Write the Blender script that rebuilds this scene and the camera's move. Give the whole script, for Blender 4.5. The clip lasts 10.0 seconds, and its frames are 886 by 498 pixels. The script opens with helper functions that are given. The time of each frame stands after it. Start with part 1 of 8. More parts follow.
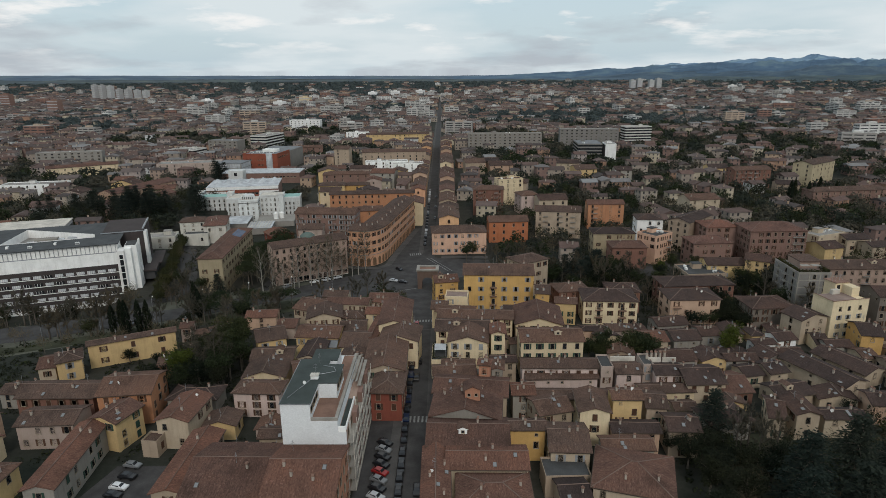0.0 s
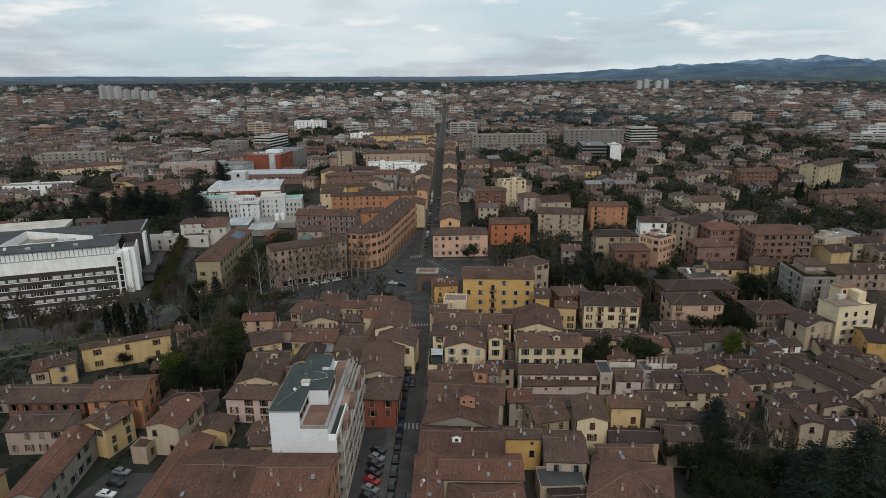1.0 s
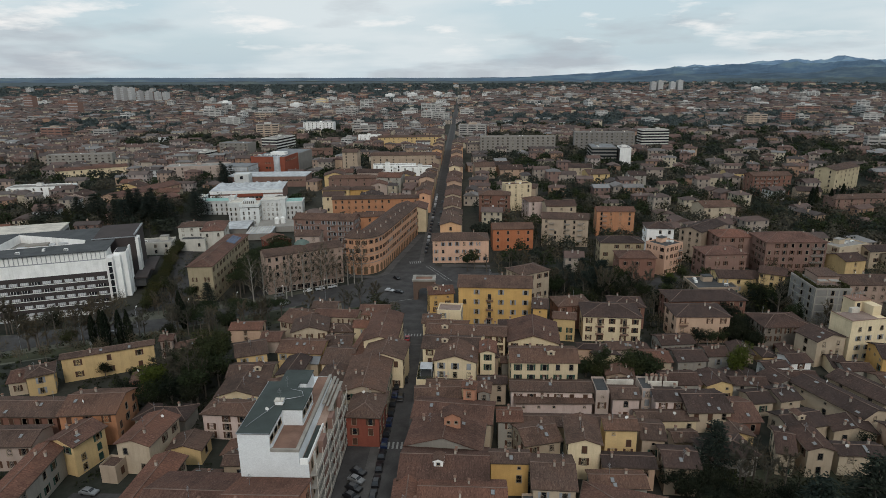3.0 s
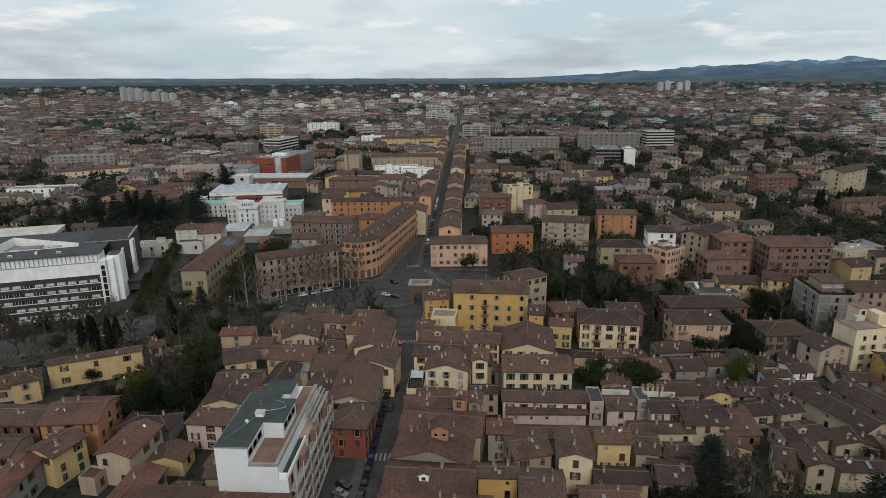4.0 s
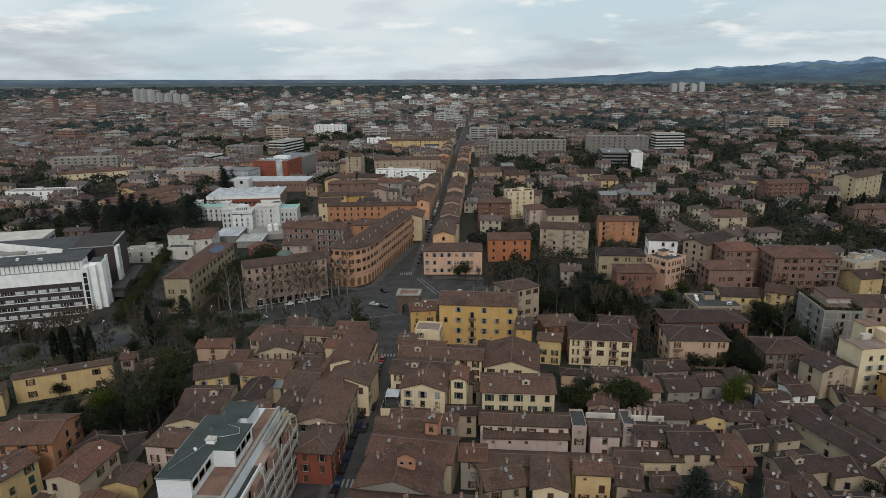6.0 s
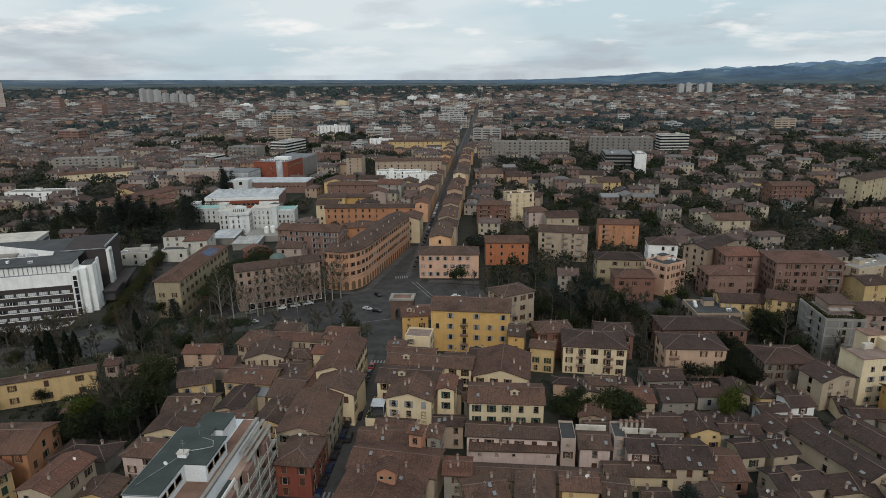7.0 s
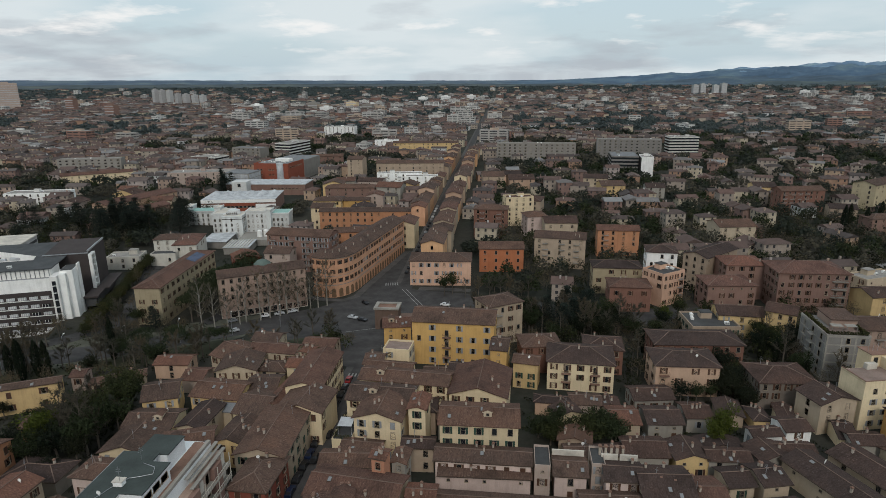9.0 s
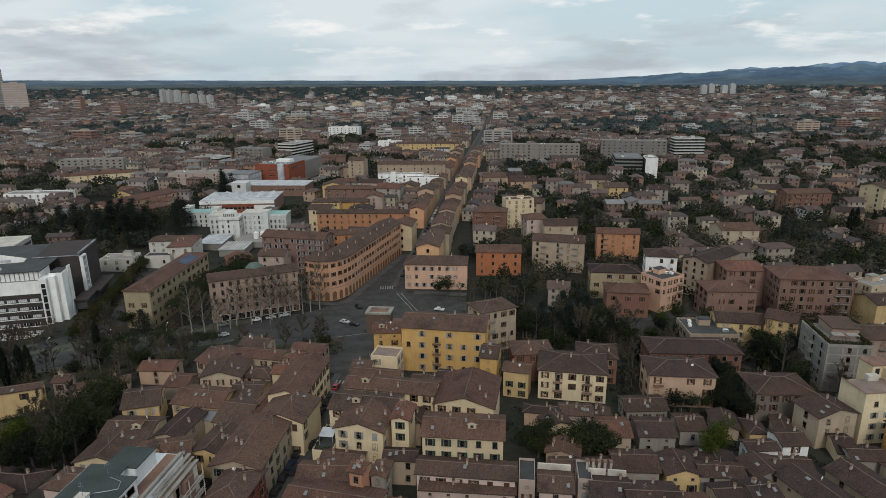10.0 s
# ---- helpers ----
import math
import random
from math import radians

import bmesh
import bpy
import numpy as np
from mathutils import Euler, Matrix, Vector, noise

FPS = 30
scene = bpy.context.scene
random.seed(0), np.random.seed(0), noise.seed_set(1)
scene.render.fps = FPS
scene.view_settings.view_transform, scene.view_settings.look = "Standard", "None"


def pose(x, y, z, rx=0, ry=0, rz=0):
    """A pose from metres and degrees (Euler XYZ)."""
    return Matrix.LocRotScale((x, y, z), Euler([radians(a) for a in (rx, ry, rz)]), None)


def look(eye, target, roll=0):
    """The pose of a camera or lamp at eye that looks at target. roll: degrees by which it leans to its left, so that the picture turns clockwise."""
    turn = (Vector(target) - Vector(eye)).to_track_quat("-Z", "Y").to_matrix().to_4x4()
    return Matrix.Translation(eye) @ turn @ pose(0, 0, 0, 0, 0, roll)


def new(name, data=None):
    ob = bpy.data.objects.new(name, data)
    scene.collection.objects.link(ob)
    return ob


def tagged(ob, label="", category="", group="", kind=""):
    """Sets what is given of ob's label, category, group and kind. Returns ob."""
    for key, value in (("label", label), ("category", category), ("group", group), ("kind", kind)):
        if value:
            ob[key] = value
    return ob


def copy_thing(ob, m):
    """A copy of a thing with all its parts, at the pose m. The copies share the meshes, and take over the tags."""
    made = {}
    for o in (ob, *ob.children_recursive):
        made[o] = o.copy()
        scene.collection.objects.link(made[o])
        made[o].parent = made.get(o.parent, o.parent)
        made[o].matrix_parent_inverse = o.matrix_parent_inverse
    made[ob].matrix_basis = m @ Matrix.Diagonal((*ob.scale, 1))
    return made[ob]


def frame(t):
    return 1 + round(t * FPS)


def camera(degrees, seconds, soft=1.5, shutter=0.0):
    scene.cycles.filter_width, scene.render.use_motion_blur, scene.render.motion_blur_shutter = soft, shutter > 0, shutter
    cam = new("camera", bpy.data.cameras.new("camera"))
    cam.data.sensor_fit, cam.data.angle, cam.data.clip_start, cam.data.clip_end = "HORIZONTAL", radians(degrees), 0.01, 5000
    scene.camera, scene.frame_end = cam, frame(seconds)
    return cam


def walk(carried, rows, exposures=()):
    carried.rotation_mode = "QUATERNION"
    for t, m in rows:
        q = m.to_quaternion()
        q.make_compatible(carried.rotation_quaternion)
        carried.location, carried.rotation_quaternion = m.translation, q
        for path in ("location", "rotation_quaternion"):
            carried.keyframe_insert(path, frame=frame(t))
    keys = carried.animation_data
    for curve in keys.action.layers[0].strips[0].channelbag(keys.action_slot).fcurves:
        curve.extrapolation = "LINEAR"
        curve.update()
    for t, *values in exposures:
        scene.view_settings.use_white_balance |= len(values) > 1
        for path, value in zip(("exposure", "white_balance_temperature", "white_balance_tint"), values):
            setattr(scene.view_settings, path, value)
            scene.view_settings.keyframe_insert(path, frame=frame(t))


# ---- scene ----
cam = camera(71.6, 10.0, soft=0.7)
METRES, EYE, TILT, LEAN, TURN = 62.4, 91.5, 0.0, 0.0, 0.3
ROWS = [
    (0.0, 0.0, 0.0, 0.0, -0.15, -16.2, 0.51),
    (0.5, 0.0232, 0.0228, -0.0004, 0.14, -16.15, 0.52),
    (1.0, 0.0456, 0.0492, -0.0012, 0.45, -16.12, 0.52),
    (1.5, 0.0684, 0.0794, -0.0012, 0.76, -16.1, 0.53),
    (2.0, 0.0929, 0.1126, -0.0013, 1.07, -16.08, 0.53),
    (2.5, 0.1207, 0.148, -0.0008, 1.37, -16.04, 0.54),
    (4.0, 0.2175, 0.2569, 0.0053, 2.3, -15.96, 0.57),
    (4.5, 0.2539, 0.295, 0.0073, 2.61, -15.91, 0.59),
    (5.0, 0.2906, 0.334, 0.0107, 2.92, -15.89, 0.58),
    (5.5, 0.3281, 0.3736, 0.0127, 3.23, -15.87, 0.59),
    (7.0, 0.4428, 0.4914, 0.0188, 4.17, -15.82, 0.58),
    (7.5, 0.4807, 0.5297, 0.0199, 4.48, -15.81, 0.57),
    (8.0, 0.5191, 0.5684, 0.021, 4.8, -15.79, 0.56),
    (8.5, 0.5576, 0.6082, 0.0224, 5.11, -15.77, 0.56),
    (9.0, 0.5972, 0.649, 0.024, 5.44, -15.77, 0.56),
    (9.5, 0.6382, 0.6904, 0.0257, 5.77, -15.76, 0.55),
    (10.0, 0.6792, 0.732, 0.0268, 6.17, -15.75, 0.54),
]
walk(cam, [(t, pose(0, 0, EYE, TILT, LEAN, TURN) @ pose(METRES * x, METRES * y, METRES * z, 90 + pitch, roll, yaw)) for t, x, y, z, yaw, pitch, roll in ROWS])

# ---------------------------------------------------------------- world and sun
world = bpy.data.worlds.new("world")
scene.world = world
world.use_nodes = True
wn, wl = world.node_tree.nodes, world.node_tree.links
wn.clear()
w_out, w_bg = wn.new("ShaderNodeOutputWorld"), wn.new("ShaderNodeBackground")
sky = wn.new("ShaderNodeTexSky")
sky.sky_type, sky.sun_disc = "NISHITA", False
sky.sun_elevation, sky.sun_rotation = radians(39), radians(174)
sky.air_density, sky.dust_density = 1.3, 2.0
w_tc, w_sep = wn.new("ShaderNodeTexCoord"), wn.new("ShaderNodeSeparateXYZ")
wl.new(w_tc.outputs["Generated"], w_sep.inputs[0])


def w_math(op, a, b=None, clamp=False):
    n = wn.new("ShaderNodeMath")
    n.operation, n.use_clamp = op, clamp
    for i, v in enumerate((a, b)):
        if v is None:
            continue
        if isinstance(v, (int, float)):
            n.inputs[i].default_value = v
        else:
            wl.new(v, n.inputs[i])
    return n.outputs[0]


w_h = w_math("ADD", w_math("MAXIMUM", w_sep.outputs["Z"], 0.0), 0.17)
w_comb = wn.new("ShaderNodeCombineXYZ")
wl.new(w_math("DIVIDE", w_sep.outputs["X"], w_h), w_comb.inputs[0])
wl.new(w_math("DIVIDE", w_sep.outputs["Y"], w_h), w_comb.inputs[1])


def w_noise(scale, detail, rough, shift):
    n = wn.new("ShaderNodeTexNoise")
    n.inputs["Scale"].default_value, n.inputs["Detail"].default_value, n.inputs["Roughness"].default_value = scale, detail, rough
    m = wn.new("ShaderNodeVectorMath")
    m.operation = "ADD"
    m.inputs[1].default_value = shift
    wl.new(w_comb.outputs[0], m.inputs[0])
    wl.new(m.outputs[0], n.inputs["Vector"])
    return n.outputs["Fac"]


def w_ramp(fac, stops):
    r = wn.new("ShaderNodeValToRGB")
    e = r.color_ramp.elements
    while len(e) < len(stops):
        e.new(0.5)
    for k, (p, c) in zip(e, stops):
        k.position, k.color = p, (*c, 1)
    wl.new(fac, r.inputs[0])
    return r.outputs[0]


def w_mix(fac, a, b):
    m = wn.new("ShaderNodeMix")
    m.data_type = "RGBA"
    for s, v in (("Factor", fac), ("A", a), ("B", b)):
        sock = [i for i in m.inputs if i.name == s and (s == "Factor" and i.type == "VALUE" or s != "Factor" and i.type == "RGBA")][0]
        if isinstance(v, (int, float)):
            sock.default_value = v
        elif isinstance(v, tuple):
            sock.default_value = v
        else:
            wl.new(v, sock)
    return [o for o in m.outputs if o.type == "RGBA"][0]


# a thin overcast: pale blue sheet, bright heaps, grey undersides
sheet, heaps, grey = w_noise(0.60, 5, 0.5, (3.1, 1.7, 0)), w_noise(1.5, 7, 0.56, (0.4, 4.2, 0)), w_noise(0.62, 6, 0.55, (8.3, 2.9, 0))
black, white = (0.0, 0.0, 0.0), (1.0, 1.0, 1.0)
sky_low = w_mix(0.8, sky.outputs[0], (5.95, 7.35, 8.25, 1))
sky_sheet = w_mix(w_math("MULTIPLY", w_ramp(sheet, [(0.42, black), (0.58, white)]), 0.85), sky_low, (7.5, 8.15, 8.4, 1))
sky_grey = w_mix(w_math("MULTIPLY", w_ramp(grey, [(0.53, black), (0.66, white)]), 0.8), sky_sheet, (4.5, 4.9, 5.4, 1))
clear_low = w_ramp(w_sep.outputs["Z"], [(0.012, black), (0.06, white)])
sky_all = w_mix(w_math("MULTIPLY", w_math("MULTIPLY", w_ramp(heaps, [(0.56, black), (0.66, white)]), clear_low), 0.9), sky_grey, (9.4, 9.4, 9.3, 1))
wl.new(sky_all, w_bg.inputs["Color"])
w_bg.inputs["Strength"].default_value = 0.096
wl.new(w_bg.outputs[0], w_out.inputs[0])

sun_data = bpy.data.lights.new("sun", "SUN")
sun_data.energy, sun_data.angle, sun_data.color = 1.15, radians(14), (1.0, 0.95, 0.88)
sun = new("sun", sun_data)
sun.matrix_world = look((10, -95, 80), (0, 0, 0))

# ---------------------------------------------------------------- materials


def material(name, rough=0.85, metal=0.0):
    m = bpy.data.materials.new(name)
    m.use_nodes = True
    nt = m.node_tree
    b = nt.nodes["Principled BSDF"]
    b.inputs["Roughness"].default_value, b.inputs["Metallic"].default_value = rough, metal
    b.inputs["Specular IOR Level"].default_value = 0.12
    return m, nt, b


def nnode(nt, kind, **values):
    n = nt.nodes.new(kind)
    for k, v in values.items():
        n.inputs[k].default_value = v
    return n


def nnoise(nt, vec, scale, detail=4, rough=0.6, stretch=None):
    n = nnode(nt, "ShaderNodeTexNoise", Scale=scale, Detail=detail, Roughness=rough)
    if stretch:
        m = nt.nodes.new("ShaderNodeMapping")
        m.inputs["Scale"].default_value = stretch
        nt.links.new(vec, m.inputs["Vector"])
        vec = m.outputs[0]
    nt.links.new(vec, n.inputs["Vector"])
    return n.outputs["Fac"]


def nramp(nt, fac, stops):
    r = nt.nodes.new("ShaderNodeValToRGB")
    e = r.color_ramp.elements
    while len(e) < len(stops):
        e.new(0.5)
    for k, (p, c) in zip(e, stops):
        k.position, k.color = p, (*c, 1)
    nt.links.new(fac, r.inputs[0])
    return r.outputs[0]


def nmix(nt, a, b, fac=0.5, blend="MIX"):
    m = nt.nodes.new("ShaderNodeMix")
    m.data_type, m.blend_type = "RGBA", blend
    ins = [m.inputs[0], m.inputs[6], m.inputs[7]]
    for s, v in zip(ins, (fac, a, b)):
        if isinstance(v, (int, float)):
            s.default_value = v
        elif isinstance(v, tuple):
            s.default_value = (*v, 1)
        else:
            nt.links.new(v, s)
    return m.outputs[2]


def nbump(nt, b, height, strength, dist=0.05):
    n = nt.nodes.new("ShaderNodeBump")
    n.inputs["Strength"].default_value, n.inputs["Distance"].default_value = strength, dist
    nt.links.new(height, n.inputs["Height"])
    nt.links.new(n.outputs[0], b.inputs["Normal"])


def tc(nt, what="UV"):
    n = nt.nodes.new("ShaderNodeTexCoord")
    return n.outputs[what]


def world_place(nt):
    return nt.nodes.new("ShaderNodeNewGeometry").outputs["Position"]


def shade(c, f):
    return tuple(min(1.0, v * f) for v in c)


def plaster(name, col):
    """Weathered lime plaster: blotches, run-down streaks, fine grain."""
    m, nt, b = material(name, 0.9)
    pos = world_place(nt)
    blot = nramp(nt, nnoise(nt, pos, 0.25, 5), [(0.3, shade(col, 0.86)), (0.55, col), (0.75, shade(col, 1.08))])
    streak = nramp(nt, nnoise(nt, pos, 1.0, 4, 0.7, (1.3, 1.3, 0.09)), [(0.34, (0.80, 0.79, 0.77)), (0.50, (1, 1, 1))])
    grain = nramp(nt, nnoise(nt, pos, 3.0, 6, 0.7), [(0.3, (0.92, 0.92, 0.92)), (0.7, (1.05, 1.05, 1.05))])
    info = nt.nodes.new("ShaderNodeObjectInfo")
    tint = nramp(nt, info.outputs["Random"], [(0.0, (0.84, 0.82, 0.80)), (0.5, (1, 0.98, 0.96)), (1.0, (1.06, 1.06, 1.04))])
    c = nmix(nt, nmix(nt, nmix(nt, blot, streak, 0.5, "MULTIPLY"), grain, 1.0, "MULTIPLY"), tint, 1.0, "MULTIPLY")
    nt.links.new(c, b.inputs["Base Color"])
    nbump(nt, b, nnoise(nt, pos, 6, 4), 0.25, 0.03)
    return m


def tile_roof(name, col):
    """Clay barrel tiles: rows down the slope, single tiles that differ, lichen and soot."""
    m, nt, b = material(name, 0.88)
    uv = tc(nt)
    cell = nnode(nt, "ShaderNodeTexVoronoi", Scale=1.0)
    mp = nt.nodes.new("ShaderNodeMapping")
    mp.inputs["Scale"].default_value = (5.6, 2.6, 1)
    nt.links.new(uv, mp.inputs["Vector"])
    nt.links.new(mp.outputs[0], cell.inputs["Vector"])
    sep = nt.nodes.new("ShaderNodeSeparateColor")
    nt.links.new(cell.outputs["Color"], sep.inputs[0])
    tiles = nramp(nt, sep.outputs[0], [(0.0, shade(col, 0.72)), (0.35, shade(col, 0.93)), (0.75, shade(col, 1.07)), (0.96, (col[0] * 1.2, col[1] * 1.24, col[2] * 1.26)), (1.0, (col[0] * 1.5, col[1] * 1.6, col[2] * 1.7))])
    pos = world_place(nt)
    stain = nramp(nt, nnoise(nt, pos, 0.16, 6, 0.65), [(0.3, (0.62, 0.64, 0.64)), (0.5, (1, 1, 1)), (0.72, (1.22, 1.12, 1.05))])
    run = nramp(nt, nnoise(nt, uv, 1.0, 4, 0.6, (2.6, 0.2, 1)), [(0.34, (0.8, 0.79, 0.77)), (0.55, (1.05, 1.04, 1.03))])
    info = nt.nodes.new("ShaderNodeObjectInfo")
    tint = nramp(nt, info.outputs["Random"], [(0.0, (0.78, 0.8, 0.82)), (0.5, (1, 1, 1)), (1.0, (1.22, 1.08, 1.0))])
    c = nmix(nt, nmix(nt, nmix(nt, tiles, stain, 1.0, "MULTIPLY"), run, 0.8, "MULTIPLY"), tint, 1.0, "MULTIPLY")
    nt.links.new(c, b.inputs["Base Color"])
    wave = nt.nodes.new("ShaderNodeTexWave")
    wave.inputs["Scale"].default_value, wave.inputs["Distortion"].default_value = 1.4, 0.6
    nt.links.new(uv, wave.inputs["Vector"])
    both = nmix(nt, wave.outputs["Color"], tiles, 0.3)
    nbump(nt, b, both, 0.7, 0.08)
    return m


def plain(name, col, rough=0.8, metal=0.0, vary=0.25, scale=1.5, bump=0.2):
    m, nt, b = material(name, rough, metal)
    pos = world_place(nt)
    big = nramp(nt, nnoise(nt, pos, scale * 0.15, 5), [(0.3, shade(col, 1 - vary)), (0.7, shade(col, 1 + vary))])
    fine = nramp(nt, nnoise(nt, pos, scale * 3, 5, 0.7), [(0.3, (0.85, 0.85, 0.85)), (0.7, (1.12, 1.12, 1.12))])
    nt.links.new(nmix(nt, big, fine, 1.0, "MULTIPLY"), b.inputs["Base Color"])
    if bump:
        nbump(nt, b, nnoise(nt, pos, scale * 5, 4), bump, 0.03)
    return m


def foliage(name, col, rough=0.75, low=0.5, high=1.6):
    """Leaves: each clump its own tone, each tree a little different."""
    m, nt, b = material(name, rough)
    geo = nt.nodes.new("ShaderNodeNewGeometry")
    tone_ = nramp(nt, geo.outputs["Random Per Island"], [(0.0, shade(col, low)), (0.5, col), (1.0, (col[0] * high, col[1] * (high - 0.08), col[2] * (high - 0.25)))])
    info = nt.nodes.new("ShaderNodeObjectInfo")
    tint = nramp(nt, info.outputs["Random"], [(0.0, (0.78, 0.84, 0.84)), (0.5, (1, 1, 1)), (1.0, (1.2, 1.08, 0.92))])
    c = nmix(nt, tone_, tint, 1.0, "MULTIPLY")
    nt.links.new(c, b.inputs["Base Color"])
    b.inputs["Specular IOR Level"].default_value = 0.03
    through_leaf, both = nt.nodes.new("ShaderNodeBsdfTranslucent"), nt.nodes.new("ShaderNodeMixShader")
    nt.links.new(c, through_leaf.inputs["Color"])
    both.inputs[0].default_value = 0.42
    nt.links.new(b.outputs[0], both.inputs[1])
    nt.links.new(through_leaf.outputs[0], both.inputs[2])
    nt.links.new(both.outputs[0], nt.nodes["Material Output"].inputs["Surface"])
    return m


WALL_COLOURS = {
    "cream": (0.66, 0.545, 0.37), "yellow": (0.58, 0.42, 0.215), "ochre": (0.52, 0.325, 0.125), "orange": (0.44, 0.215, 0.12),
    "salmon": (0.46, 0.23, 0.15), "salmonpale": (0.48, 0.33, 0.24), "red": (0.22, 0.07, 0.05), "white": (0.82, 0.82, 0.81),
    "grey": (0.30, 0.28, 0.25), "beige": (0.44, 0.36, 0.27), "brick": (0.20, 0.105, 0.08), "brickpink": (0.225, 0.142, 0.118),
    "pink": (0.60, 0.48, 0.44), "pinkgrey": (0.40, 0.32, 0.28), "tan": (0.37, 0.29, 0.22), "peach": (0.58, 0.35, 0.20),
    "greyblock": (0.26, 0.245, 0.225), "gatebrick": (0.15, 0.105, 0.085), "darkslab": (0.20, 0.19, 0.18), "striped": (0.62, 0.61, 0.58), "palazzo": (0.60, 0.34, 0.215), "russet": (0.40, 0.15, 0.075), "ashbrown": (0.17, 0.145, 0.125), "straw": (0.40, 0.335, 0.225), "rose": (0.34, 0.245, 0.20), "blush": (0.60, 0.385, 0.28), "redlab": (0.27, 0.085, 0.055), "towergrey": (0.40, 0.40, 0.40), "offwhite": (0.56, 0.54, 0.49), "clinic": (0.60, 0.615, 0.61),
}
WALL_WORDS = {"salmonpale": "pale salmon", "brickpink": "pinkish brick", "pinkgrey": "greyish pink", "greyblock": "grey concrete",
              "darkslab": "dark grey", "striped": "white banded", "peach": "peach", "ochre": "ochre yellow", "brick": "brick-red", "straw": "straw yellow", "rose": "dull rose", "ashbrown": "ash brown", "blush": "pale pinkish orange", "towergrey": "pale grey", "offwhite": "off-white", "clinic": "white"}
WALLS = {k: plaster("plaster_" + k, c) for k, c in WALL_COLOURS.items()}
# darkest brown tiles: the dimmer light of the east side is in the colour
TILES = {"brown": tile_roof("tiles_brown", (0.098, 0.064, 0.051)), "red": tile_roof("tiles_red", (0.117, 0.066, 0.051)), "umber": tile_roof("tiles_dimmed", (0.060, 0.042, 0.037)),
         "fresh": tile_roof("tiles_fresh", (0.132, 0.073, 0.058)),
         "grey": plain("roof_slate", (0.17, 0.175, 0.18)), "zinc": plain("roof_zinc", (0.062, 0.062, 0.062), 0.8),
         "pale": plain("roof_gravel", (0.25, 0.235, 0.215)), "clay": plain("roof_clay_paving", (0.23, 0.17, 0.145))}
TILE_WORDS = {"umber": "shade-darkened brown tiled", "brown": "brown tiled", "red": "reddish tiled", "fresh": "light red tiled", "grey": "grey sheet", "zinc": "dark grey felt", "pale": "pale gravel", "clay": "clay-paved"}

M_FRAME = plain("window_stone", (0.27, 0.22, 0.165), bump=0)
M_DARKFRAME = plain("window_wood", (0.16, 0.10, 0.06), bump=0)
M_GLASS, _nt, _b = material("window_glass", 0.12)
_b.inputs["Base Color"].default_value = (0.018, 0.02, 0.023, 1)
_b.inputs["Specular IOR Level"].default_value = 0.5
SHUTTERS = [plain("shutter_brown", (0.085, 0.045, 0.03), bump=0), plain("shutter_green", (0.03, 0.06, 0.045), bump=0), plain("shutter_grey", (0.25, 0.26, 0.27), bump=0)]
M_CHIMNEY = plain("chimney_plaster", (0.36, 0.31, 0.26))
M_CAP = plain("chimney_cap", (0.20, 0.12, 0.09))
M_RIDGE = plain("ridge_tiles", (0.15, 0.105, 0.085), vary=0.3)
M_GUTTER = plain("gutter_copper", (0.09, 0.065, 0.05), 0.5, 0.4, bump=0)
M_SKYLIGHT, _nt, _b = material("skylight_glass", 0.25)
_b.inputs["Base Color"].default_value = (0.20, 0.205, 0.21, 1)
M_METAL = plain("grey_metal", (0.32, 0.33, 0.34), 0.45, 0.7, bump=0)
M_WHITE = plain("white_paint", (0.74, 0.73, 0.70), vary=0.08)
M_STONE = plain("pale_stone", (0.50, 0.46, 0.40))
M_ASPHALT = plain("asphalt", (0.056, 0.053, 0.052), 0.9, vary=0.3)
M_PAVE = plain("pavement_stone", (0.082, 0.077, 0.073), 0.9, vary=0.25)
M_PAINT = plain("road_paint", (0.23, 0.23, 0.22), vary=0.3, bump=0)
M_COPING = plain("weathered_stone", (0.27, 0.25, 0.22))
M_VERGE = plain("pale_verge", (0.086, 0.086, 0.067), 0.95, vary=0.3, scale=0.5)
M_GRASS = plain("meadow_grass", (0.047, 0.049, 0.031), 0.95, vary=0.45, scale=0.6)
M_BARK = plain("bark", (0.10, 0.085, 0.07))
M_PALEBARK = plain("plane_bark", (0.24, 0.225, 0.195))
# greyer leaves with a narrow tone range: thin haze put into the colour
M_HAZETREE = foliage("leaves_hazed", (0.044, 0.050, 0.040), 0.75, 0.7, 1.35)
# paler, bluer leaves: the deep haze of the distance is in the colour
M_DEEPHAZE = foliage("leaves_deep_haze", (0.088, 0.104, 0.106), 0.75, 0.8, 1.25)
M_TWIG = foliage("bare_twigs", (0.094, 0.085, 0.068), 0.8, 0.7, 1.4)
M_LEAF = foliage("leaves_green", (0.038, 0.048, 0.025))
M_PLANETWIG = foliage("plane_twigs", (0.125, 0.108, 0.085), 0.8, 0.75, 1.3)
M_OLIVE = foliage("leaves_olive", (0.052, 0.056, 0.028), 0.75, 0.65, 1.4)
M_YOUNG = foliage("leaves_young", (0.060, 0.078, 0.020), 0.75, 0.65, 1.4)
M_DARK = foliage("leaves_dark", (0.022, 0.027, 0.019))
M_CEDAR = foliage("needles_cedar", (0.032, 0.042, 0.036))
M_PINE = foliage("needles_pine", (0.040, 0.052, 0.029), 0.75, 0.6, 1.4)
M_CYPRESS = foliage("needles_cypress", (0.024, 0.031, 0.022))
M_MEMBRANE = plain("roof_membrane", (0.050, 0.060, 0.056), 0.7, vary=0.2)
M_ENDWALL = plain("painted_end_wall", (0.68, 0.69, 0.69), 0.85, vary=0.07)
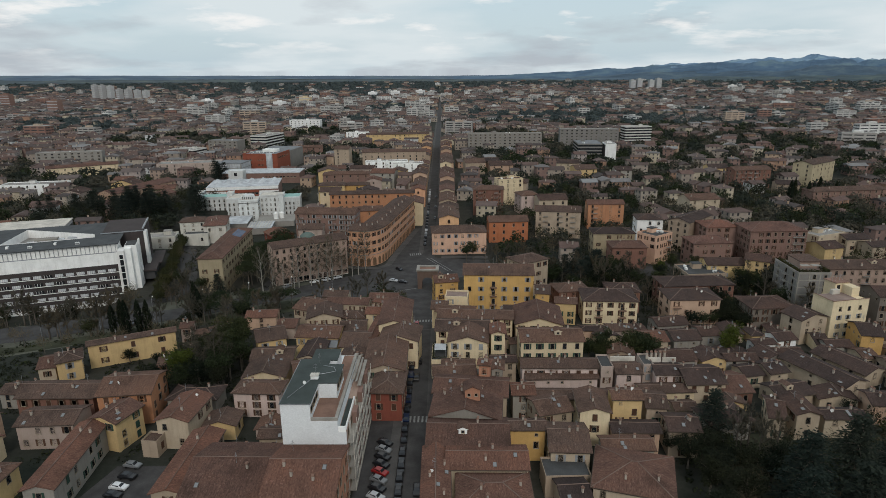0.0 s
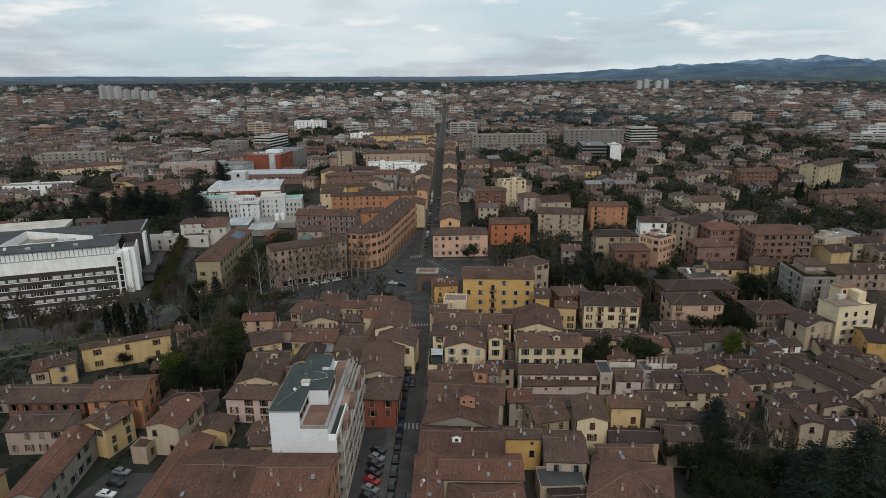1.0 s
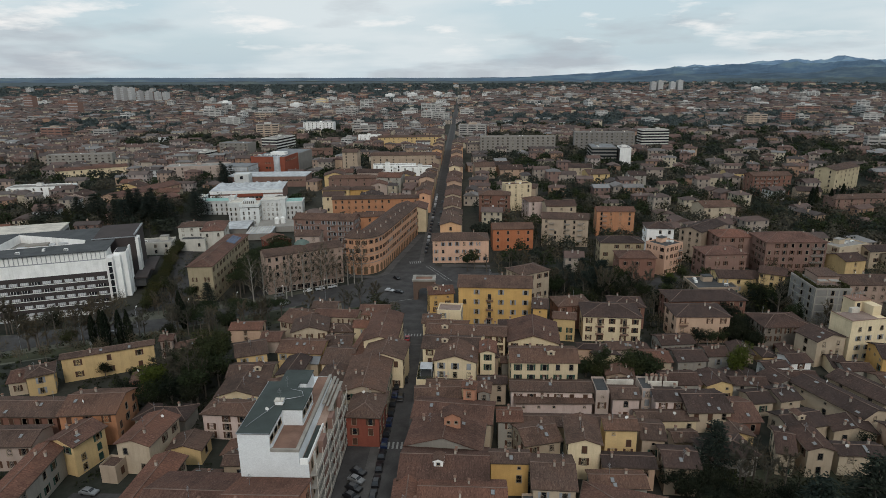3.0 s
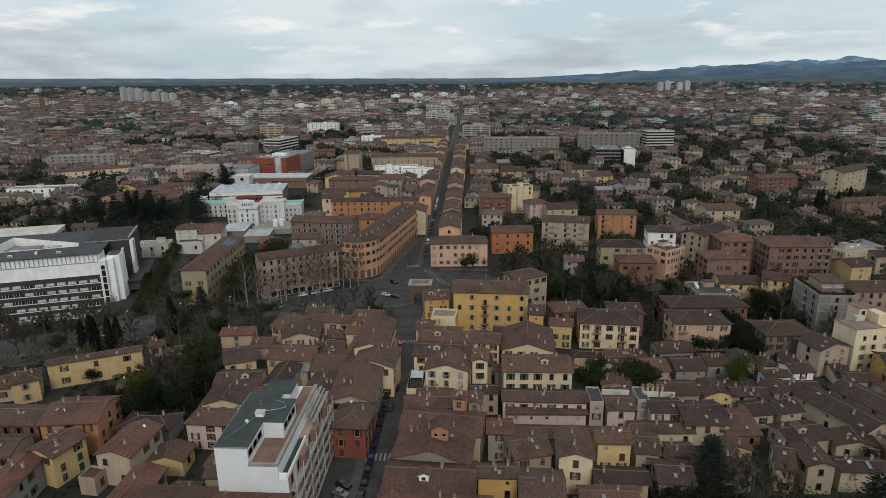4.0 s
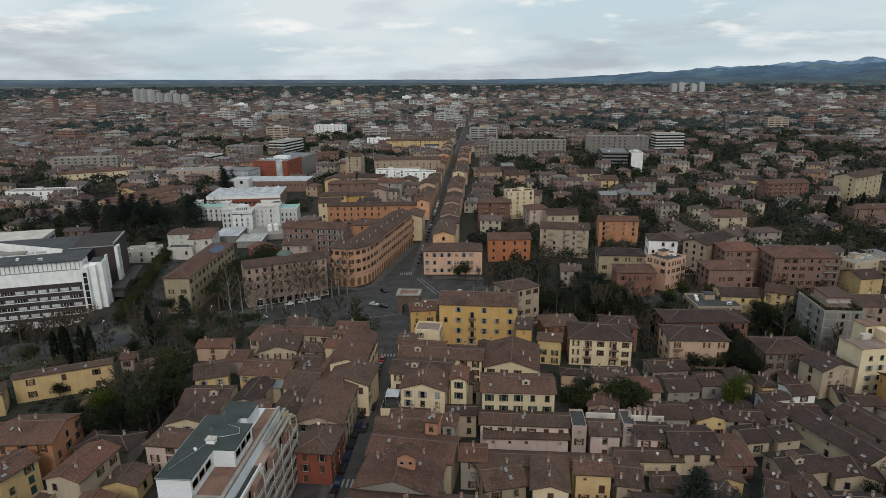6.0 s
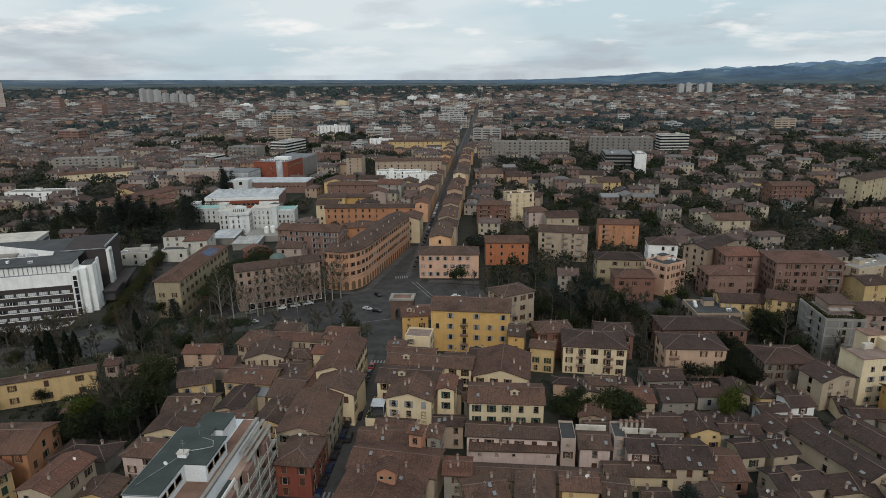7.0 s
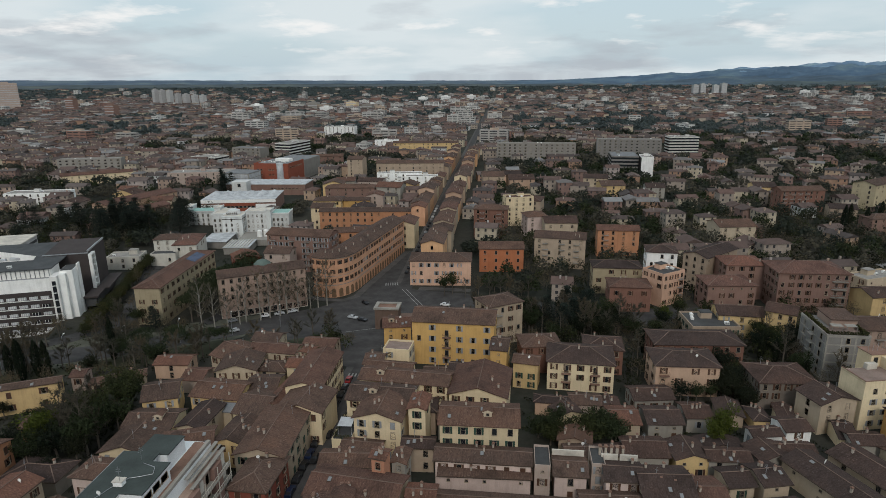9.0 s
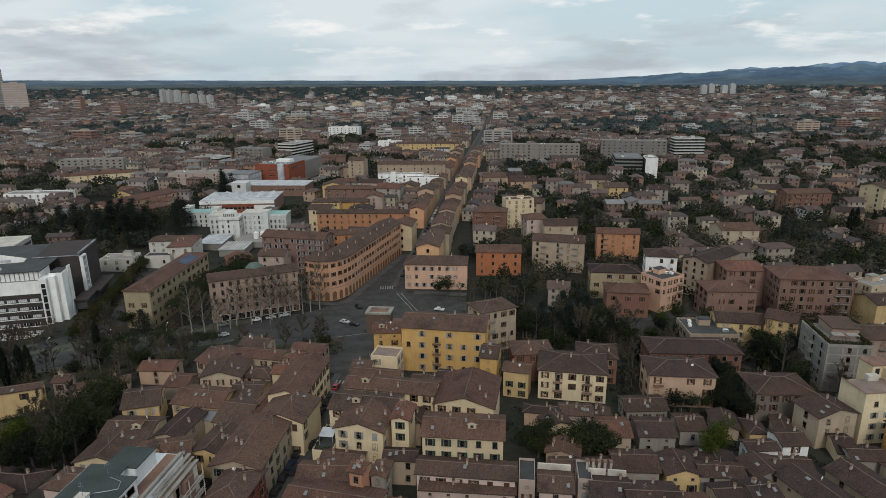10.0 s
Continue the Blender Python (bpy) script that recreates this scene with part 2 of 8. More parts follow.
M_FELT = plain("roof_felt", (0.068, 0.071, 0.073), 0.85, vary=0.25)
M_TERRACE = plain("terrace_tiles", (0.20, 0.12, 0.09))
M_BROWNBAND = plain("brown_panels", (0.058, 0.048, 0.046), 0.8, vary=0.12, bump=0)
M_BLIND = plain("window_blinds", (0.42, 0.43, 0.44), vary=0.3, bump=0)
M_COPPER = plain("green_copper", (0.25, 0.40, 0.36), vary=0.15)
M_DOME = plain("old_copper", (0.10, 0.13, 0.115), vary=0.2)
M_SOLAR = plain("solar_cells", (0.05, 0.07, 0.12), 0.2, bump=0)
# panes lifted from near black; the lift is haze put into the colour
M_HAZEPANE = plain("hazed_window", (0.045, 0.045, 0.048), 0.4, bump=0)
M_TYRE = plain("tyre_rubber", (0.02, 0.02, 0.02), bump=0)

# ---------------------------------------------------------------- mesh tools


class Shape:
    """Collects corners and faces of one mesh."""

    def __init__(self):
        self.v, self.f, self.m = [], [], []

    def face(self, pts, m=0):
        n = len(self.v)
        self.v.extend(tuple(p) for p in pts)
        self.f.append(tuple(range(n, n + len(pts))))
        self.m.append(m)

    def solid(self, verts, faces, m=0):
        n = len(self.v)
        self.v.extend(tuple(p) for p in verts)
        self.f.extend(tuple(i + n for i in q) for q in faces)
        self.m.extend([m] * len(faces))

    def box(self, x0, y0, z0, x1, y1, z1, m=0, turn=None):
        c = [(x0, y0, z0), (x1, y0, z0), (x1, y1, z0), (x0, y1, z0), (x0, y0, z1), (x1, y0, z1), (x1, y1, z1), (x0, y1, z1)]
        if turn is not None:
            c = [turn @ Vector(p) for p in c]
        self.solid(c, [(3, 2, 1, 0), (4, 5, 6, 7), (0, 1, 5, 4), (1, 2, 6, 5), (2, 3, 7, 6), (3, 0, 4, 7)], m)

    def tube(self, p, q, r0, r1, n=6, m=0):
        p, q = Vector(p), Vector(q)
        d = (q - p).normalized()
        a = d.orthogonal().normalized()
        b = d.cross(a)
        ring = [(math.cos(2 * math.pi * i / n), math.sin(2 * math.pi * i / n)) for i in range(n)]
        vs = [p + (a * c + b * s) * r0 for c, s in ring] + [q + (a * c + b * s) * r1 for c, s in ring]
        self.solid(vs, [(i, (i + 1) % n, n + (i + 1) % n, n + i) for i in range(n)] + [tuple(range(n, 2 * n))], m)

    def extrude(self, profile, axis, lo, hi, m=0):
        """A closed profile of (s, z) pushed along x or y."""
        def at(s, z, l):
            return (l, s, z) if axis == "x" else (s, l, z)
        k = len(profile)
        vs = [at(s, z, lo) for s, z in profile] + [at(s, z, hi) for s, z in profile]
        fs = [(i, (i + 1) % k, k + (i + 1) % k, k + i) for i in range(k)] + [tuple(range(k)), tuple(range(2 * k - 1, k - 1, -1))]
        self.solid(vs, fs, m)

    def mesh(self, name, *mats):
        me = bpy.data.meshes.new(name)
        me.from_pydata(self.v, [], self.f)
        for mt in mats:
            me.materials.append(mt)
        me.polygons.foreach_set("material_index", self.m)
        bm = bmesh.new()
        bm.from_mesh(me)
        bmesh.ops.recalc_face_normals(bm, faces=bm.faces)
        bm.to_mesh(me)
        bm.free()
        flat_uv(me)
        return me


def flat_uv(me):
    """Texture places in metres: along the horizontal and up the slope of each face."""
    n = len(me.polygons)
    if not n:
        return
    uv = me.uv_layers.new(name="uv")
    co = np.empty(len(me.vertices) * 3)
    me.vertices.foreach_get("co", co)
    co = co.reshape(-1, 3)
    nor = np.empty(n * 3)
    me.polygons.foreach_get("normal", nor)
    nor = nor.reshape(-1, 3)
    tot = np.empty(n, int)
    me.polygons.foreach_get("loop_total", tot)
    vi = np.empty(len(me.loops), int)
    me.loops.foreach_get("vertex_index", vi)
    u = np.stack([-nor[:, 1], nor[:, 0], np.zeros(n)], 1)
    ln = np.linalg.norm(u, axis=1)
    u[ln < 0.02] = (1, 0, 0)
    u /= np.linalg.norm(u, axis=1)[:, None]
    v = np.cross(nor, u)
    u, v, p = np.repeat(u, tot, 0), np.repeat(v, tot, 0), co[vi]
    out = np.stack([(p * u).sum(1), (p * v).sum(1)], 1)
    uv.data.foreach_set("uv", out.ravel())


def part(name, data, parent, place=None, label=""):
    ob = new(name, data)
    ob.parent = parent
    if place is not None:
        ob.matrix_basis = place
    return tagged(ob, label)


def root(name, x, y, yaw=0.0, z=0.0, label="", category="", group="", kind=""):
    ob = new(name)
    ob.empty_display_size = 0.5
    ob.matrix_basis = pose(x, y, z, 0, 0, yaw)
    return tagged(ob, label, category, group, kind)


def one(name, data, m=None, label="", category="", group="", kind=""):
    ob = new(name, data)
    if m is not None:
        ob.matrix_basis = m
    return tagged(ob, label, category, group, kind)

# ---------------------------------------------------------------- ground, hills


FAR = 4900.0


def ease(v):
    v = max(0.0, min(1.0, v))
    return v * v * (3 - 2 * v)


def ground_z(x, y):
    """The plain lifts a little towards the horizon and dips round the square before the gate."""
    r = math.hypot(x, y)
    hollow = 3.6 * ease((y - 205) / 65.0) * (1 - ease((y - 345) / 190.0)) * (1 - ease((abs(x + 15) - 85) / 90.0))
    s = min(1.0, max(0.0, (r - 1700.0) / (FAR - 1700.0)))
    # sunken court along the hospital front
    c, q = math.cos(radians(19.3)), math.sin(radians(19.3))
    u, v = (x + 144.3) * c + (y - 258.3) * q, -(x + 144.3) * q + (y - 258.3) * c
    e = max(0.0, min(1.0, (2.0 - u) / 8.0)) * max(0.0, min(1.0, (v + 36.0) / 14.0)) * max(0.0, min(1.0, (14.0 - v) / 8.0)) * max(0.0, min(1.0, (u + 125.0) / 10.0))
    west = max(0.0, math.degrees(math.atan2(-x, max(1.0, y)))) if y > 0 else 0.0
    return (50.0 + 0.95 * min(west, 45.0)) * s * s - hollow - max(0.0, 8.0 - hollow) * e * e * (3 - 2 * e)


def ground_sheet():
    radii = [0, 60, 120] + [180 + 5 * k for k in range(28)] + [325 + 10 * k for k in range(24)] + [600, 800, 1000, 1400, 1700, 2000, 2400, 2800, 3200, 3600, 4000, 4400, 4700, FAR]
    s, seg = Shape(), 360
    vs = [(0, 0, 0)]
    for r in radii[1:]:
        for i in range(seg):
            a = 2 * math.pi * i / seg
            vs.append((r * math.cos(a), r * math.sin(a), ground_z(r * math.cos(a), r * math.sin(a))))
    fs = [(0, 1 + i, 1 + (i + 1) % seg) for i in range(seg)]
    for k in range(len(radii) - 2):
        o, p = 1 + k * seg, 1 + (k + 1) * seg
        fs += [(o + i, p + i, p + (i + 1) % seg, o + (i + 1) % seg) for i in range(seg)]
    s.solid(vs, fs)
    m, nt, b = material("town_ground", 0.95)
    pos = world_place(nt)
    big = nramp(nt, nnoise(nt, pos, 0.012, 6), [(0.35, (0.022, 0.027, 0.022)), (0.5, (0.034, 0.034, 0.029)), (0.65, (0.050, 0.048, 0.041))])
    fine = nramp(nt, nnoise(nt, pos, 0.35, 6, 0.7), [(0.3, (0.7, 0.72, 0.66)), (0.7, (1.25, 1.2, 1.15))])
    nt.links.new(nmix(nt, big, fine, 1.0, "MULTIPLY"), b.inputs["Base Color"])
    nbump(nt, b, nnoise(nt, pos, 0.8, 5), 0.5, 0.3)
    one("ground", s.mesh("ground", m), None, "dark earth and garden ground of a town on a plain", "ground", "", "structure")


HILL_LIFT = 0.78


def hill_chain(name, r, rise, col, seed, label, west=-8.0):
    """A chain of hills as a broad ridge with slopes to both sides; rise(az) in metres, az in degrees from north. col
    already holds the blue of the haze.
    """
    s = Shape()
    az = np.arange(west, 75.0, 0.22)
    rows = [(-620, 0.0), (-430, 0.28), (-270, 0.62), (-120, 0.88), (0, 1.0), (160, 0.4)]
    vs = []
    for a in az:
        h = HILL_LIFT * rise(a) * (1 + 0.10 * noise.noise(Vector((a * 0.55, seed, 0.0))) + 0.11 * noise.noise(Vector((a * 1.3, seed, 3.0))) + 0.05 * noise.noise(Vector((a * 4.1, seed, 6.0))))
        for dr, k in rows:
            rr = min(r + dr, FAR + 60)
            x, y = rr * math.sin(radians(a)), rr * math.cos(radians(a))
            soft = 0.45 if k == 1.0 else 1.0
            wob = soft * (noise.noise(Vector((x / 240.0, y / 240.0, seed))) * 0.42 + noise.noise(Vector((x / 70.0, y / 70.0, seed + 5))) * 0.2)
            vs.append((x, y, ground_z(x, y) - 4 + max(0.0, h * k * (1 + wob))))
    n = len(rows)
    fs = [(i * n + j, i * n + j + 1, (i + 1) * n + j + 1, (i + 1) * n + j) for i in range(len(az) - 1) for j in range(n - 1)]
    s.solid(vs, fs)
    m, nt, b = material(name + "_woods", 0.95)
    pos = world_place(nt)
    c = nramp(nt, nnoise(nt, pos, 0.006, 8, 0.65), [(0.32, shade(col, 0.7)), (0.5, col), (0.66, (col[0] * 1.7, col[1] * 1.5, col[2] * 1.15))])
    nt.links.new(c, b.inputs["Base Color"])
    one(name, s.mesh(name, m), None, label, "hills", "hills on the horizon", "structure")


ground_sheet()
HILL_AZ = (-5, 0, 5.8, 9.8, 13.7, 17.5, 20.2, 24.5, 28.9, 32.3, 34.7, 42, 75)
# distance haze is put into each of these colours as blue
hill_chain("backdrop_hills", 4690.0, lambda a: float(np.interp(a, HILL_AZ, (0, 8, 25, 45, 64, 85, 100, 112, 118, 126, 123, 130, 140))), (0.072, 0.118, 0.175), 2.0, "wooded hills along the horizon, dark blue-grey haze in their colour")
hill_chain("backdrop_mountains", 4850.0, lambda a: float(np.interp(a, (8, 16, 19.5, 21, 25, 27, 28.9, 31, 33, 75), (0, 60, 108, 100, 118, 142, 160, 150, 115, 110))), (0.135, 0.21, 0.30), 7.0, "far mountains behind the hills, pale blue haze in their colour")
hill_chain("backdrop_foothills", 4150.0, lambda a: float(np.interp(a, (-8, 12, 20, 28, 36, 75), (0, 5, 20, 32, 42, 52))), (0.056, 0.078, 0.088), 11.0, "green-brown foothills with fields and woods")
hill_chain("backdrop_ridge", 4420.0, lambda a: float(np.interp(a, (-8, 6, 14, 18, 22, 25, 30, 36, 75), (0, 8, 26, 50, 56, 52, 78, 92, 100))), (0.062, 0.094, 0.128), 23.0, "wooded ridge before the mountains, blue-grey haze in its colour")
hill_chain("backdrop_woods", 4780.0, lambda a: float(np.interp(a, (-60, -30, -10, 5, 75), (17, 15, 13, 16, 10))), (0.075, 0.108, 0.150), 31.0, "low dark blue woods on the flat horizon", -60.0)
hill_chain("backdrop_groves", 4250.0, lambda a: float(np.interp(a, (-60, -30, -10, 10, 75), (9, 10, 8, 10, 8))), (0.058, 0.076, 0.085), 37.0, "low groves on the far plain, blue-green haze in their colour", -60.0)

# ---------------------------------------------------------------- roads and squares


def strip(name, pts, width, z, mat, label, category="road"):
    """A ribbon with a small thickness that lies on the ground along a line of places."""
    s = Shape()
    pts = [Vector((p[0], p[1])) for p in pts]
    fine = []
    for p, q in zip(pts, pts[1:]):
        n = max(1, int((q - p).length / (5.0 if p.y < 560 else 40.0)))
        fine += [p.lerp(q, i / n) for i in range(n)]
    pts = fine + [pts[-1]]
    rows = []
    for i, p in enumerate(pts):
        d = (pts[min(i + 1, len(pts) - 1)] - pts[max(i - 1, 0)]).normalized()
        nrm = Vector((-d.y, d.x)) * width / 2
        rows.append([p + nrm * f for f in (1.0, 0.33, -0.33, -1.0)])
    vs = []
    for r in rows:
        up = [(p.x, p.y, ground_z(p.x, p.y) + z) for p in r]
        vs += up + [(up[0][0], up[0][1], up[0][2] - 0.4), (up[3][0], up[3][1], up[3][2] - 0.4)]
    fs = []
    for i in range(len(rows) - 1):
        a, b = i * 6, i * 6 + 6
        fs += [(a + j, b + j, b + j + 1, a + j + 1) for j in range(3)] + [(a, a + 4, b + 4, b), (a + 3, b + 3, b + 5, a + 5)]
    s.solid(vs, fs)
    return one(name, s.mesh(name, mat), None, label, category, "", "structure")


def slab(name, pts, z, mat, label, category):
    """A flat piece of ground cover with an edge, laid on the ground."""
    bm = bmesh.new()
    bm.faces.new([bm.verts.new((x, y, 0)) for x, y in pts])
    for axis in (0, 1):
        lo, hi = min(p[axis] for p in pts), max(p[axis] for p in pts)
        at = math.ceil(lo / 5.0) * 5.0
        while at < hi:
            co, no = [0, 0, 0], [0, 0, 0]
            co[axis], no[axis] = at, 1
            bmesh.ops.bisect_plane(bm, geom=bm.verts[:] + bm.edges[:] + bm.faces[:], plane_co=co, plane_no=no)
            at += 5.0
    rim = [e for e in bm.edges if e.is_boundary]
    low = bmesh.ops.extrude_edge_only(bm, edges=rim)["geom"]
    down = {v for v in low if isinstance(v, bmesh.types.BMVert)}
    for v in bm.verts:
        v.co.z = ground_z(v.co.x, v.co.y) + z - (0.4 if v in down else 0.0)
    bmesh.ops.recalc_face_normals(bm, faces=bm.faces)
    me = bpy.data.meshes.new(name)
    bm.to_mesh(me)
    bm.free()
    me.materials.append(mat)
    flat_uv(me)
    return one(name, me, None, label, category, "", "structure")


STREET_X = -9.0
ISLAND = [(-58, 240), (-47, 245), (-35, 252), (-27, 258), (-22, 252), (-24, 243), (-33, 236), (-44, 231), (-56, 233)]
for py0, py1 in (((STREET_X - 0.4, 60), (STREET_X - 0.4, 224)), ((STREET_X - 0.6, 318), (-13, 1600))):
    strip("pavement_street", [py0, py1], 10.5, 0.14, M_PAVE, "narrow grey stone pavements along the straight street", "pavement")
strip("pavement_palazzo", [(-51, 296), (-42, 293.5), (-34, 293.5), (-29.5, 299), (-27.8, 313), (-18, 372)], 3.4, 0.2, M_PAVE, "grey stone pavement at the foot of the curved palazzo", "pavement")
strip("pavement_plaza", [(-2.5, 312), (22, 310.5)], 4.0, 0.2, M_PAVE, "grey stone pavement before the peach palazzo", "pavement")
strip("road_street", [(STREET_X, 60), (STREET_X, 240), (STREET_X - 0.2, 330), (-10.6, 900), (-13, 1600), (-19, 2700)], 6.4, 0.15, M_ASPHALT, "long straight dark asphalt street through the old town")
strip("road_avenue", [(-330, 160), (-230, 188), (-153, 208), (-108, 228), (-62, 262), (-30, 284), (0, 293), (40, 292), (90, 282), (140, 285)], 15, 0.10, M_ASPHALT, "wide curving asphalt ring avenue beside the park")
strip("road_service", [(-148, 214), (-126, 240), (-118, 262), (-128, 290), (-146, 335), (-170, 400)], 8, 0.09, M_ASPHALT, "service road beside the hospital building")
strip("road_lane", [(-84, 262), (-82, 270), (-80, 300), (-72, 345)], 6, 0.09, M_ASPHALT, "side lane between apartment house and pines")
slab("road_square", [(-62, 258), (-50, 246), (-34, 236), (-15, 224), (-3.4, 222), (-3.4, 262), (-2, 272), (12, 282), (24, 290), (22, 306), (-4, 310), (-14, 318), (-30, 300), (-38, 290)], 0.12, M_ASPHALT, "open asphalt square where the street meets the avenue", "road")
slab("road_mouth", [(-29.5, 303), (-13, 312), (-12.2, 374), (-19, 374), (-27.0, 325)], 0.10, M_ASPHALT, "asphalt mouth of the street beside the curved palazzo", "road")
slab("parking_street", [(-21.5, 84), (-12.2, 84), (-12.2, 148), (-21.5, 148)], 0.13, M_ASPHALT, "asphalt parking bay beside the street", "car park")
slab("parking_yard", [(-86, 104), (-60, 104), (-66, 128), (-80, 128)], 0.08, M_ASPHALT, "small asphalt yard with parked cars", "car park")
slab("lawn_park", [(-210, 188), (-150, 196), (-108, 216), (-68, 246), (-58, 246), (-50, 238), (-70, 226), (-110, 206), (-160, 186), (-210, 176)], 0.05, M_GRASS, "worn grass verge under the avenue's trees", "lawn")
slab("lawn_verge", [(-330, 140), (-230, 168), (-150, 188), (-108, 208), (-70, 238), (-62, 250), (-62, 275), (-92, 262), (-118, 244), (-160, 226), (-230, 206), (-330, 178)], 0.03, M_VERGE, "pale trodden verge beside the ring avenue", "lawn")
slab("lawn_garden", [(60, 96), (130, 96), (130, 140), (66, 140)], 0.05, M_GRASS, "dark garden ground under cedars", "lawn")


slab("lawn_island", ISLAND, 0.24, M_GRASS, "grassy traffic island with bushes beside the square", "lawn")


def crossing(x, y, yaw, count, length, group):
    r = root("zebra_crossing", x, y, yaw, ground_z(x, y) + 0.165, "worn white zebra crossing on dark asphalt", "crossing", group, "structure")
    s = Shape()
    s.box(-0.25, -length / 2, 0, 0.25, length / 2, 0.006)
    me = s.mesh("stripe", M_PAINT)
    for i in range(count):
        part("stripe", me, r, pose((i - (count - 1) / 2) * 1.1, 0, 0))


crossing(-9.0, 217, 0, 7, 3.0, "crossings")
crossing(-9.0, 148, 0, 7, 3.0, "crossings")
crossing(-16.5, 317, 10, 6, 4.0, "crossings")


def look_along(p, q):
    """Places a thing at p with its x axis towards q."""
    d = Vector(q) - Vector(p)
    return Matrix.Translation(p) @ d.to_track_quat("X", "Z").to_matrix().to_4x4()


def line_mark(x0, y0, x1, y1, w=0.25):
    s = Shape()
    ln = math.hypot(x1 - x0, y1 - y0)
    s.box(0, -w / 2, 0, ln, w / 2, 0.006)
    one("road_marking", s.mesh("road_marking", M_PAINT), look_along((x0, y0, ground_z(x0, y0) + 0.165), (x1, y1, ground_z(x1, y1) + 0.165)), "worn white line painted on the asphalt", "road marking", "lines on the square", "structure")


line_mark(-10.3, 310, 1.0, 288)
line_mark(-8.3, 310, 3.0, 288)
line_mark(-24, 258, -13, 263)

# ---------------------------------------------------------------- houses

random.seed(11)
FOOT = []  # footprints: x, y, yaw, half width, half depth, height
FACADES = []  # window fronts, filled once all the neighbours stand


def window_mesh(w, h, frame_mat):
    """Stone surround with a sill lip and a sunk dark pane, all of one piece."""
    s = Shape()
    f, W, H = 0.09, w / 2, h / 2
    rings = []
    for hw, lo, hi, y in ((W, H, H, 0.05), (W, H, H, -0.07), (W - f, H - f, H - f, -0.07), (W - f, H - f, H - f, 0.0)):
        rings.append([(-hw, y, -lo), (hw, y, -lo), (hw, y, hi), (-hw, y, hi)])
    # the sill juts out
    rings[1][0], rings[1][1] = (-W - 0.08, -0.17, -H - 0.03), (W + 0.08, -0.17, -H - 0.03)
    vs = [p for r in rings for p in r]
    fs = [(k * 4 + i, k * 4 + (i + 1) % 4, k * 4 + 4 + (i + 1) % 4, k * 4 + 4 + i) for k in range(3) for i in range(4)]
    s.solid(vs, fs)
    s.f.append((12, 13, 14, 15))
    s.m.append(1)
    return s.mesh("window", frame_mat, M_GLASS)


def shutter_mesh(w, h, mat):
    s = Shape()
    zz = [-h / 2 + h * k / 10 for k in range(11)]
    prof = [(0.0, -h / 2)] + [(-0.045 - 0.03 * (k % 2), z) for k, z in enumerate(zz)] + [(0.0, h / 2)]
    s.extrude(prof, "x", -w / 2, w / 2)
    return s.mesh("shutter", mat)


WIN = {"tall": window_mesh(1.25, 1.95, M_FRAME), "small": window_mesh(0.8, 0.8, M_FRAME), "wide": window_mesh(2.2, 1.5, M_FRAME), "door": window_mesh(1.3, 2.4, M_FRAME), "shop": window_mesh(2.7, 2.7, M_STONE)}


def joined_window(w, h, frame_mat, leaf_mat):
    """A far window with its two open shutters."""
    s = Shape()
    f, W, H = 0.07, w / 2, h / 2
    rings = []
    for hw, hh, y in ((W, H, 0.05), (W, H, -0.06), (W - f, H - f, -0.06), (W - f, H - f, 0.0)):
        rings += [(-hw, y, -hh), (hw, y, -hh), (hw, y, hh), (-hw, y, hh)]
    s.solid(rings, [(k * 4 + i, k * 4 + (i + 1) % 4, k * 4 + 4 + (i + 1) % 4, k * 4 + 4 + i) for k in range(3) for i in range(4)])
    s.f.append((12, 13, 14, 15))
    s.m.append(1)
    for sg in (-1, 1):
        a, b = sorted((sg * W, sg * (W + 0.55)))
        s.box(a, -0.09, -H, b, 0.03, H, 2)
    return s.mesh("window", frame_mat, M_GLASS, leaf_mat)


FARWIN = [joined_window(1.15, 1.9, M_FRAME, m) for m in SHUTTERS]
SHUT = [shutter_mesh(0.6, 1.9, m) for m in SHUTTERS]
_s = Shape()
_s.box(-0.24, -0.22, -1.2, 0.24, 0.22, 0.9)
_s.box(-0.31, -0.29, 0.9, 0.31, 0.29, 0.98, 1)
_s.extrude([(-0.34, 1.14), (0, 1.32), (0.34, 1.14), (0.34, 1.08), (-0.34, 1.08)], "x", -0.28, 0.28, 1)
_s.box(-0.22, -0.2, 0.98, -0.12, 0.2, 1.1)
_s.box(0.12, -0.2, 0.98, 0.22, 0.2, 1.1)
CHIMNEY = _s.mesh("chimney", M_CHIMNEY, M_CAP)
_s = Shape()
_s.box(-0.45, -0.65, -0.1, 0.45, 0.65, 0.10, 1)
_s.box(-0.36, -0.55, 0.08, 0.36, 0.55, 0.125, 0)
SKYLIGHT = _s.mesh("skylight", M_SKYLIGHT, M_GUTTER)
_s = Shape()
_s.tube((0, 0, -0.5), (0, 0, 2.6), 0.045, 0.035, 5)
for k in range(3):
    _s.box(-0.5 + 0.1 * k, -0.02, 1.6 + 0.35 * k, 0.5 - 0.1 * k, 0.02, 1.64 + 0.35 * k)
ANTENNA = _s.mesh("antenna", M_METAL)
_s = Shape()
_s.box(-1.4, -1.1, -0.14, 1.4, 0.05, 0.0)
_r = Shape()
for k in range(9):
    _r.box(-1.38 + k * 0.343, -1.07, 0, -1.35 + k * 0.343, -1.04, 0.94)
_r.box(-1.4, -1.09, 0.93, 1.4, -1.03, 1.0)
_r.box(-1.4, -1.03, 0.93, -1.34, 0.0, 1.0)
_r.box(1.34, -1.03, 0.93, 1.4, 0.0, 1.0)
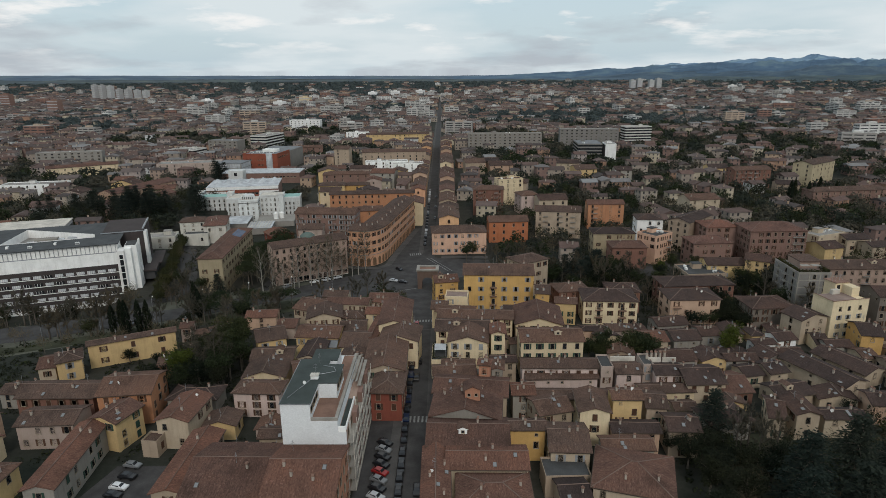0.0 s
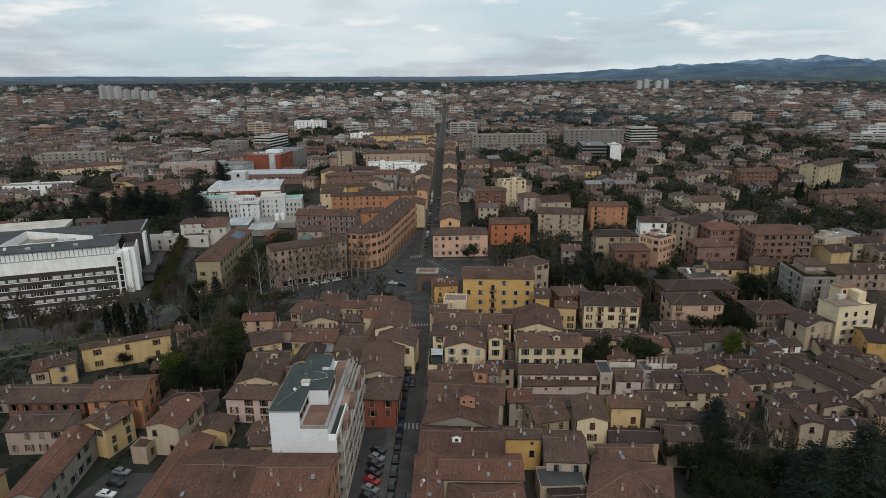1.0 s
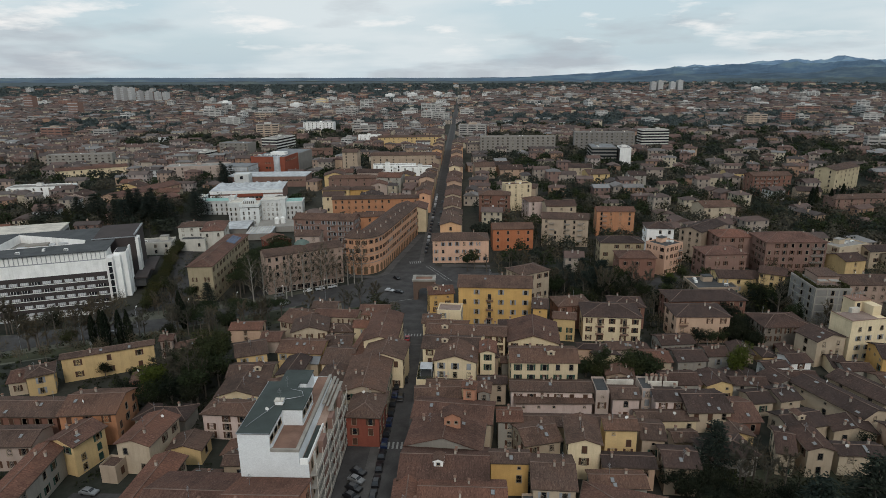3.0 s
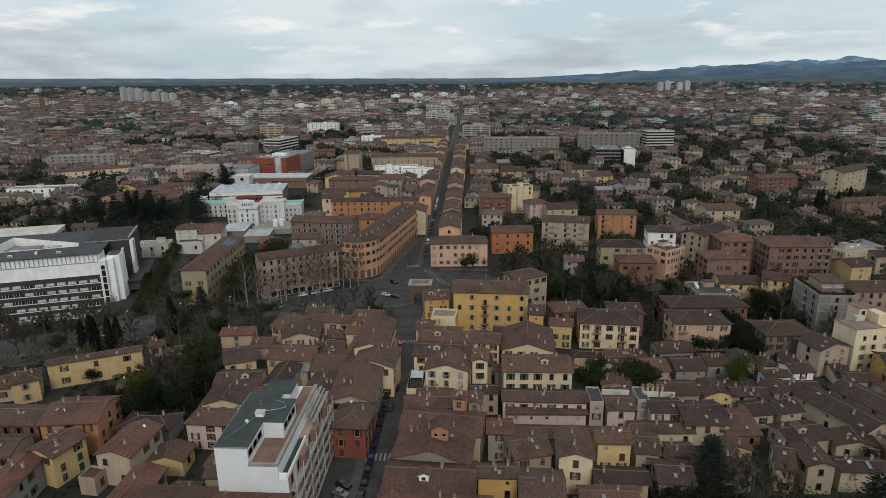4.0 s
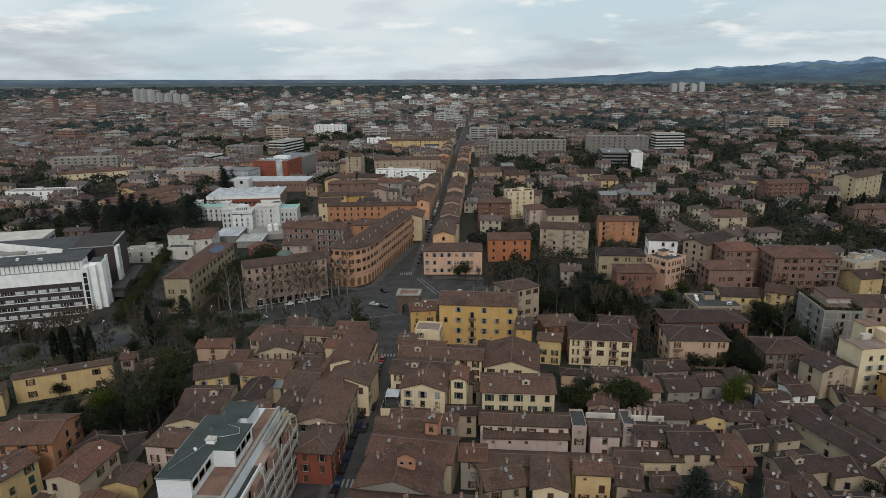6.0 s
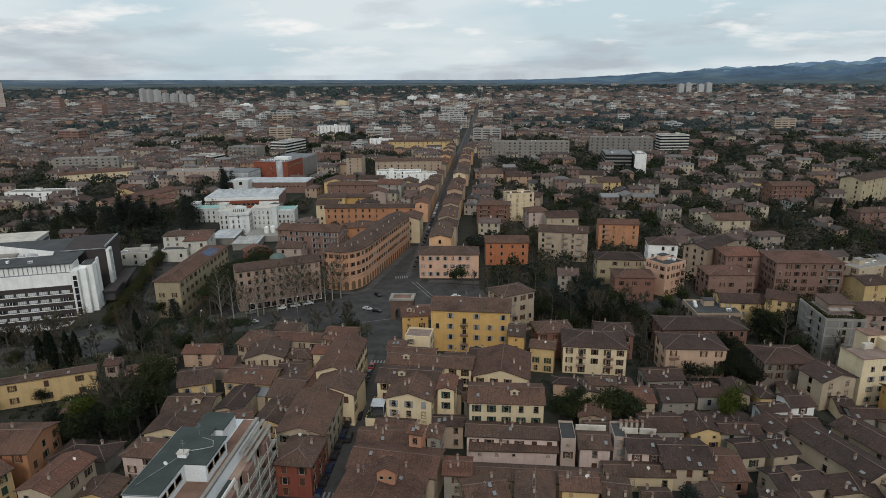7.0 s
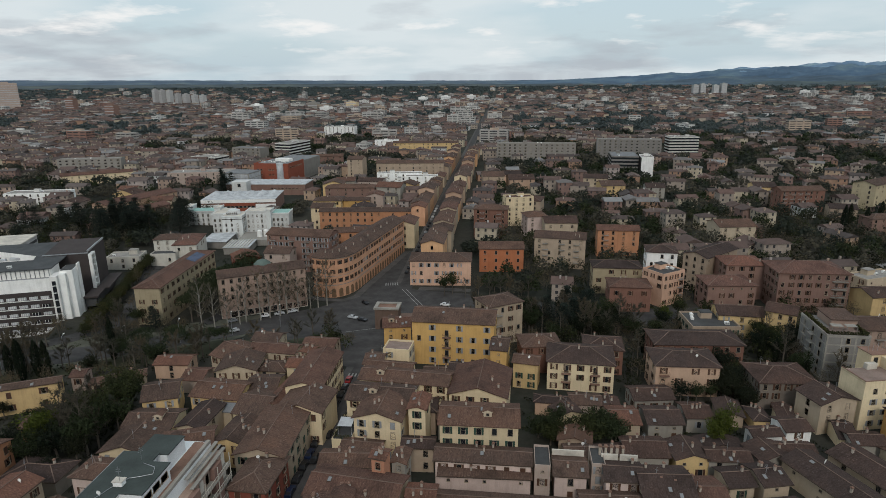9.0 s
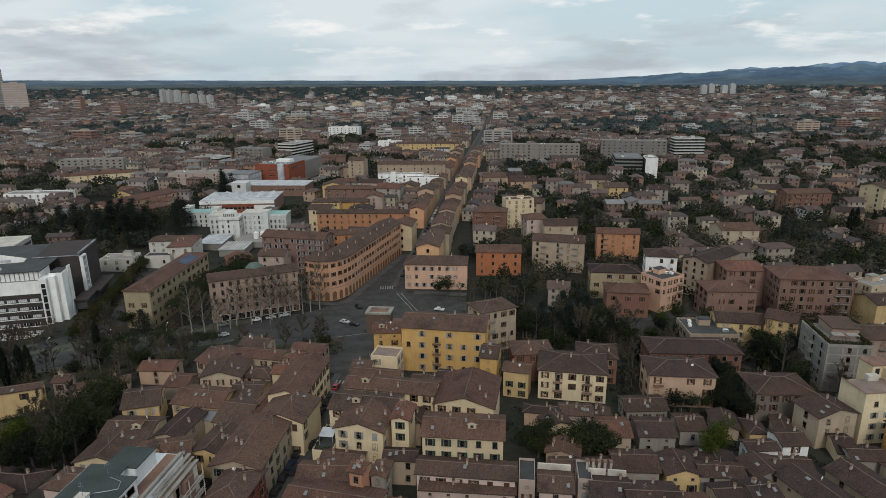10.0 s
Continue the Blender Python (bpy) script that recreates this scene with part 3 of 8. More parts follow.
BALCONY = (_s.mesh("balcony", M_CAP), _r.mesh("railing", M_DARKFRAME))
BALCONY_PALE = (_s.mesh("balcony", M_COPING), _r.mesh("railing", M_METAL))


def put_balcony(parent, pair, m):
    part("railing", pair[1], part("balcony", pair[0], parent, m))


_s = Shape()
_s.box(-0.8, -0.5, 0, 0.8, 0.5, 0.9)
_s.box(-0.7, -0.53, 0.1, -0.05, -0.495, 0.8, 1)
_s.box(0.05, -0.53, 0.1, 0.7, -0.495, 0.8, 1)
AIRCON = _s.mesh("air_unit", M_WHITE, M_METAL)
_s = Shape()
_s.tube((0, 0, 0), (0, 0, 0.7), 0.03, 0.03, 5)
_s.solid([(0, -0.12, 0.7)] + [(0.42 * math.cos(a), -0.02 - 0.12, 0.75 + 0.42 * math.sin(a)) for a in np.arange(0, 6.28, 0.7)], [(0, i, i % 9 + 1) for i in range(1, 10)])
DISH = _s.mesh("dish", M_WHITE)
_s = Shape()
_s.extrude([(-1.0, 0), (-1.0, 1.35), (-1.3, 1.3), (-1.3, 1.42), (0, 1.95), (1.3, 1.42), (1.3, 1.3), (1.0, 1.35), (1.0, 0)], "y", 0, 3.4)
DORMER = _s.mesh("dormer", WALLS["beige"], TILES["brown"])
for _p in DORMER.polygons:
    if _p.normal.z > 0.5:
        _p.material_index = 1
DORMER_WHITE = DORMER.copy()
DORMER_WHITE.materials[0] = M_WHITE
SLOPE = 0.31


def roof_mesh(kind, w, d, h, tile, o=0.55):
    """Roof slab with eaves at height h; the height at the middle is also given back."""
    s, t = Shape(), 0.2
    W, D = w / 2 + o, d / 2 + o
    if kind in "wd":
        L, R, ax = (W, D, "x") if kind == "w" else (D, W, "y")
        up = SLOPE * R
        g = h + up - 0.16 * SLOPE
        s.extrude([(-R, h), (-0.17, g), (-0.13, g + 0.1), (0.13, g + 0.1), (0.17, g), (R, h), (R, h - t), (0, h + up - t), (-R, h - t)], ax, -L, L)
        cap = ((-L, 0, g + 0.1), (L, 0, g + 0.1)) if kind == "w" else ((0, -L, g + 0.1), (0, L, g + 0.1))
        s.tube(*cap, 0.13, 0.13, 5, 1)
    else:
        up = SLOPE * min(W, D)
        rx, ry = max(0.0, W - D), max(0.0, D - W)
        a, b = ((-rx, 0), (rx, 0)) if W >= D else ((0, -ry), (0, ry))
        c = [(-W, -D), (W, -D), (W, D), (-W, D)]
        vs = [(*p, h) for p in c] + [(*p, h - t) for p in c] + [(*a, h + up), (*b, h + up)]
        fs = [(4, 7, 6, 5)] + [(i, i + 4, (i + 1) % 4 + 4, (i + 1) % 4) for i in range(4)]
        fs += [(0, 1, 9, 8), (1, 2, 9), (2, 3, 8, 9), (3, 0, 8)] if W >= D else [(0, 1, 8), (1, 2, 9, 8), (2, 3, 9), (3, 0, 8, 9)]
        s.solid(vs, fs)
        for p, q in ((c[0], a), (c[3], a), (c[1], b), (c[2], b)) if W >= D else ((c[0], a), (c[1], a), (c[2], b), (c[3], b)):
            s.tube((*p, h + 0.02), (*q, h + up + 0.02), 0.13, 0.13, 5, 1)
        if (a[0] - b[0]) ** 2 + (a[1] - b[1]) ** 2 > 0.05:
            s.tube((*a, h + up + 0.02), (*b, h + up + 0.02), 0.13, 0.13, 5, 1)
    return s.mesh("roof", TILES[tile], M_RIDGE)


def roof_height(kind, w, d, h, x, y, o=0.55):
    W, D = w / 2 + o, d / 2 + o
    if kind == "w":
        return h + SLOPE * (D - abs(y))
    if kind == "d":
        return h + SLOPE * (W - abs(x))
    return h + SLOPE * min(W - abs(x), D - abs(y)) if kind == "h" else h


def put_window(parent, kind, m, shutters, colour, closed=False):
    spot = parent.location
    if shutters and kind == "tall" and spot.y > 195:
        return part("window", FARWIN[colour], parent, m)
    ob = part("window", WIN[kind], parent, m)
    if shutters:
        off = 0.29 if closed else 0.58 + 0.29
        for sgn in (-1, 1):
            part("shutter", SHUT[colour], ob, pose(sgn * off, -0.075 if closed else -0.005, 0, 0, 0, 0 if closed else sgn * random.uniform(0, 9)))
    return ob


def covered(p, skip):
    """True where a place lies inside a neighbouring house."""
    for i, (fx, fy, yaw, hw, hd, fh) in enumerate(FOOT):
        dx, dy = p.x - fx, p.y - fy
        if p.z > fh or abs(dx) + abs(dy) > 1.5 * (hw + hd):
            continue
        c, s = math.cos(radians(yaw)), math.sin(radians(yaw))
        if abs(dx * c + dy * s) < hw and abs(-dx * s + dy * c) < hd and (fx, fy) != skip:
            return True
    return False


def facade(parent, m, width, h, floors, style, colour, gap=3.3):
    """Rows of windows on a wall; m takes the wall's own plane (x along it, -y outwards) to the house. None against neighbours."""
    n = max(1, int((width - 0.8) / gap))
    fh = (h - 0.3) / floors
    step = width / n
    blanks = random.random() < 0.5
    here = parent.matrix_basis @ m
    spot = (parent.location.x, parent.location.y)
    own = [t for t in FOOT if abs(t[0] - spot[0]) < 0.01 and abs(t[1] - spot[1]) < 0.01]
    me_ = (own[0][0], own[0][1]) if own else spot
    for f in range(floors):
        for i in range(n):
            x, z = (i + 0.5) * step - width / 2, fh * f + fh * 0.56
            if style != "block" and random.random() < 0.1:
                continue
            if any(covered(here @ Vector((x, -o, z + up)), me_) for o, up in ((0.7, 0), (3.0, 1.0), (7.0, 3.0))):
                continue
            if style == "shops" and f == 0:
                part("shop_window", WIN["shop"], parent, m @ pose(x, 0, 1.5))
            elif style == "block":
                part("window", WIN["wide"], parent, m @ pose(x, 0, z))
            elif f == floors - 1 and fh < 2.9 and blanks:
                put_window(parent, "small", m @ pose(x, 0, z), False, 0)
            else:
                r = random.random()
                put_window(parent, "tall", m @ pose(x, 0, z), style == "shutters" and r < 0.8, colour, r < 0.22)


def sides_seen(x, y, yaw, w, d):
    """Which walls can ever face the open air towards the flight line: front, right, left."""
    c, s = math.cos(radians(yaw)), math.sin(radians(yaw))
    out = []
    for side, nx, ny, half in (("front", 0, -1, d / 2), ("right", 1, 0, w / 2), ("left", -1, 0, w / 2)):
        gx, gy = nx * c - ny * s, nx * s + ny * c
        px, py = x + gx * half, y + gy * half
        if any((ex - px) * gx + (ey - py) * gy > 0.12 * math.hypot(ex - px, ey - py) for ex, ey in ((0, 0), (42, 46))):
            out.append(side)
    return out


def house(x, y, yaw, w, d, h, kind, wall, tile, floors, style="", name="house", detail=2, far=False, gap=0.0, colour=-1, balc=()):
    """A plastered house: walls, roof, windows with shutters, chimneys. w and d are over the eaves."""
    FOOT.append((x, y, yaw, w / 2, d / 2, h))
    w, d = max(3.0, w - 1.1), max(3.0, d - 1.1)
    kindword = {"w": "gable roof", "d": "gable roof", "h": "hipped roof", "f": "flat roof"}[kind]
    lab = f"{floors}-storey {WALL_WORDS.get(wall, wall)} {'building' if kind == 'f' else 'house'} with {TILE_WORDS[tile]} {kindword}"
    foot = ground_z(x, y)
    r = root(name, x, y, yaw, foot, lab, "apartment building" if floors >= 5 else "house", "town houses")
    h -= foot
    s = Shape()
    if kind == "f":
        t = 0.3 if min(w, d) > 7 else 0.12
        rings = []
        for e, z in ((0, -0.9), (0, h + 0.35), (t, h + 0.35), (t, h - 0.3)):
            rings += [(-w / 2 + e, -d / 2 + e, z), (w / 2 - e, -d / 2 + e, z), (w / 2 - e, d / 2 - e, z), (-w / 2 + e, d / 2 - e, z)]
        s.solid(rings, [(k * 4 + i, k * 4 + (i + 1) % 4, k * 4 + 4 + (i + 1) % 4, k * 4 + 4 + i) for k in range(3) for i in range(4)])
        part("wall", s.mesh("wall", WALLS[wall]), r)
        f = Shape()
        f.box(-w / 2 + t, -d / 2 + t, h - 0.345, w / 2 - t, d / 2 - t, h - 0.2)
        part("roof", f.mesh("roof", TILES[tile]), r)
        if detail and min(w, d) > 9.5:
            for _ in range(random.randint(1, 3)):
                part("air_unit", AIRCON, r, pose(random.uniform(-0.35, 0.35) * w, random.uniform(-0.3, 0.3) * d, h - 0.2, 0, 0, random.choice((0, 90))))
            f = Shape()
            bw, bd = min(4.0, w * 0.4), min(3.2, d * 0.4)
            f.box(-bw / 2, -bd / 2, 0, bw / 2, bd / 2, 2.2)
            f.box(-bw / 2 - 0.2, -bd / 2 - 0.2, 2.2, bw / 2 + 0.2, bd / 2 + 0.2, 2.4, 1)
            part("stair_head", f.mesh("stair_head", WALLS[wall], TILES[tile]), r, pose(random.uniform(-0.2, 0.2) * w, 0.2 * d, h - 0.2))
    else:
        top = h + 0.55 * SLOPE - 0.24
        if kind in "wd":
            half, ln, ax = (d / 2, w / 2, "x") if kind == "w" else (w / 2, d / 2, "y")
            s.extrude([(-half, -0.9), (half, -0.9), (half, top), (0, top + SLOPE * half), (-half, top)], ax, -ln, ln)
        else:
            s.box(-w / 2, -d / 2, -0.9, w / 2, d / 2, top)
        part("wall", s.mesh("wall", WALLS[wall]), r)
        part("roof", roof_mesh(kind, w, d, h, tile), r)
        if detail >= 1:
            for _ in range(random.randint(0, 2) if detail == 1 else random.randint(1, 3)):
                cx, cy = random.uniform(-0.4, 0.4) * w, random.uniform(-0.4, 0.4) * d
                part("chimney", CHIMNEY, r, pose(cx, cy, roof_height(kind, w, d, h, cx, cy) + 0.1, 0, 0, random.choice((0, 90))))
        if detail >= 2:
            W, D = w / 2 + 0.6, d / 2 + 0.6
            edges = [(-W, -D - 0.1, W, -D + 0.06)] if kind != "d" else []
            if kind != "w":
                edges.append((W - 0.06, -D, W + 0.1, D) if x < 10 else (-W - 0.1, -D, -W + 0.06, D))
            for ex0, ey0, ex1, ey1 in edges if y < 175 else ():
                g = Shape()
                g.box(ex0, ey0, h - 0.22, ex1, ey1, h - 0.06)
                part("gutter", g.mesh("gutter", M_GUTTER), r)
            if kind in "wd":
                tilt = math.degrees(math.atan(SLOPE))
                for _ in range(random.choice((0, 0, 1, 1, 2))):
                    cx, cy = random.uniform(-0.4, 0.4) * w, random.uniform(-0.4, 0.4) * d
                    if kind == "w":
                        cy = -abs(cy) - 0.5
                        rot = (tilt, 0)
                    else:
                        sg = 1 if x < 10 else -1
                        cx = sg * (abs(cx) + 0.5)
                        rot = (0, sg * tilt)
                    part("skylight", SKYLIGHT, r, pose(cx, cy, roof_height(kind, w, d, h, cx, cy) + 0.02, rot[0], rot[1], 0))
            if kind == "w" and w > 9 and d > 7 and random.random() < 0.4:
                cx, cy = random.uniform(-0.3, 0.3) * w, -0.27 * d
                dm = part("dormer", DORMER, r, pose(cx, cy, roof_height(kind, w, d, h, cx, cy) - 0.25))
                part("window", WIN["small"], dm, pose(0, -0.02, 0.85))
            if random.random() < 0.5:
                cx, cy = random.uniform(-0.3, 0.3) * w, random.uniform(-0.3, 0.3) * d
                part("antenna", ANTENNA, r, pose(cx, cy, roof_height(kind, w, d, h, cx, cy), 0, 0, random.uniform(0, 180)))
            if random.random() < 0.12:
                cx, cy = random.uniform(-0.3, 0.3) * w, random.uniform(-0.3, 0.3) * d
                part("dish", DISH, r, pose(cx, cy, roof_height(kind, w, d, h, cx, cy), 0, 0, random.uniform(-40, 40)))
    pick = random.choice((0, 0, 0, 0, 1, 2))
    colour = pick if colour < 0 else colour
    style = style or ("block" if wall in ("greyblock", "darkslab", "striped") else "shutters" if y < 320 else "plain")
    gap = gap or (5.8 if far else 3.3 if y < 200 else 3.1 if y < 260 else 4.3 if y < 450 else 5.6)
    for fx in balc:
        for k in range(1, floors):
            put_balcony(r, BALCONY if "villa" in name else BALCONY_PALE, pose(fx * w, -d / 2 - 0.02, h / floors * k + 0.2))
    for side in sides_seen(x, y, yaw, w, d):
        m, wd = {"front": (pose(0, -d / 2, 0), w), "right": (pose(w / 2, 0, 0, 0, 0, 90), d), "left": (pose(-w / 2, 0, 0, 0, 0, -90), d)}[side]
        if (far or y > 560) and side != "front" and style not in ("bands", "cube"):
            continue
        if style in ("bands", "cube"):
            if style == "cube" and side == "front":
                continue
            g = Shape()
            if style == "cube":
                g.box(-wd / 2 + 0.4, -0.12, 1.0, wd / 2 - 0.4, 0.1, h - 1.0)
                part("glass_front", g.mesh("glass_front", M_BROWNBAND), r, m)
            else:
                g.box(-wd / 2 - 0.1, -0.12, 0, wd / 2 + 0.1, 0.1, h / floors * 0.52)
                me = g.mesh("window_strip", M_GLASS)
                for k in range(floors):
                    part("window_strip", me, r, m @ pose(0, 0, h / floors * (k + 0.22)))
            continue
        FACADES.append((r, m, wd, h, floors, style, colour, gap))
    return r


def boxed(parent, name, mat, *boxes):
    for b in boxes:
        s = Shape()
        s.box(*b)
        part(name, s.mesh(name, mat), parent)


def terrace_block():
    """Grey panelled block with pale floor bands and a planted roof terrace."""
    r = root("apartment_building", 136.2, 225.6, -1.5, 0, "grey panelled apartment block with pale bands and planted roof terrace", "apartment building", "town houses")
    FOOT.append((142, 234.5, -1.5, 7, 10, 15))
    w, d, h = 12.5, 18.5, 14.6
    boxed(r, "wall", WALLS["darkslab"], (0, 0, -0.5, w, d, h))
    boxed(r, "penthouse", WALLS["rose"], (4.5, 8.0, h, w - 0.3, d - 1, h + 2.7))
    boxed(r, "penthouse_roof", TILES["brown"], (4.0, 7.4, h + 2.7, w + 0.3, d - 0.4, h + 3.0))
    boxed(r, "terrace_floor", TILES["clay"], (0.3, 0.3, h + 0.004, w - 0.3, 8.0, h + 0.06))
    boxed(r, "parapet", M_COPING, (-0.06, -0.06, h, w + 0.06, 0.3, h + 0.8), (-0.06, 0.3, h, 0.3, d, h + 0.8), (w - 0.3, 0.3, h, w + 0.06, 8.0, h + 0.8))
    for k in range(5):
        z = 2.9 * k + 0.3
        boxed(r, "band", M_COPING, (-0.06, -0.07, z, w + 0.06, -0.004, z + 0.4), (-0.07, 0, z, -0.004, d, z + 0.4))
    for x in (0.0, 4.1, 8.2, w - 0.45):
        boxed(r, "pier", M_COPING, (x, -0.065, -0.5, x + 0.45, -0.008, h))
    for y in (0.4, 6.2, 12.0, d - 0.5):
        boxed(r, "pier", M_COPING, (-0.065, y, -0.5, -0.008, y + 0.45, h))
    for k in range(5):
        z = 2.9 * k + 1.9
        for x in (6.2, 10.4):
            part("window", WIN["tall"], r, pose(x, 0, z))
        for y in (3.4, 9.2, 15.0):
            part("window", WIN["tall"], r, pose(0, y, z, 0, 0, -90))
    for k in range(1, 5):
        put_balcony(r, BALCONY_PALE, pose(0, 9.4, 2.9 * k + 0.3, 0, 0, -90))
    rng = random.Random(14)
    for x0, y0, x1, y1 in ((0.4, 0.4, w - 0.4, 1.2), (0.4, 1.2, 1.2, d - 1.0), (w - 1.2, 1.2, w - 0.4, 7.5)):
        c = Shape()
        for _ in range(int(420 * ((x1 - x0) + (y1 - y0)) / 8)):
            p = Vector((rng.uniform(x0, x1), rng.uniform(y0, y1), h + rng.uniform(0.5, 1.7)))
            u = Vector((rng.gauss(0, 1), rng.gauss(0, 1), rng.gauss(0, 0.6))).normalized() * rng.uniform(0.15, 0.32)
            v = u.cross(Vector((rng.gauss(0, 1), rng.gauss(0, 1), 1))).normalized() * 0.18
            c.solid([p - u, p - v, p + u, p + v], [(0, 1, 2, 3)])
        part("planting", c.mesh("planting", M_OLIVE), r, None, "dark green terrace hedge")
    s = Shape()
    s.box(-1.6, -1.2, 2.3, 1.6, 1.2, 2.38)
    for px, py in ((-1.5, -1.1), (1.5, -1.1), (1.5, 1.1), (-1.5, 1.1)):
        s.box(px - 0.05, py - 0.05, 0, px + 0.05, py + 0.05, 2.3)
    gazebo = s.mesh("awning", M_COPING)
    for px in (4.2, 8.4):
        part("awning", gazebo, r, pose(px, 4.2, h + 0.06))


def stepped_block():
    """Cream block with a roof terrace and a taller stair tower behind."""
    r = root("apartment_building", 132.3, 196.8, 11.6, 0, "cream stepped apartment block with roof terrace and stair tower", "apartment building", "town houses")
    FOOT.append((138.2, 202.4, 11.6, 8, 6, 14))
    h = 13.8
    boxed(r, "wall", WALLS["cream"], (0, 0, -0.5, 14.5, 9.0, h), (8.6, 9.004, -0.5, 14.5, 14.0, h + 3.6), (11.4, 4.5, h, 14.5, 9.0, h + 3.2))
    boxed(r, "terrace_floor", TILES["clay"], (0.25, 0.25, h + 0.004, 11.4, 8.8, h + 0.06))
    boxed(r, "parapet", WALLS["cream"], (0, 0, h, 14.5, 0.25, h + 0.7), (0, 0.25, h, 0.25, 9.0, h + 0.7))
    boxed(r, "parapet_cap", M_CAP, (-0.1, -0.1, h + 0.7, 14.6, 0.3, h + 0.8), (-0.1, 0.3, h + 0.7, 0.3, 9.0, h + 0.8))
    boxed(r, "tower_roof", M_CAP, (8.3, 8.7, h + 3.604, 14.8, 14.3, h + 3.8))
    boxed(r, "white_hood", M_STONE, (6.4, 7.4, h + 0.06, 9.4, 8.8, h + 1.7))
    boxed(r, "dark_opening", M_GLASS, (9.4, 8.9, h + 0.8, 10.6, 9.1, h + 2.8))
    for f in range(4):
        for k, x in enumerate((3.2, 6.8, 11.2)):
            ob = part("window", WIN["tall"], r, pose(x, 0, 2.0 + 3.15 * f) @ Matrix.Diagonal((0.9, 1, 0.85, 1)))
            if f < 3:
                for sg in (-1, 1):
                    part("shutter", SHUT[2], ob, pose(sg * 0.9, -0.03, 0))
    for k in range(4):
        part("antenna", ANTENNA, r, pose(9.0 + 1.4 * k, 11.0, h + 3.7, 0, 0, 40 * k))


# placed houses: x, y, yaw, width, depth, eaves, roof, wall, tiles, storeys
house(-87.7, 122.8, 4.9, 7.4, 26.8, 7.5, "d", "grey", "red", 2, name="house", detail=2)
house(-101.6, 140.0, 3.2, 15.1, 9.9, 7.0, "w", "pinkgrey", "brown", 2, name="house", detail=2)
house(-84.8, 139.2, -17.1, 9.0, 10.0, 8.4, "d", "yellow", "red", 3, name="house", detail=2)
house(-107.0, 153.7, 0.0, 22.0, 10.5, 7.0, "w", "brick", "brown", 2, name="house", detail=2)
house(-87.2, 152.9, 6.1, 14.8, 14.0, 9.2, "w", "orange", "brown", 3, name="house", detail=2)
house(-68.3, 141.6, -5.4, 9.3, 14.0, 8.2, "d", "beige", "red", 2, name="house", detail=2)
house(-73.3, 133.8, -5.9, 5.1, 5.4, 4.4, "f", "tan", "brown", 1, name="house", detail=2)
house(-58.8, 120.8, -0.5, 8.1, 24.3, 7.0, "d", "beige", "red", 2, name="house", detail=2)
house(-45.3, 112.7, -1.3, 17.6, 19.9, 10.1, "w", "beige", "red", 2, name="house", detail=2)
house(-28.8, 107.6, -0.5, 14.8, 18.6, 13.3, "w", "salmon", "red", 3, name="house", detail=2)
house(-16.2, 153.6, -2.6, 9.4, 13.5, 8.8, "h", "red", "brown", 3, name="house", detail=2)
# a cream house: beige puts the shade of its street side into the wall
house(-18.2, 168.6, 0.6, 12.7, 21.5, 9.7, "d", "beige", "brown", 3, name="house", detail=2)
house(-14.9, 183.9, -4.0, 13.3, 12.9, 9.7, "d", "cream", "brown", 3, name="house", detail=2)
house(-17.5, 200.1, -0.4, 11.2, 23.6, 10.6, "d", "cream", "red", 3, name="house", detail=2)
house(-23.9, 193.4, -6.5, 4.5, 20.5, 7.9, "d", "cream", "red", 2, name="house", detail=2)
house(-25.1, 217.0, -15.4, 4.7, 5.4, 8.8, "h", "beige", "red", 3, name="house", detail=2)
house(-50.1, 219.3, -23.6, 11.7, 13.9, 6.2, "w", "beige", "brown", 2, name="house", detail=2)
house(-44.6, 209.4, 8.1, 13.1, 12.5, 7.0, "d", "beige", "brown", 2, name="house", detail=2)
house(-37.4, 220.9, -5.2, 16.7, 8.1, 7.0, "w", "beige", "red", 2, name="house", detail=2)
house(-68.6, 213.6, 4.1, 11.8, 8.4, 5.0, "w", "salmonpale", "red", 2, name="house", detail=2, style="plain", gap=9.0)
house(-42.7, 192.6, -4.3, 15.2, 11.6, 7.0, "w", "yellow", "brown", 2, name="house", detail=2)
house(-59.2, 189.6, 21.7, 10.2, 12.2, 7.5, "w", "yellow", "brown", 2, name="house", detail=2)
house(-54.5, 177.1, 3.9, 13.7, 10.4, 6.2, "w", "cream", "brown", 2, name="house", detail=2)
house(-53.8, 166.7, 2.2, 13.0, 11.7, 6.2, "d", "cream", "brown", 2, name="house", detail=2)
house(-52.1, 153.5, -3.3, 13.7, 8.2, 7.5, "h", "pink", "brown", 3, name="house", detail=2)
house(-29.2, 186.0, -5.7, 9.9, 13.6, 7.0, "w", "cream", "brown", 2, name="house", detail=2)
house(-28.9, 172.2, -5.5, 8.9, 12.4, 7.0, "d", "yellow", "brown", 2, name="house", detail=2)
house(-39.8, 166.9, 19.4, 13.1, 11.0, 7.0, "w", "beige", "brown", 2, name="house", detail=2)
house(-40.5, 186.3, -0.9, 9.4, 6.6, 5.3, "w", "beige", "grey", 2, name="house", detail=2)
house(-32.3, 198.3, 4.6, 9.5, 11.5, 6.2, "w", "cream", "brown", 2, name="house", detail=2)
house(-25.7, 211.0, -1.1, 8.0, 7.8, 7.0, "w", "cream", "red", 2, name="house", detail=2)
house(-104.0, 186.8, 26.0, 27.0, 5.0, 8.1, "w", "yellow", "brown", 2, name="house", detail=2, gap=6.5)
house(-118.2, 174.7, 31.0, 7.9, 9.0, 7.0, "h", "yellow", "brown", 2, name="house", detail=2)
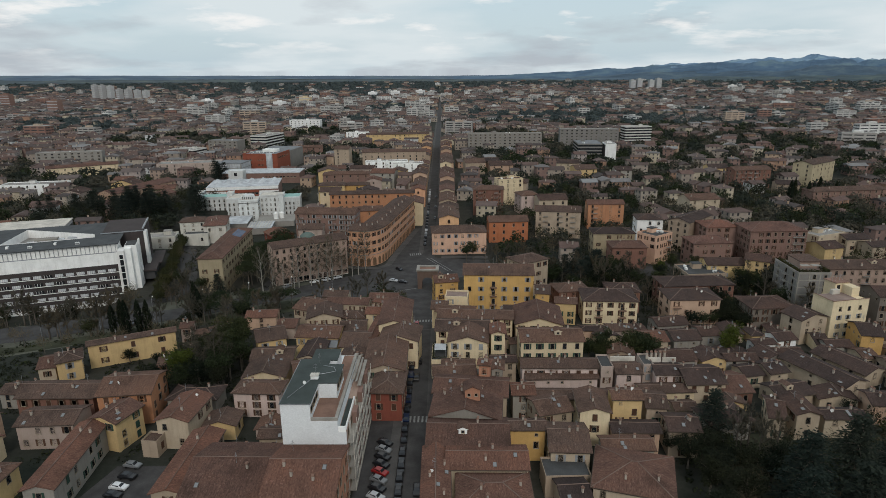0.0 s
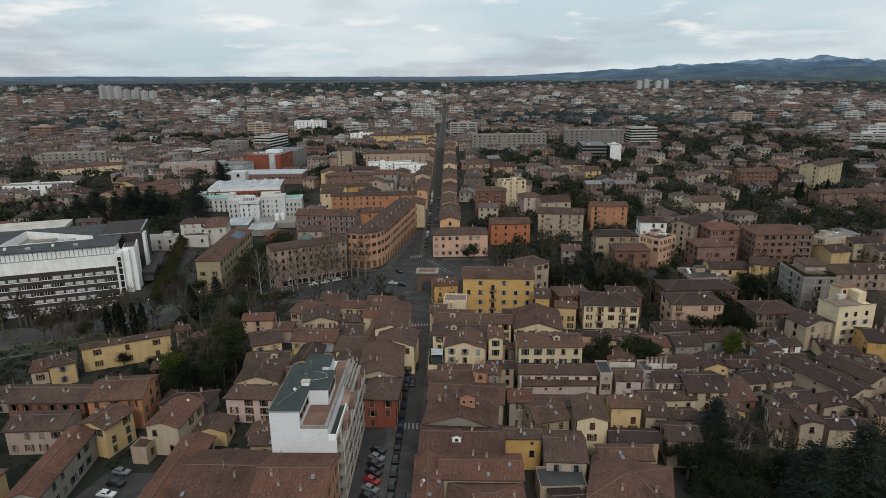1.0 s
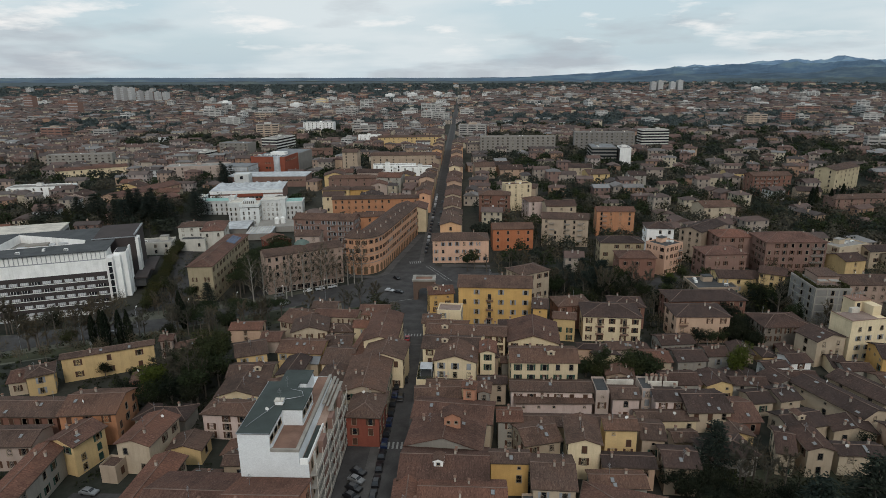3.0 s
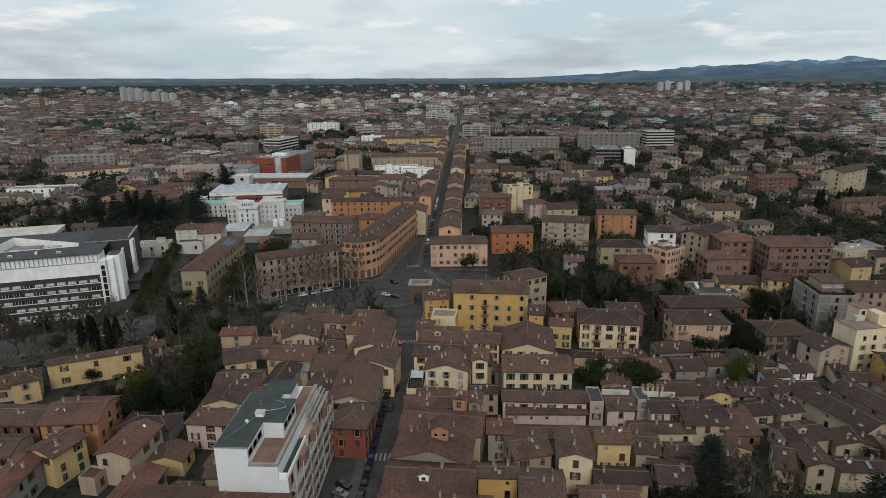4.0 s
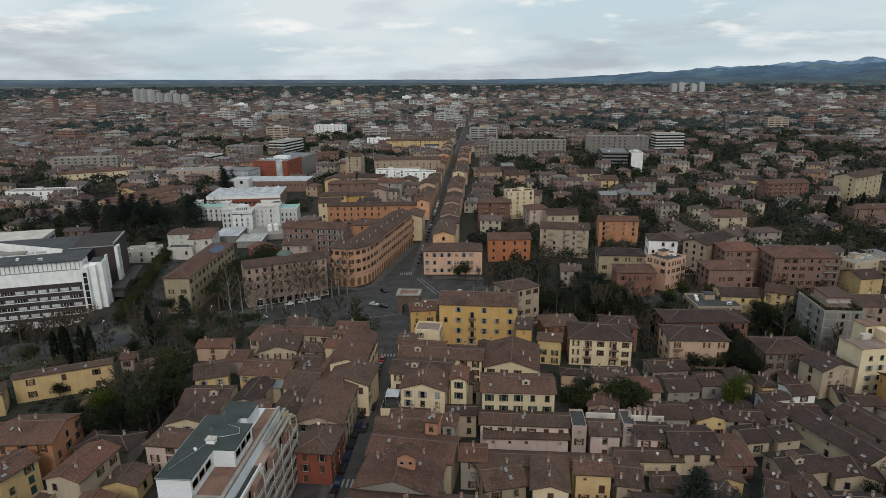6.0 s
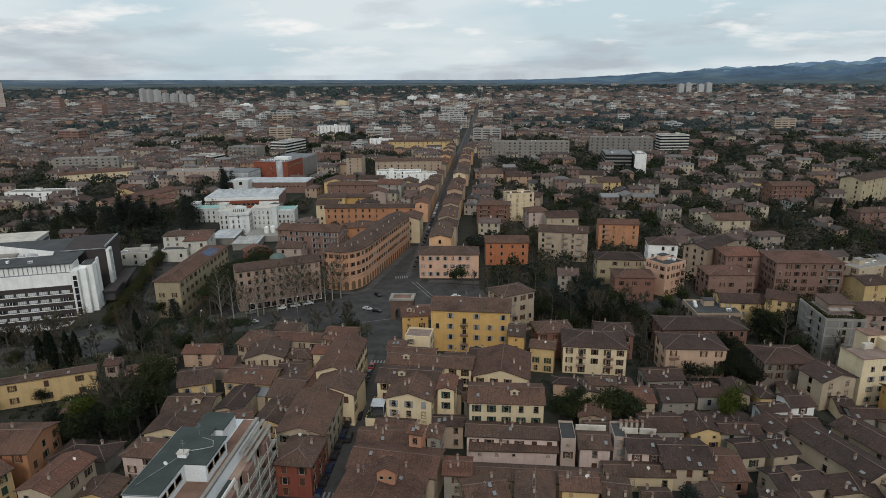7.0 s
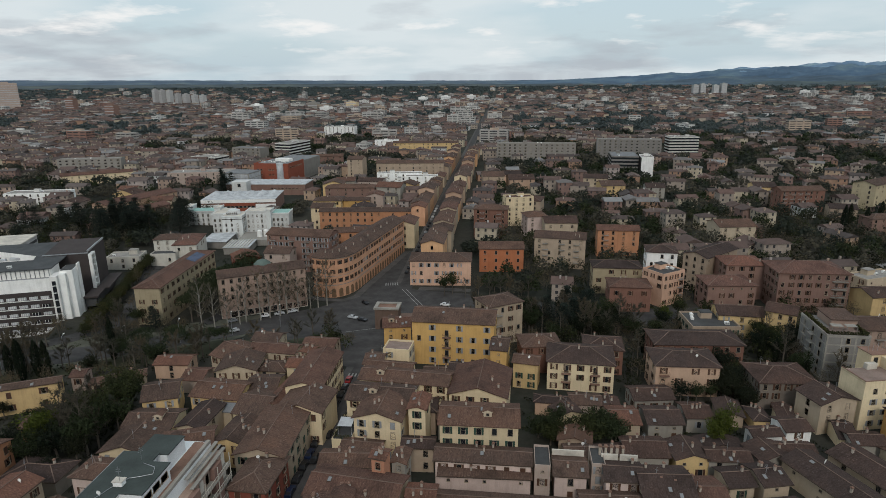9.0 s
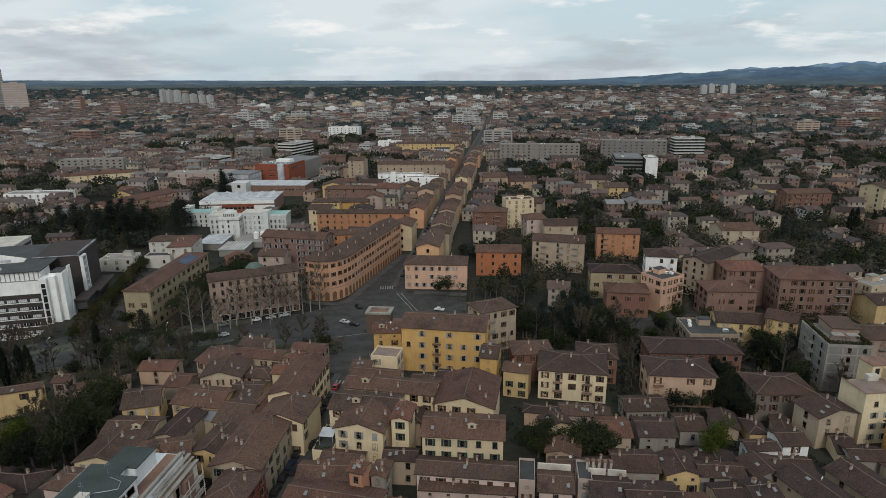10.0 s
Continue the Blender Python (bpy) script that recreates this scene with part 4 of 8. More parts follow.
house(-125.3, 176.3, 17.9, 5.8, 10.8, 4.4, "w", "beige", "red", 1, name="house", detail=2)
house(-90.5, 198.6, 10.6, 4.8, 6.3, 7.0, "w", "pinkgrey", "red", 2, name="house", detail=2)
house(-82.1, 203.6, 29.8, 16.4, 5.4, 3.5, "w", "beige", "brown", 1, name="house", detail=2)
house(-88.6, 176.0, 9.7, 4.1, 8.1, 4.4, "w", "orange", "brown", 1, name="house", detail=2)
house(-2.6, 113.7, 0.4, 6.5, 20.9, 7.9, "d", "beige", "red", 3, name="house", detail=2)
house(9.6, 109.4, -0.5, 16.2, 12.6, 7.0, "h", "beige", "red", 2, name="house", detail=2)
house(8.8, 119.4, -1.0, 18.6, 9.6, 8.2, "w", "beige", "red", 3, name="house", detail=2)
house(4.9, 129.4, -1.9, 19.9, 12.9, 8.4, "w", "beige", "red", 3, name="house", detail=2)
house(4.9, 139.5, -6.3, 18.3, 12.2, 9.2, "d", "grey", "red", 3, name="house", detail=2)
house(6.6, 151.1, -7.3, 20.7, 11.3, 8.8, "w", "beige", "red", 3, name="house", detail=2)
house(10.7, 156.9, -11.2, 3.7, 4.5, 12.9, "w", "salmon", "red", 3, name="house", detail=2)
house(14.6, 160.9, -5.7, 4.0, 6.3, 9.8, "d", "grey", "brown", 3, name="house", detail=2)
house(2.0, 161.1, 3.7, 12.9, 7.4, 8.4, "w", "grey", "brown", 2, name="house", detail=2)
house(19.3, 131.6, -0.6, 9.4, 5.5, 8.8, "w", "ochre", "brown", 3, name="house", detail=2)
house(28.4, 127.6, -3.1, 9.9, 12.8, 7.9, "w", "beige", "brown", 2, name="house", detail=2)
house(26.5, 119.5, 1.5, 11.2, 8.1, 5.3, "f", "tan", "zinc", 2, name="house", detail=2)
house(40.7, 115.5, -17.0, 17.3, 16.1, 7.0, "h", "beige", "red", 2, name="house", detail=2)
house(37.2, 140.8, -4.3, 8.4, 11.8, 9.7, "d", "cream", "brown", 3, name="house", detail=2)
house(46.5, 143.7, -0.7, 8.5, 6.7, 10.1, "w", "yellow", "brown", 4, name="house", detail=2)
house(54.4, 144.5, -5.8, 6.2, 9.4, 7.9, "w", "tan", "brown", 3, name="house", detail=2)
house(57.7, 134.2, -3.9, 8.3, 9.0, 7.5, "w", "tan", "umber", 3, name="house", detail=2)
house(26.7, 143.3, 15.1, 9.8, 10.1, 7.5, "w", "beige", "brown", 2, name="house", detail=2)
house(20.6, 150.6, -0.7, 6.8, 7.4, 7.9, "w", "grey", "red", 3, name="house", detail=2)
house(33.5, 163.8, 1.0, 21.7, 6.3, 5.3, "w", "pink", "brown", 2, name="house", detail=2, style="shutters", gap=3.6, colour=1)
house(33.1, 165.9, -0.8, 23.0, 7.2, 7.9, "w", "pink", "brown", 2, name="house", detail=2)
house(46.6, 165.6, -0.8, 4.6, 9.0, 8.4, "f", "pinkgrey", "zinc", 3, name="house", detail=2)
house(52.8, 164.3, -0.8, 8.1, 8.1, 7.0, "w", "pink", "brown", 2, name="house", detail=2)
house(59.3, 167.4, -0.9, 3.6, 8.1, 7.9, "f", "pinkgrey", "zinc", 3, name="house", detail=2)
house(64.4, 163.4, -0.8, 9.0, 8.1, 7.0, "w", "pink", "umber", 2, name="house", detail=2)
house(73.0, 161.4, 2.3, 11.9, 12.6, 6.2, "w", "beige", "umber", 2, name="house", detail=2)
house(31.8, 175.0, 0.2, 19.8, 11.4, 13.0, "w", "cream", "brown", 4, name="house", detail=2, style="shutters", gap=3.4, colour=1)
house(6.9, 178.5, -4.5, 13.1, 12.0, 11.4, "d", "cream", "brown", 4, name="house", detail=2)
house(16.2, 180.0, -3.0, 5.4, 8.4, 12.8, "d", "cream", "red", 4, name="house", detail=2)
house(-2.2, 176.8, -0.9, 6.0, 12.6, 6.2, "f", "cream", "zinc", 2, name="house", detail=2)
house(5.3, 186.4, -3.8, 18.1, 10.7, 11.4, "w", "cream", "brown", 4, name="house", detail=2)
house(10.0, 197.1, -5.4, 26.3, 9.0, 11.0, "w", "cream", "brown", 4, name="house", detail=2)
house(31.3, 196.5, -4.3, 16.6, 18.0, 10.6, "d", "cream", "red", 4, name="house", detail=2)
house(20.9, 235.5, -2.8, 28.4, 15.0, 14.4, "w", "ochre", "brown", 4, name="house", detail=2, gap=4.0, colour=2)
house(4.0, 219.6, -5.0, 9.6, 8.4, 9.8, "f", "cream", "clay", 3, name="house", detail=2)
house(-2.4, 214.0, -3.0, 6.6, 9.5, 7.8, "w", "cream", "brown", 2, name="house", detail=2)
house(3.4, 207.8, -6.0, 15.0, 7.0, 8.6, "w", "cream", "brown", 3, name="house", detail=2)
house(-0.6, 243.0, 10.0, 10.6, 10.5, 8.2, "w", "ochre", "red", 4, name="house", detail=2)
house(35.5, 256.0, 32.0, 15.0, 12.0, 12.8, "h", "beige", "brown", 4, name="house", detail=1, balc=(-0.25,))
house(36.5, 220.2, -6.8, 6.1, 11.0, 11.4, "w", "ochre", "brown", 4, name="house", detail=2)
house(44.7, 216.0, -10.0, 8.6, 7.2, 8.4, "w", "yellow", "brown", 3, name="house", detail=2)
house(61.2, 219.4, -4.3, 20.8, 15.0, 9.3, "h", "cream", "umber", 3, name="villa", detail=2, style="shutters", gap=3.5, colour=0)
house(49.0, 229.7, 9.5, 13.6, 11.0, 8.8, "h", "brick", "brown", 3, name="villa", detail=2, style="shutters")
house(69.9, 231.3, -4.0, 13.2, 11.9, 7.9, "h", "brick", "umber", 3, name="villa", detail=2)
house(99.9, 235.5, 2.9, 29.1, 13.1, 9.0, "h", "brick", "umber", 3, name="villa", detail=2)
house(91.7, 218.2, 0.5, 19.5, 13.4, 9.8, "h", "salmonpale", "umber", 3, name="villa", detail=2, style="shutters", gap=3.9, colour=0, balc=(-0.36,))
house(117.6, 212.6, 3.0, 17.0, 13.5, 8.5, "h", "ashbrown", "umber", 3, name="villa", detail=2, style="shutters", gap=2.6)
terrace_block()
house(165.0, 241.0, 0.6, 40.0, 13.0, 13.6, "w", "rose", "brown", 4, name="apartment_building", detail=2, style="plain", gap=3.0, balc=(-0.2, 0.1))
stepped_block()
house(124.6, 199.4, 18.0, 12.4, 9.6, 9.0, "d", "beige", "umber", 3, name="house", detail=2, style="plain", gap=5.0)
house(166.0, 206.0, -4.0, 30.0, 13.0, 14.6, "w", "ashbrown", "umber", 5, name="apartment_building", detail=2, gap=2.8, balc=(-0.3, -0.1))
house(173.3, 251.5, 0.9, 38.2, 11.7, 8.8, "w", "ashbrown", "umber", 3, name="house", detail=1)
house(136.6, 257.5, -28.0, 10.5, 11.0, 11.6, "w", "yellow", "umber", 4, name="house", detail=1, style="plain", gap=2.6)
house(124.0, 264.0, -4.0, 17.0, 12.0, 8.0, "w", "yellow", "umber", 3, name="house", detail=1)
house(112.2, 259.0, 3.7, 18.0, 16.0, 6.0, "f", "tan", "zinc", 2, name="house", detail=2)
house(159.5, 293.2, 0.3, 28.2, 18.0, 16.4, "h", "brickpink", "fresh", 5, name="apartment_building", detail=1, gap=3.2, colour=0, balc=(0.3, 0.4))
house(138.8, 305.9, 1.9, 17.7, 15.0, 15.0, "h", "brickpink", "fresh", 5, name="apartment_building", detail=1, gap=3.6, colour=0)
house(128.4, 291.7, 4.1, 20.2, 14.4, 10.6, "h", "brickpink", "fresh", 4, name="house", detail=1, gap=3.6, colour=0)
house(131.0, 321.0, 43.2, 27.0, 12.5, 15.0, "w", "tan", "umber", 5, name="apartment_building", detail=1, gap=3.0, colour=0)
house(110.0, 326.0, -6.0, 14.5, 13.0, 14.0, "h", "white", "umber", 4, name="apartment_building", detail=1, gap=3.2)
house(105.5, 300.5, 35.0, 14.0, 12.5, 12.0, "f", "blush", "zinc", 4, name="apartment_building", detail=1, gap=3.0, balc=(0.3,))
house(89.6, 293.4, -1.2, 17.8, 13.0, 8.0, "h", "brick", "red", 2, name="house", detail=1)
house(88.2, 316.5, -1.3, 22.5, 12.6, 9.0, "h", "straw", "umber", 3, name="house", detail=1)
house(66.3, 355.1, -8.5, 26.8, 14.0, 12.3, "w", "tan", "brown", 5, name="apartment_building", detail=1, balc=(-0.28, 0.05, 0.33))
house(98.2, 373.1, -2.2, 22.8, 11.7, 12.3, "w", "orange", "red", 5, name="apartment_building", detail=1, balc=(-0.3,))
house(6.8, 323.9, 2.7, 30.1, 15.0, 8.6, "h", "blush", "brown", 3, name="house", detail=1, style="shutters", gap=3.4, colour=2)
house(35.5, 346.5, 3.1, 23.3, 14.0, 8.6, "w", "russet", "brown", 3, name="house", detail=1)
house(28.8, 410.4, -2.6, 21.4, 12.6, 15.0, "h", "brick", "brown", 6, name="apartment_building", detail=1, balc=(-0.25, 0.25))
house(45.6, 439.4, 15.0, 19.5, 10.8, 16.7, "f", "cream", "brown", 6, name="apartment_building", detail=1)
house(55.3, 412.8, 14.0, 13.7, 14.4, 10.6, "h", "pink", "brown", 4, name="house", detail=1)
house(276.8, 419.6, 7.5, 59.0, 12.6, 10.6, "h", "brickpink", "brown", 4, name="house", detail=1)
house(301.2, 502.1, -53.8, 16.3, 40.0, 17.6, "d", "straw", "brown", 5, name="apartment_building", detail=1)
house(239.1, 483.7, 7.3, 31.2, 14.0, 15.0, "w", "brick", "brown", 5, name="apartment_building", detail=1, gap=3.4, balc=(-0.42, -0.25, -0.08, 0.08))
house(205.9, 301.3, 7.1, 13.9, 10.8, 8.8, "w", "beige", "umber", 3, name="house", detail=1)
house(213.1, 291.0, 5.4, 16.1, 10.8, 7.9, "w", "beige", "umber", 3, name="house", detail=1)
house(192.3, 303.4, 23.3, 20.8, 10.8, 10.6, "f", "beige", "pale", 4, name="house", detail=1)
house(139.3, 189.1, -12.0, 7.5, 12.6, 7.9, "w", "ochre", "umber", 3, name="house", detail=2)
house(91.3, 141.7, -0.7, 6.8, 9.8, 7.5, "d", "beige", "umber", 2, name="house", detail=2)
house(85.6, 143.1, -18.8, 4.7, 12.4, 6.2, "w", "beige", "umber", 2, name="house", detail=2)
house(79.6, 192.0, 4.2, 10.0, 10.0, 5.0, "w", "grey", "umber", 2, name="house", detail=2)
house(69.4, 191.0, 4.2, 8.2, 10.0, 5.0, "w", "beige", "red", 2, name="house", detail=2)
house(79.5, 205.0, 8.0, 12.2, 9.0, 4.5, "w", "grey", "umber", 1, name="house", detail=2)
house(89.5, 196.0, 4.0, 7.6, 9.0, 4.6, "w", "grey", "umber", 1, name="house", detail=2)
house(54.8, 194.3, 21.4, 8.2, 6.4, 4.0, "d", "cream", "umber", 1, name="house", detail=2)
house(72.2, 162.4, 1.9, 9.4, 10.4, 5.5, "w", "beige", "umber", 2, name="house", detail=2)
house(81.6, 160.8, 4.4, 9.2, 13.4, 4.0, "w", "brick", "red", 1, name="house", detail=2)
house(82.0, 176.0, 6.0, 9.0, 9.0, 5.2, "d", "yellow", "umber", 2, name="house", detail=2)
house(72.0, 177.0, 3.0, 11.0, 9.5, 4.8, "w", "grey", "umber", 1, name="house", detail=2)
house(111.5, 166.0, 24.0, 10.0, 22.0, 5.4, "d", "beige", "umber", 2, name="house", detail=2, style="plain", gap=6.0)
house(123.0, 172.0, 24.0, 10.0, 18.0, 5.0, "d", "beige", "umber", 2, name="house", detail=2, style="plain", gap=6.0)
house(104.1, 187.0, 8.5, 8.4, 5.4, 4.5, "w", "white", "umber", 1, name="house", detail=2)
house(112.2, 190.4, 9.1, 7.6, 8.0, 5.0, "w", "white", "umber", 2, name="house", detail=2)
house(90.2, 167.2, 10.2, 6.8, 8.0, 4.5, "w", "beige", "umber", 1, name="house", detail=2)
house(97.4, 168.2, 14.0, 7.2, 9.0, 5.0, "w", "beige", "umber", 2, name="house", detail=2)
house(101.5, 178.0, 16.0, 9.0, 8.0, 4.6, "d", "grey", "umber", 1, name="house", detail=2)
house(96.0, 156.0, 12.0, 12.0, 9.0, 4.4, "w", "beige", "umber", 1, name="house", detail=2)
house(-66.0, 281.5, 30.0, 36.5, 12.0, 14.2, "w", "rose", "brown", 5, name="apartment_building", detail=1, style="shops", gap=2.9)
house(-66.9, 340.5, -6.8, 35.0, 14.0, 15.4, "w", "brickpink", "brown", 6, name="apartment_building", detail=1, style="shutters", gap=2.8, colour=2, balc=(-0.4, -0.1, 0.15, 0.3, 0.42))
house(-49.8, 411.6, 4.0, 57.8, 9.9, 12.3, "w", "orange", "brown", 4, name="house", detail=1)
house(-46.6, 359.9, 12.3, 18.3, 10.8, 12.3, "w", "orange", "brown", 4, name="house", detail=1)
house(-90.5, 322.0, 35.0, 13.0, 14.0, 8.0, "d", "red", "red", 3, name="house", detail=1)
house(-72.5, 322.0, 2.0, 13.5, 12.0, 11.0, "w", "pinkgrey", "brown", 4, name="house", detail=1)
house(-134.5, 350.5, 14.0, 13.0, 24.0, 8.0, "h", "offwhite", "fresh", 2, name="house", detail=1)
house(-152.5, 362.0, 12.0, 16.0, 12.0, 6.0, "h", "offwhite", "brown", 2, name="house", detail=1)
house(-106.0, 286.0, 3.0, 11.6, 55.0, 12.7, "h", "straw", "red", 4, name="house", detail=1)
house(-141.0, 336.0, 10.0, 14.0, 8.0, 4.6, "f", "offwhite", "zinc", 1, name="house", detail=1)
house(-157.5, 328.0, 12.0, 17.5, 12.0, 5.4, "f", "offwhite", "pale", 2, name="house", detail=1)
house(-83.2, 444.9, 6.0, 19.7, 12.6, 12.3, "h", "yellow", "brown", 4, name="house", detail=1)
house(-66.3, 454.5, 8.0, 19.6, 10.8, 10.6, "h", "ochre", "brown", 3, name="house", detail=1)
house(-80.1, 495.2, 5.4, 38.1, 12.6, 12.3, "h", "brickpink", "brown", 4, name="house", detail=1)
house(-97.9, 591.2, -4.0, 15.2, 14.4, 21.1, "w", "tan", "brown", 7, name="apartment_building", detail=1)
house(-49.1, 593.6, 4.0, 61.7, 12.6, 17.6, "w", "tan", "brown", 6, name="apartment_building", detail=1)
house(-54.0, 564.6, 6.0, 39.6, 10.8, 12.3, "f", "white", "pale", 4, name="house", detail=1, balc=(-0.3, 0.0, 0.3))
house(-33.8, 556.2, 6.0, 28.6, 10.8, 11.4, "f", "white", "pale", 4, name="house", detail=1)
house(-60.8, 797.3, 4.0, 80.6, 12.6, 14.1, "w", "yellow", "brown", 4, name="house", detail=1)
house(-118.3, 842.2, 4.0, 31.5, 10.8, 12.3, "f", "white", "pale", 4, name="house", detail=1)
house(-227.9, 1023.4, 0.0, 50.4, 19.8, 15.8, "f", "white", "pale", 5, name="apartment_building", detail=1)
house(-236.0, 466.0, 70.0, 62.0, 16.0, 8.0, "w", "salmonpale", "fresh", 2, name="house", detail=1)
house(-324.0, 479.6, 9.3, 47.2, 16.2, 8.8, "f", "white", "pale", 3, name="house", detail=1)
house(-340.7, 574.7, 32.7, 59.7, 12.6, 8.8, "w", "cream", "red", 2, name="house", detail=1)
house(-380.8, 625.7, 12.8, 61.9, 12.6, 15.8, "f", "greyblock", "pale", 5, name="apartment_building", detail=1)
house(-212.0, 432.0, 70.0, 40.0, 13.0, 7.0, "w", "brickpink", "fresh", 2, name="house", detail=1)
house(-240.8, 579.5, 11.3, 57.1, 21.6, 10.6, "f", "pinkgrey", "pale", 3, name="house", detail=1)
house(-292.0, 700.0, -14.0, 34.0, 24.0, 9.0, "f", "striped", "pale", 3, name="office_building", detail=1, style="bands")
house(-262.0, 742.0, -14.0, 40.0, 18.0, 14.0, "f", "greyblock", "grey", 4, name="office_building", detail=1)
house(-222.0, 776.0, -14.0, 22.0, 46.0, 17.0, "f", "striped", "pale", 5, name="office_building", detail=1, style="bands")
house(-153.8, 688.0, 13.2, 34.8, 10.8, 11.4, "w", "brickpink", "brown", 3, name="house", detail=1)
house(70.2, 734.0, -0.7, 87.1, 12.6, 20.2, "f", "greyblock", "pale", 6, name="apartment_building", detail=1)
house(176.8, 768.7, -4.0, 72.2, 14.4, 21.1, "f", "darkslab", "pale", 6, name="apartment_building", detail=1)
house(238.3, 778.7, 4.0, 34.4, 18.0, 22.9, "f", "striped", "pale", 7, name="apartment_building", detail=1, style="bands")
house(169.6, 640.5, -4.3, 12.0, 21.0, 18.0, "f", "white", "pale", 5, name="apartment_building", detail=1, style="cube")
house(152.0, 662.0, -4.3, 26.0, 40.0, 17.0, "f", "darkslab", "grey", 5, name="office_building", detail=1, style="bands")

# ---------------------------------------------------------------- special buildings


def one_box(name, mat, b):
    s = Shape()
    s.box(*b)
    return s.mesh(name, mat)


def white_block():
    """Tall stepped apartment block with a blank white end wall and balconies over the street."""
    r = root("apartment_block", -36.0, 117.2, 0, 0, "tall white stepped apartment block with green-grey roof and balconies", "apartment building", "town houses")
    FOOT.append((-29, 132, 0, 8, 16, 16))
    boxed(r, "wall", M_ENDWALL, (0, 0, -0.3, 6.4, 21.5, 22.8), (6.404, -0.2, -0.3, 12.2, 31.5, 19.1), (12.204, -0.15, -0.3, 14.0, 0.1, 16.2), (6.404, 9.4, 19.1, 10.6, 18.6, 22.8), (2.4, 21.504, -0.3, 8.6, 28.0, 22.4))
    boxed(r, "facade", WALLS["rose"], (12.204, 0.104, -0.3, 14.0, 33.0, 16.2))
    boxed(r, "roof", M_MEMBRANE, (-0.15, 0.05, 22.804, 6.55, 9.3, 23.0), (-0.15, 9.3, 22.804, 10.9, 18.8, 23.004), (-0.15, 18.8, 22.804, 7.2, 21.6, 23.0), (2.2, 21.6, 22.404, 8.8, 28.2, 22.6))
    boxed(r, "eave_trim", M_METAL, (-0.22, -0.08, 22.9, 6.6, 0.05, 23.06), (-0.25, 0.05, 22.9, -0.15, 21.6, 23.06))
    boxed(r, "terrace", M_TERRACE, (6.55, 0.2, 19.104, 11.6, 9.3, 19.2), (10.75, 9.3, 19.104, 11.6, 31.2, 19.2), (8.9, 18.8, 19.104, 10.75, 31.2, 19.2))
    boxed(r, "parapet", M_COPING, (6.5, -0.3, 19.1, 12.3, 0.2, 19.75), (11.6, 0.2, 19.1, 12.3, 31.4, 19.75))
    # lower roof strip with glazed winter gardens and awnings over the top balconies
    boxed(r, "gutter_strip", M_MEMBRANE, (12.35, 0.2, 16.204, 13.6, 14.0, 16.3))
    boxed(r, "awning", M_COPING, (12.35, 20.0, 18.2, 13.1, 33.0, 18.4), (13.2, 20.0, 17.6, 13.7, 33.0, 17.8), (13.8, 19.0, 16.9, 14.6, 33.0, 17.1))
    boxed(r, "terrace_wall", WALLS["white"], (12.3, -0.2, 16.2, 13.9, 0.1, 17.6), (13.6, 0.104, 16.2, 13.9, 14.0, 16.9))
    lift = Shape()
    lift.box(0, 0, 0, 1.7, 1.3, 0.9)
    lift.box(-0.15, -0.15, 0.9, 1.85, 1.45, 1.02, 1)
    part("lift_house", lift.mesh("lift_house", WALLS["white"], M_STONE), r, pose(4.4, 11.0, 23.0))
    cable = Shape()
    line = [(1.0, 2.5), (2.2, 5.5), (3.4, 8.2), (4.4, 11.0), (5.9, 13.4), (8.0, 14.2), (9.6, 15.0), (8.8, 17.0), (6.0, 18.0)]
    for (x0, y0), (x1, y1) in zip(line, line[1:]):
        cable.tube((x0, y0, 23.08), (x1, y1, 23.08), 0.07, 0.07, 5)
    part("cable", cable.mesh("cable", M_METAL), r)
    # walls towards the terrace, each with a glazed strip
    for x0, y0, n in ((6.4, 1.6, 3), (10.6, 11.2, 3)):
        for k in range(n):
            part("window", WIN["wide"], r, pose(x0, y0 + 2.7 * k, 21.2, 0, 0, 90))
    # slabs, rails, posts and panels of the street front
    deep = 1.5
    slab_me = one_box("slab", M_COPING, (0, 0, -0.2, deep, 32.6, 0.0))
    rail = Shape()
    rail.box(deep - 0.08, 0, 0.92, deep, 32.6, 1.04)
    for k in range(41):
        rail.box(deep - 0.06, k * 0.8, 0.0, deep - 0.02, k * 0.8 + 0.05, 0.93)
    rail_me = rail.mesh("rail", M_STONE)
    post_me = one_box("post", M_STONE, (deep - 0.14, 0, 0, deep - 0.02, 0.16, 2.86))
    screen_me = one_box("screen", M_STONE, (0, 0, 0, 0.14, 1.5, 2.6))
    bay = Shape()
    bay.box(0, 0, 0, 1.1, 3.2, 2.8)
    bay_me = bay.mesh("bay", WALLS["brickpink"])
    for f in range(5):
        z = 1.2 + 3.05 * f
        b = part("balcony", slab_me, r, pose(14.0, 0.2, z))
        part("rail", rail_me, b)
        for k in range(7):
            part("post", post_me, b, pose(0, 0.1 + k * 5.35, 0))
        for k in range(7):
            part("window", WIN["door"], r, pose(14.0, 2.2 + 4.6 * k, z + 1.3, 0, 0, 90))
            if k % 2:
                part("bay", bay_me, r, pose(14.004, 3.4 + 4.6 * k, z + 0.02), "pinkish brick bay between balconies")
            else:
                part("screen", screen_me, r, pose(14.004, 3.6 + 4.6 * k, z + 0.02))
    part("antenna", ANTENNA, r, pose(5.6, 11.4, 24.3))
    part("antenna", ANTENNA, r, pose(5.0, 19.0, 23.2, 0, 0, 60))
    part("dish", DISH, r, pose(3.6, 8.4, 23.0))


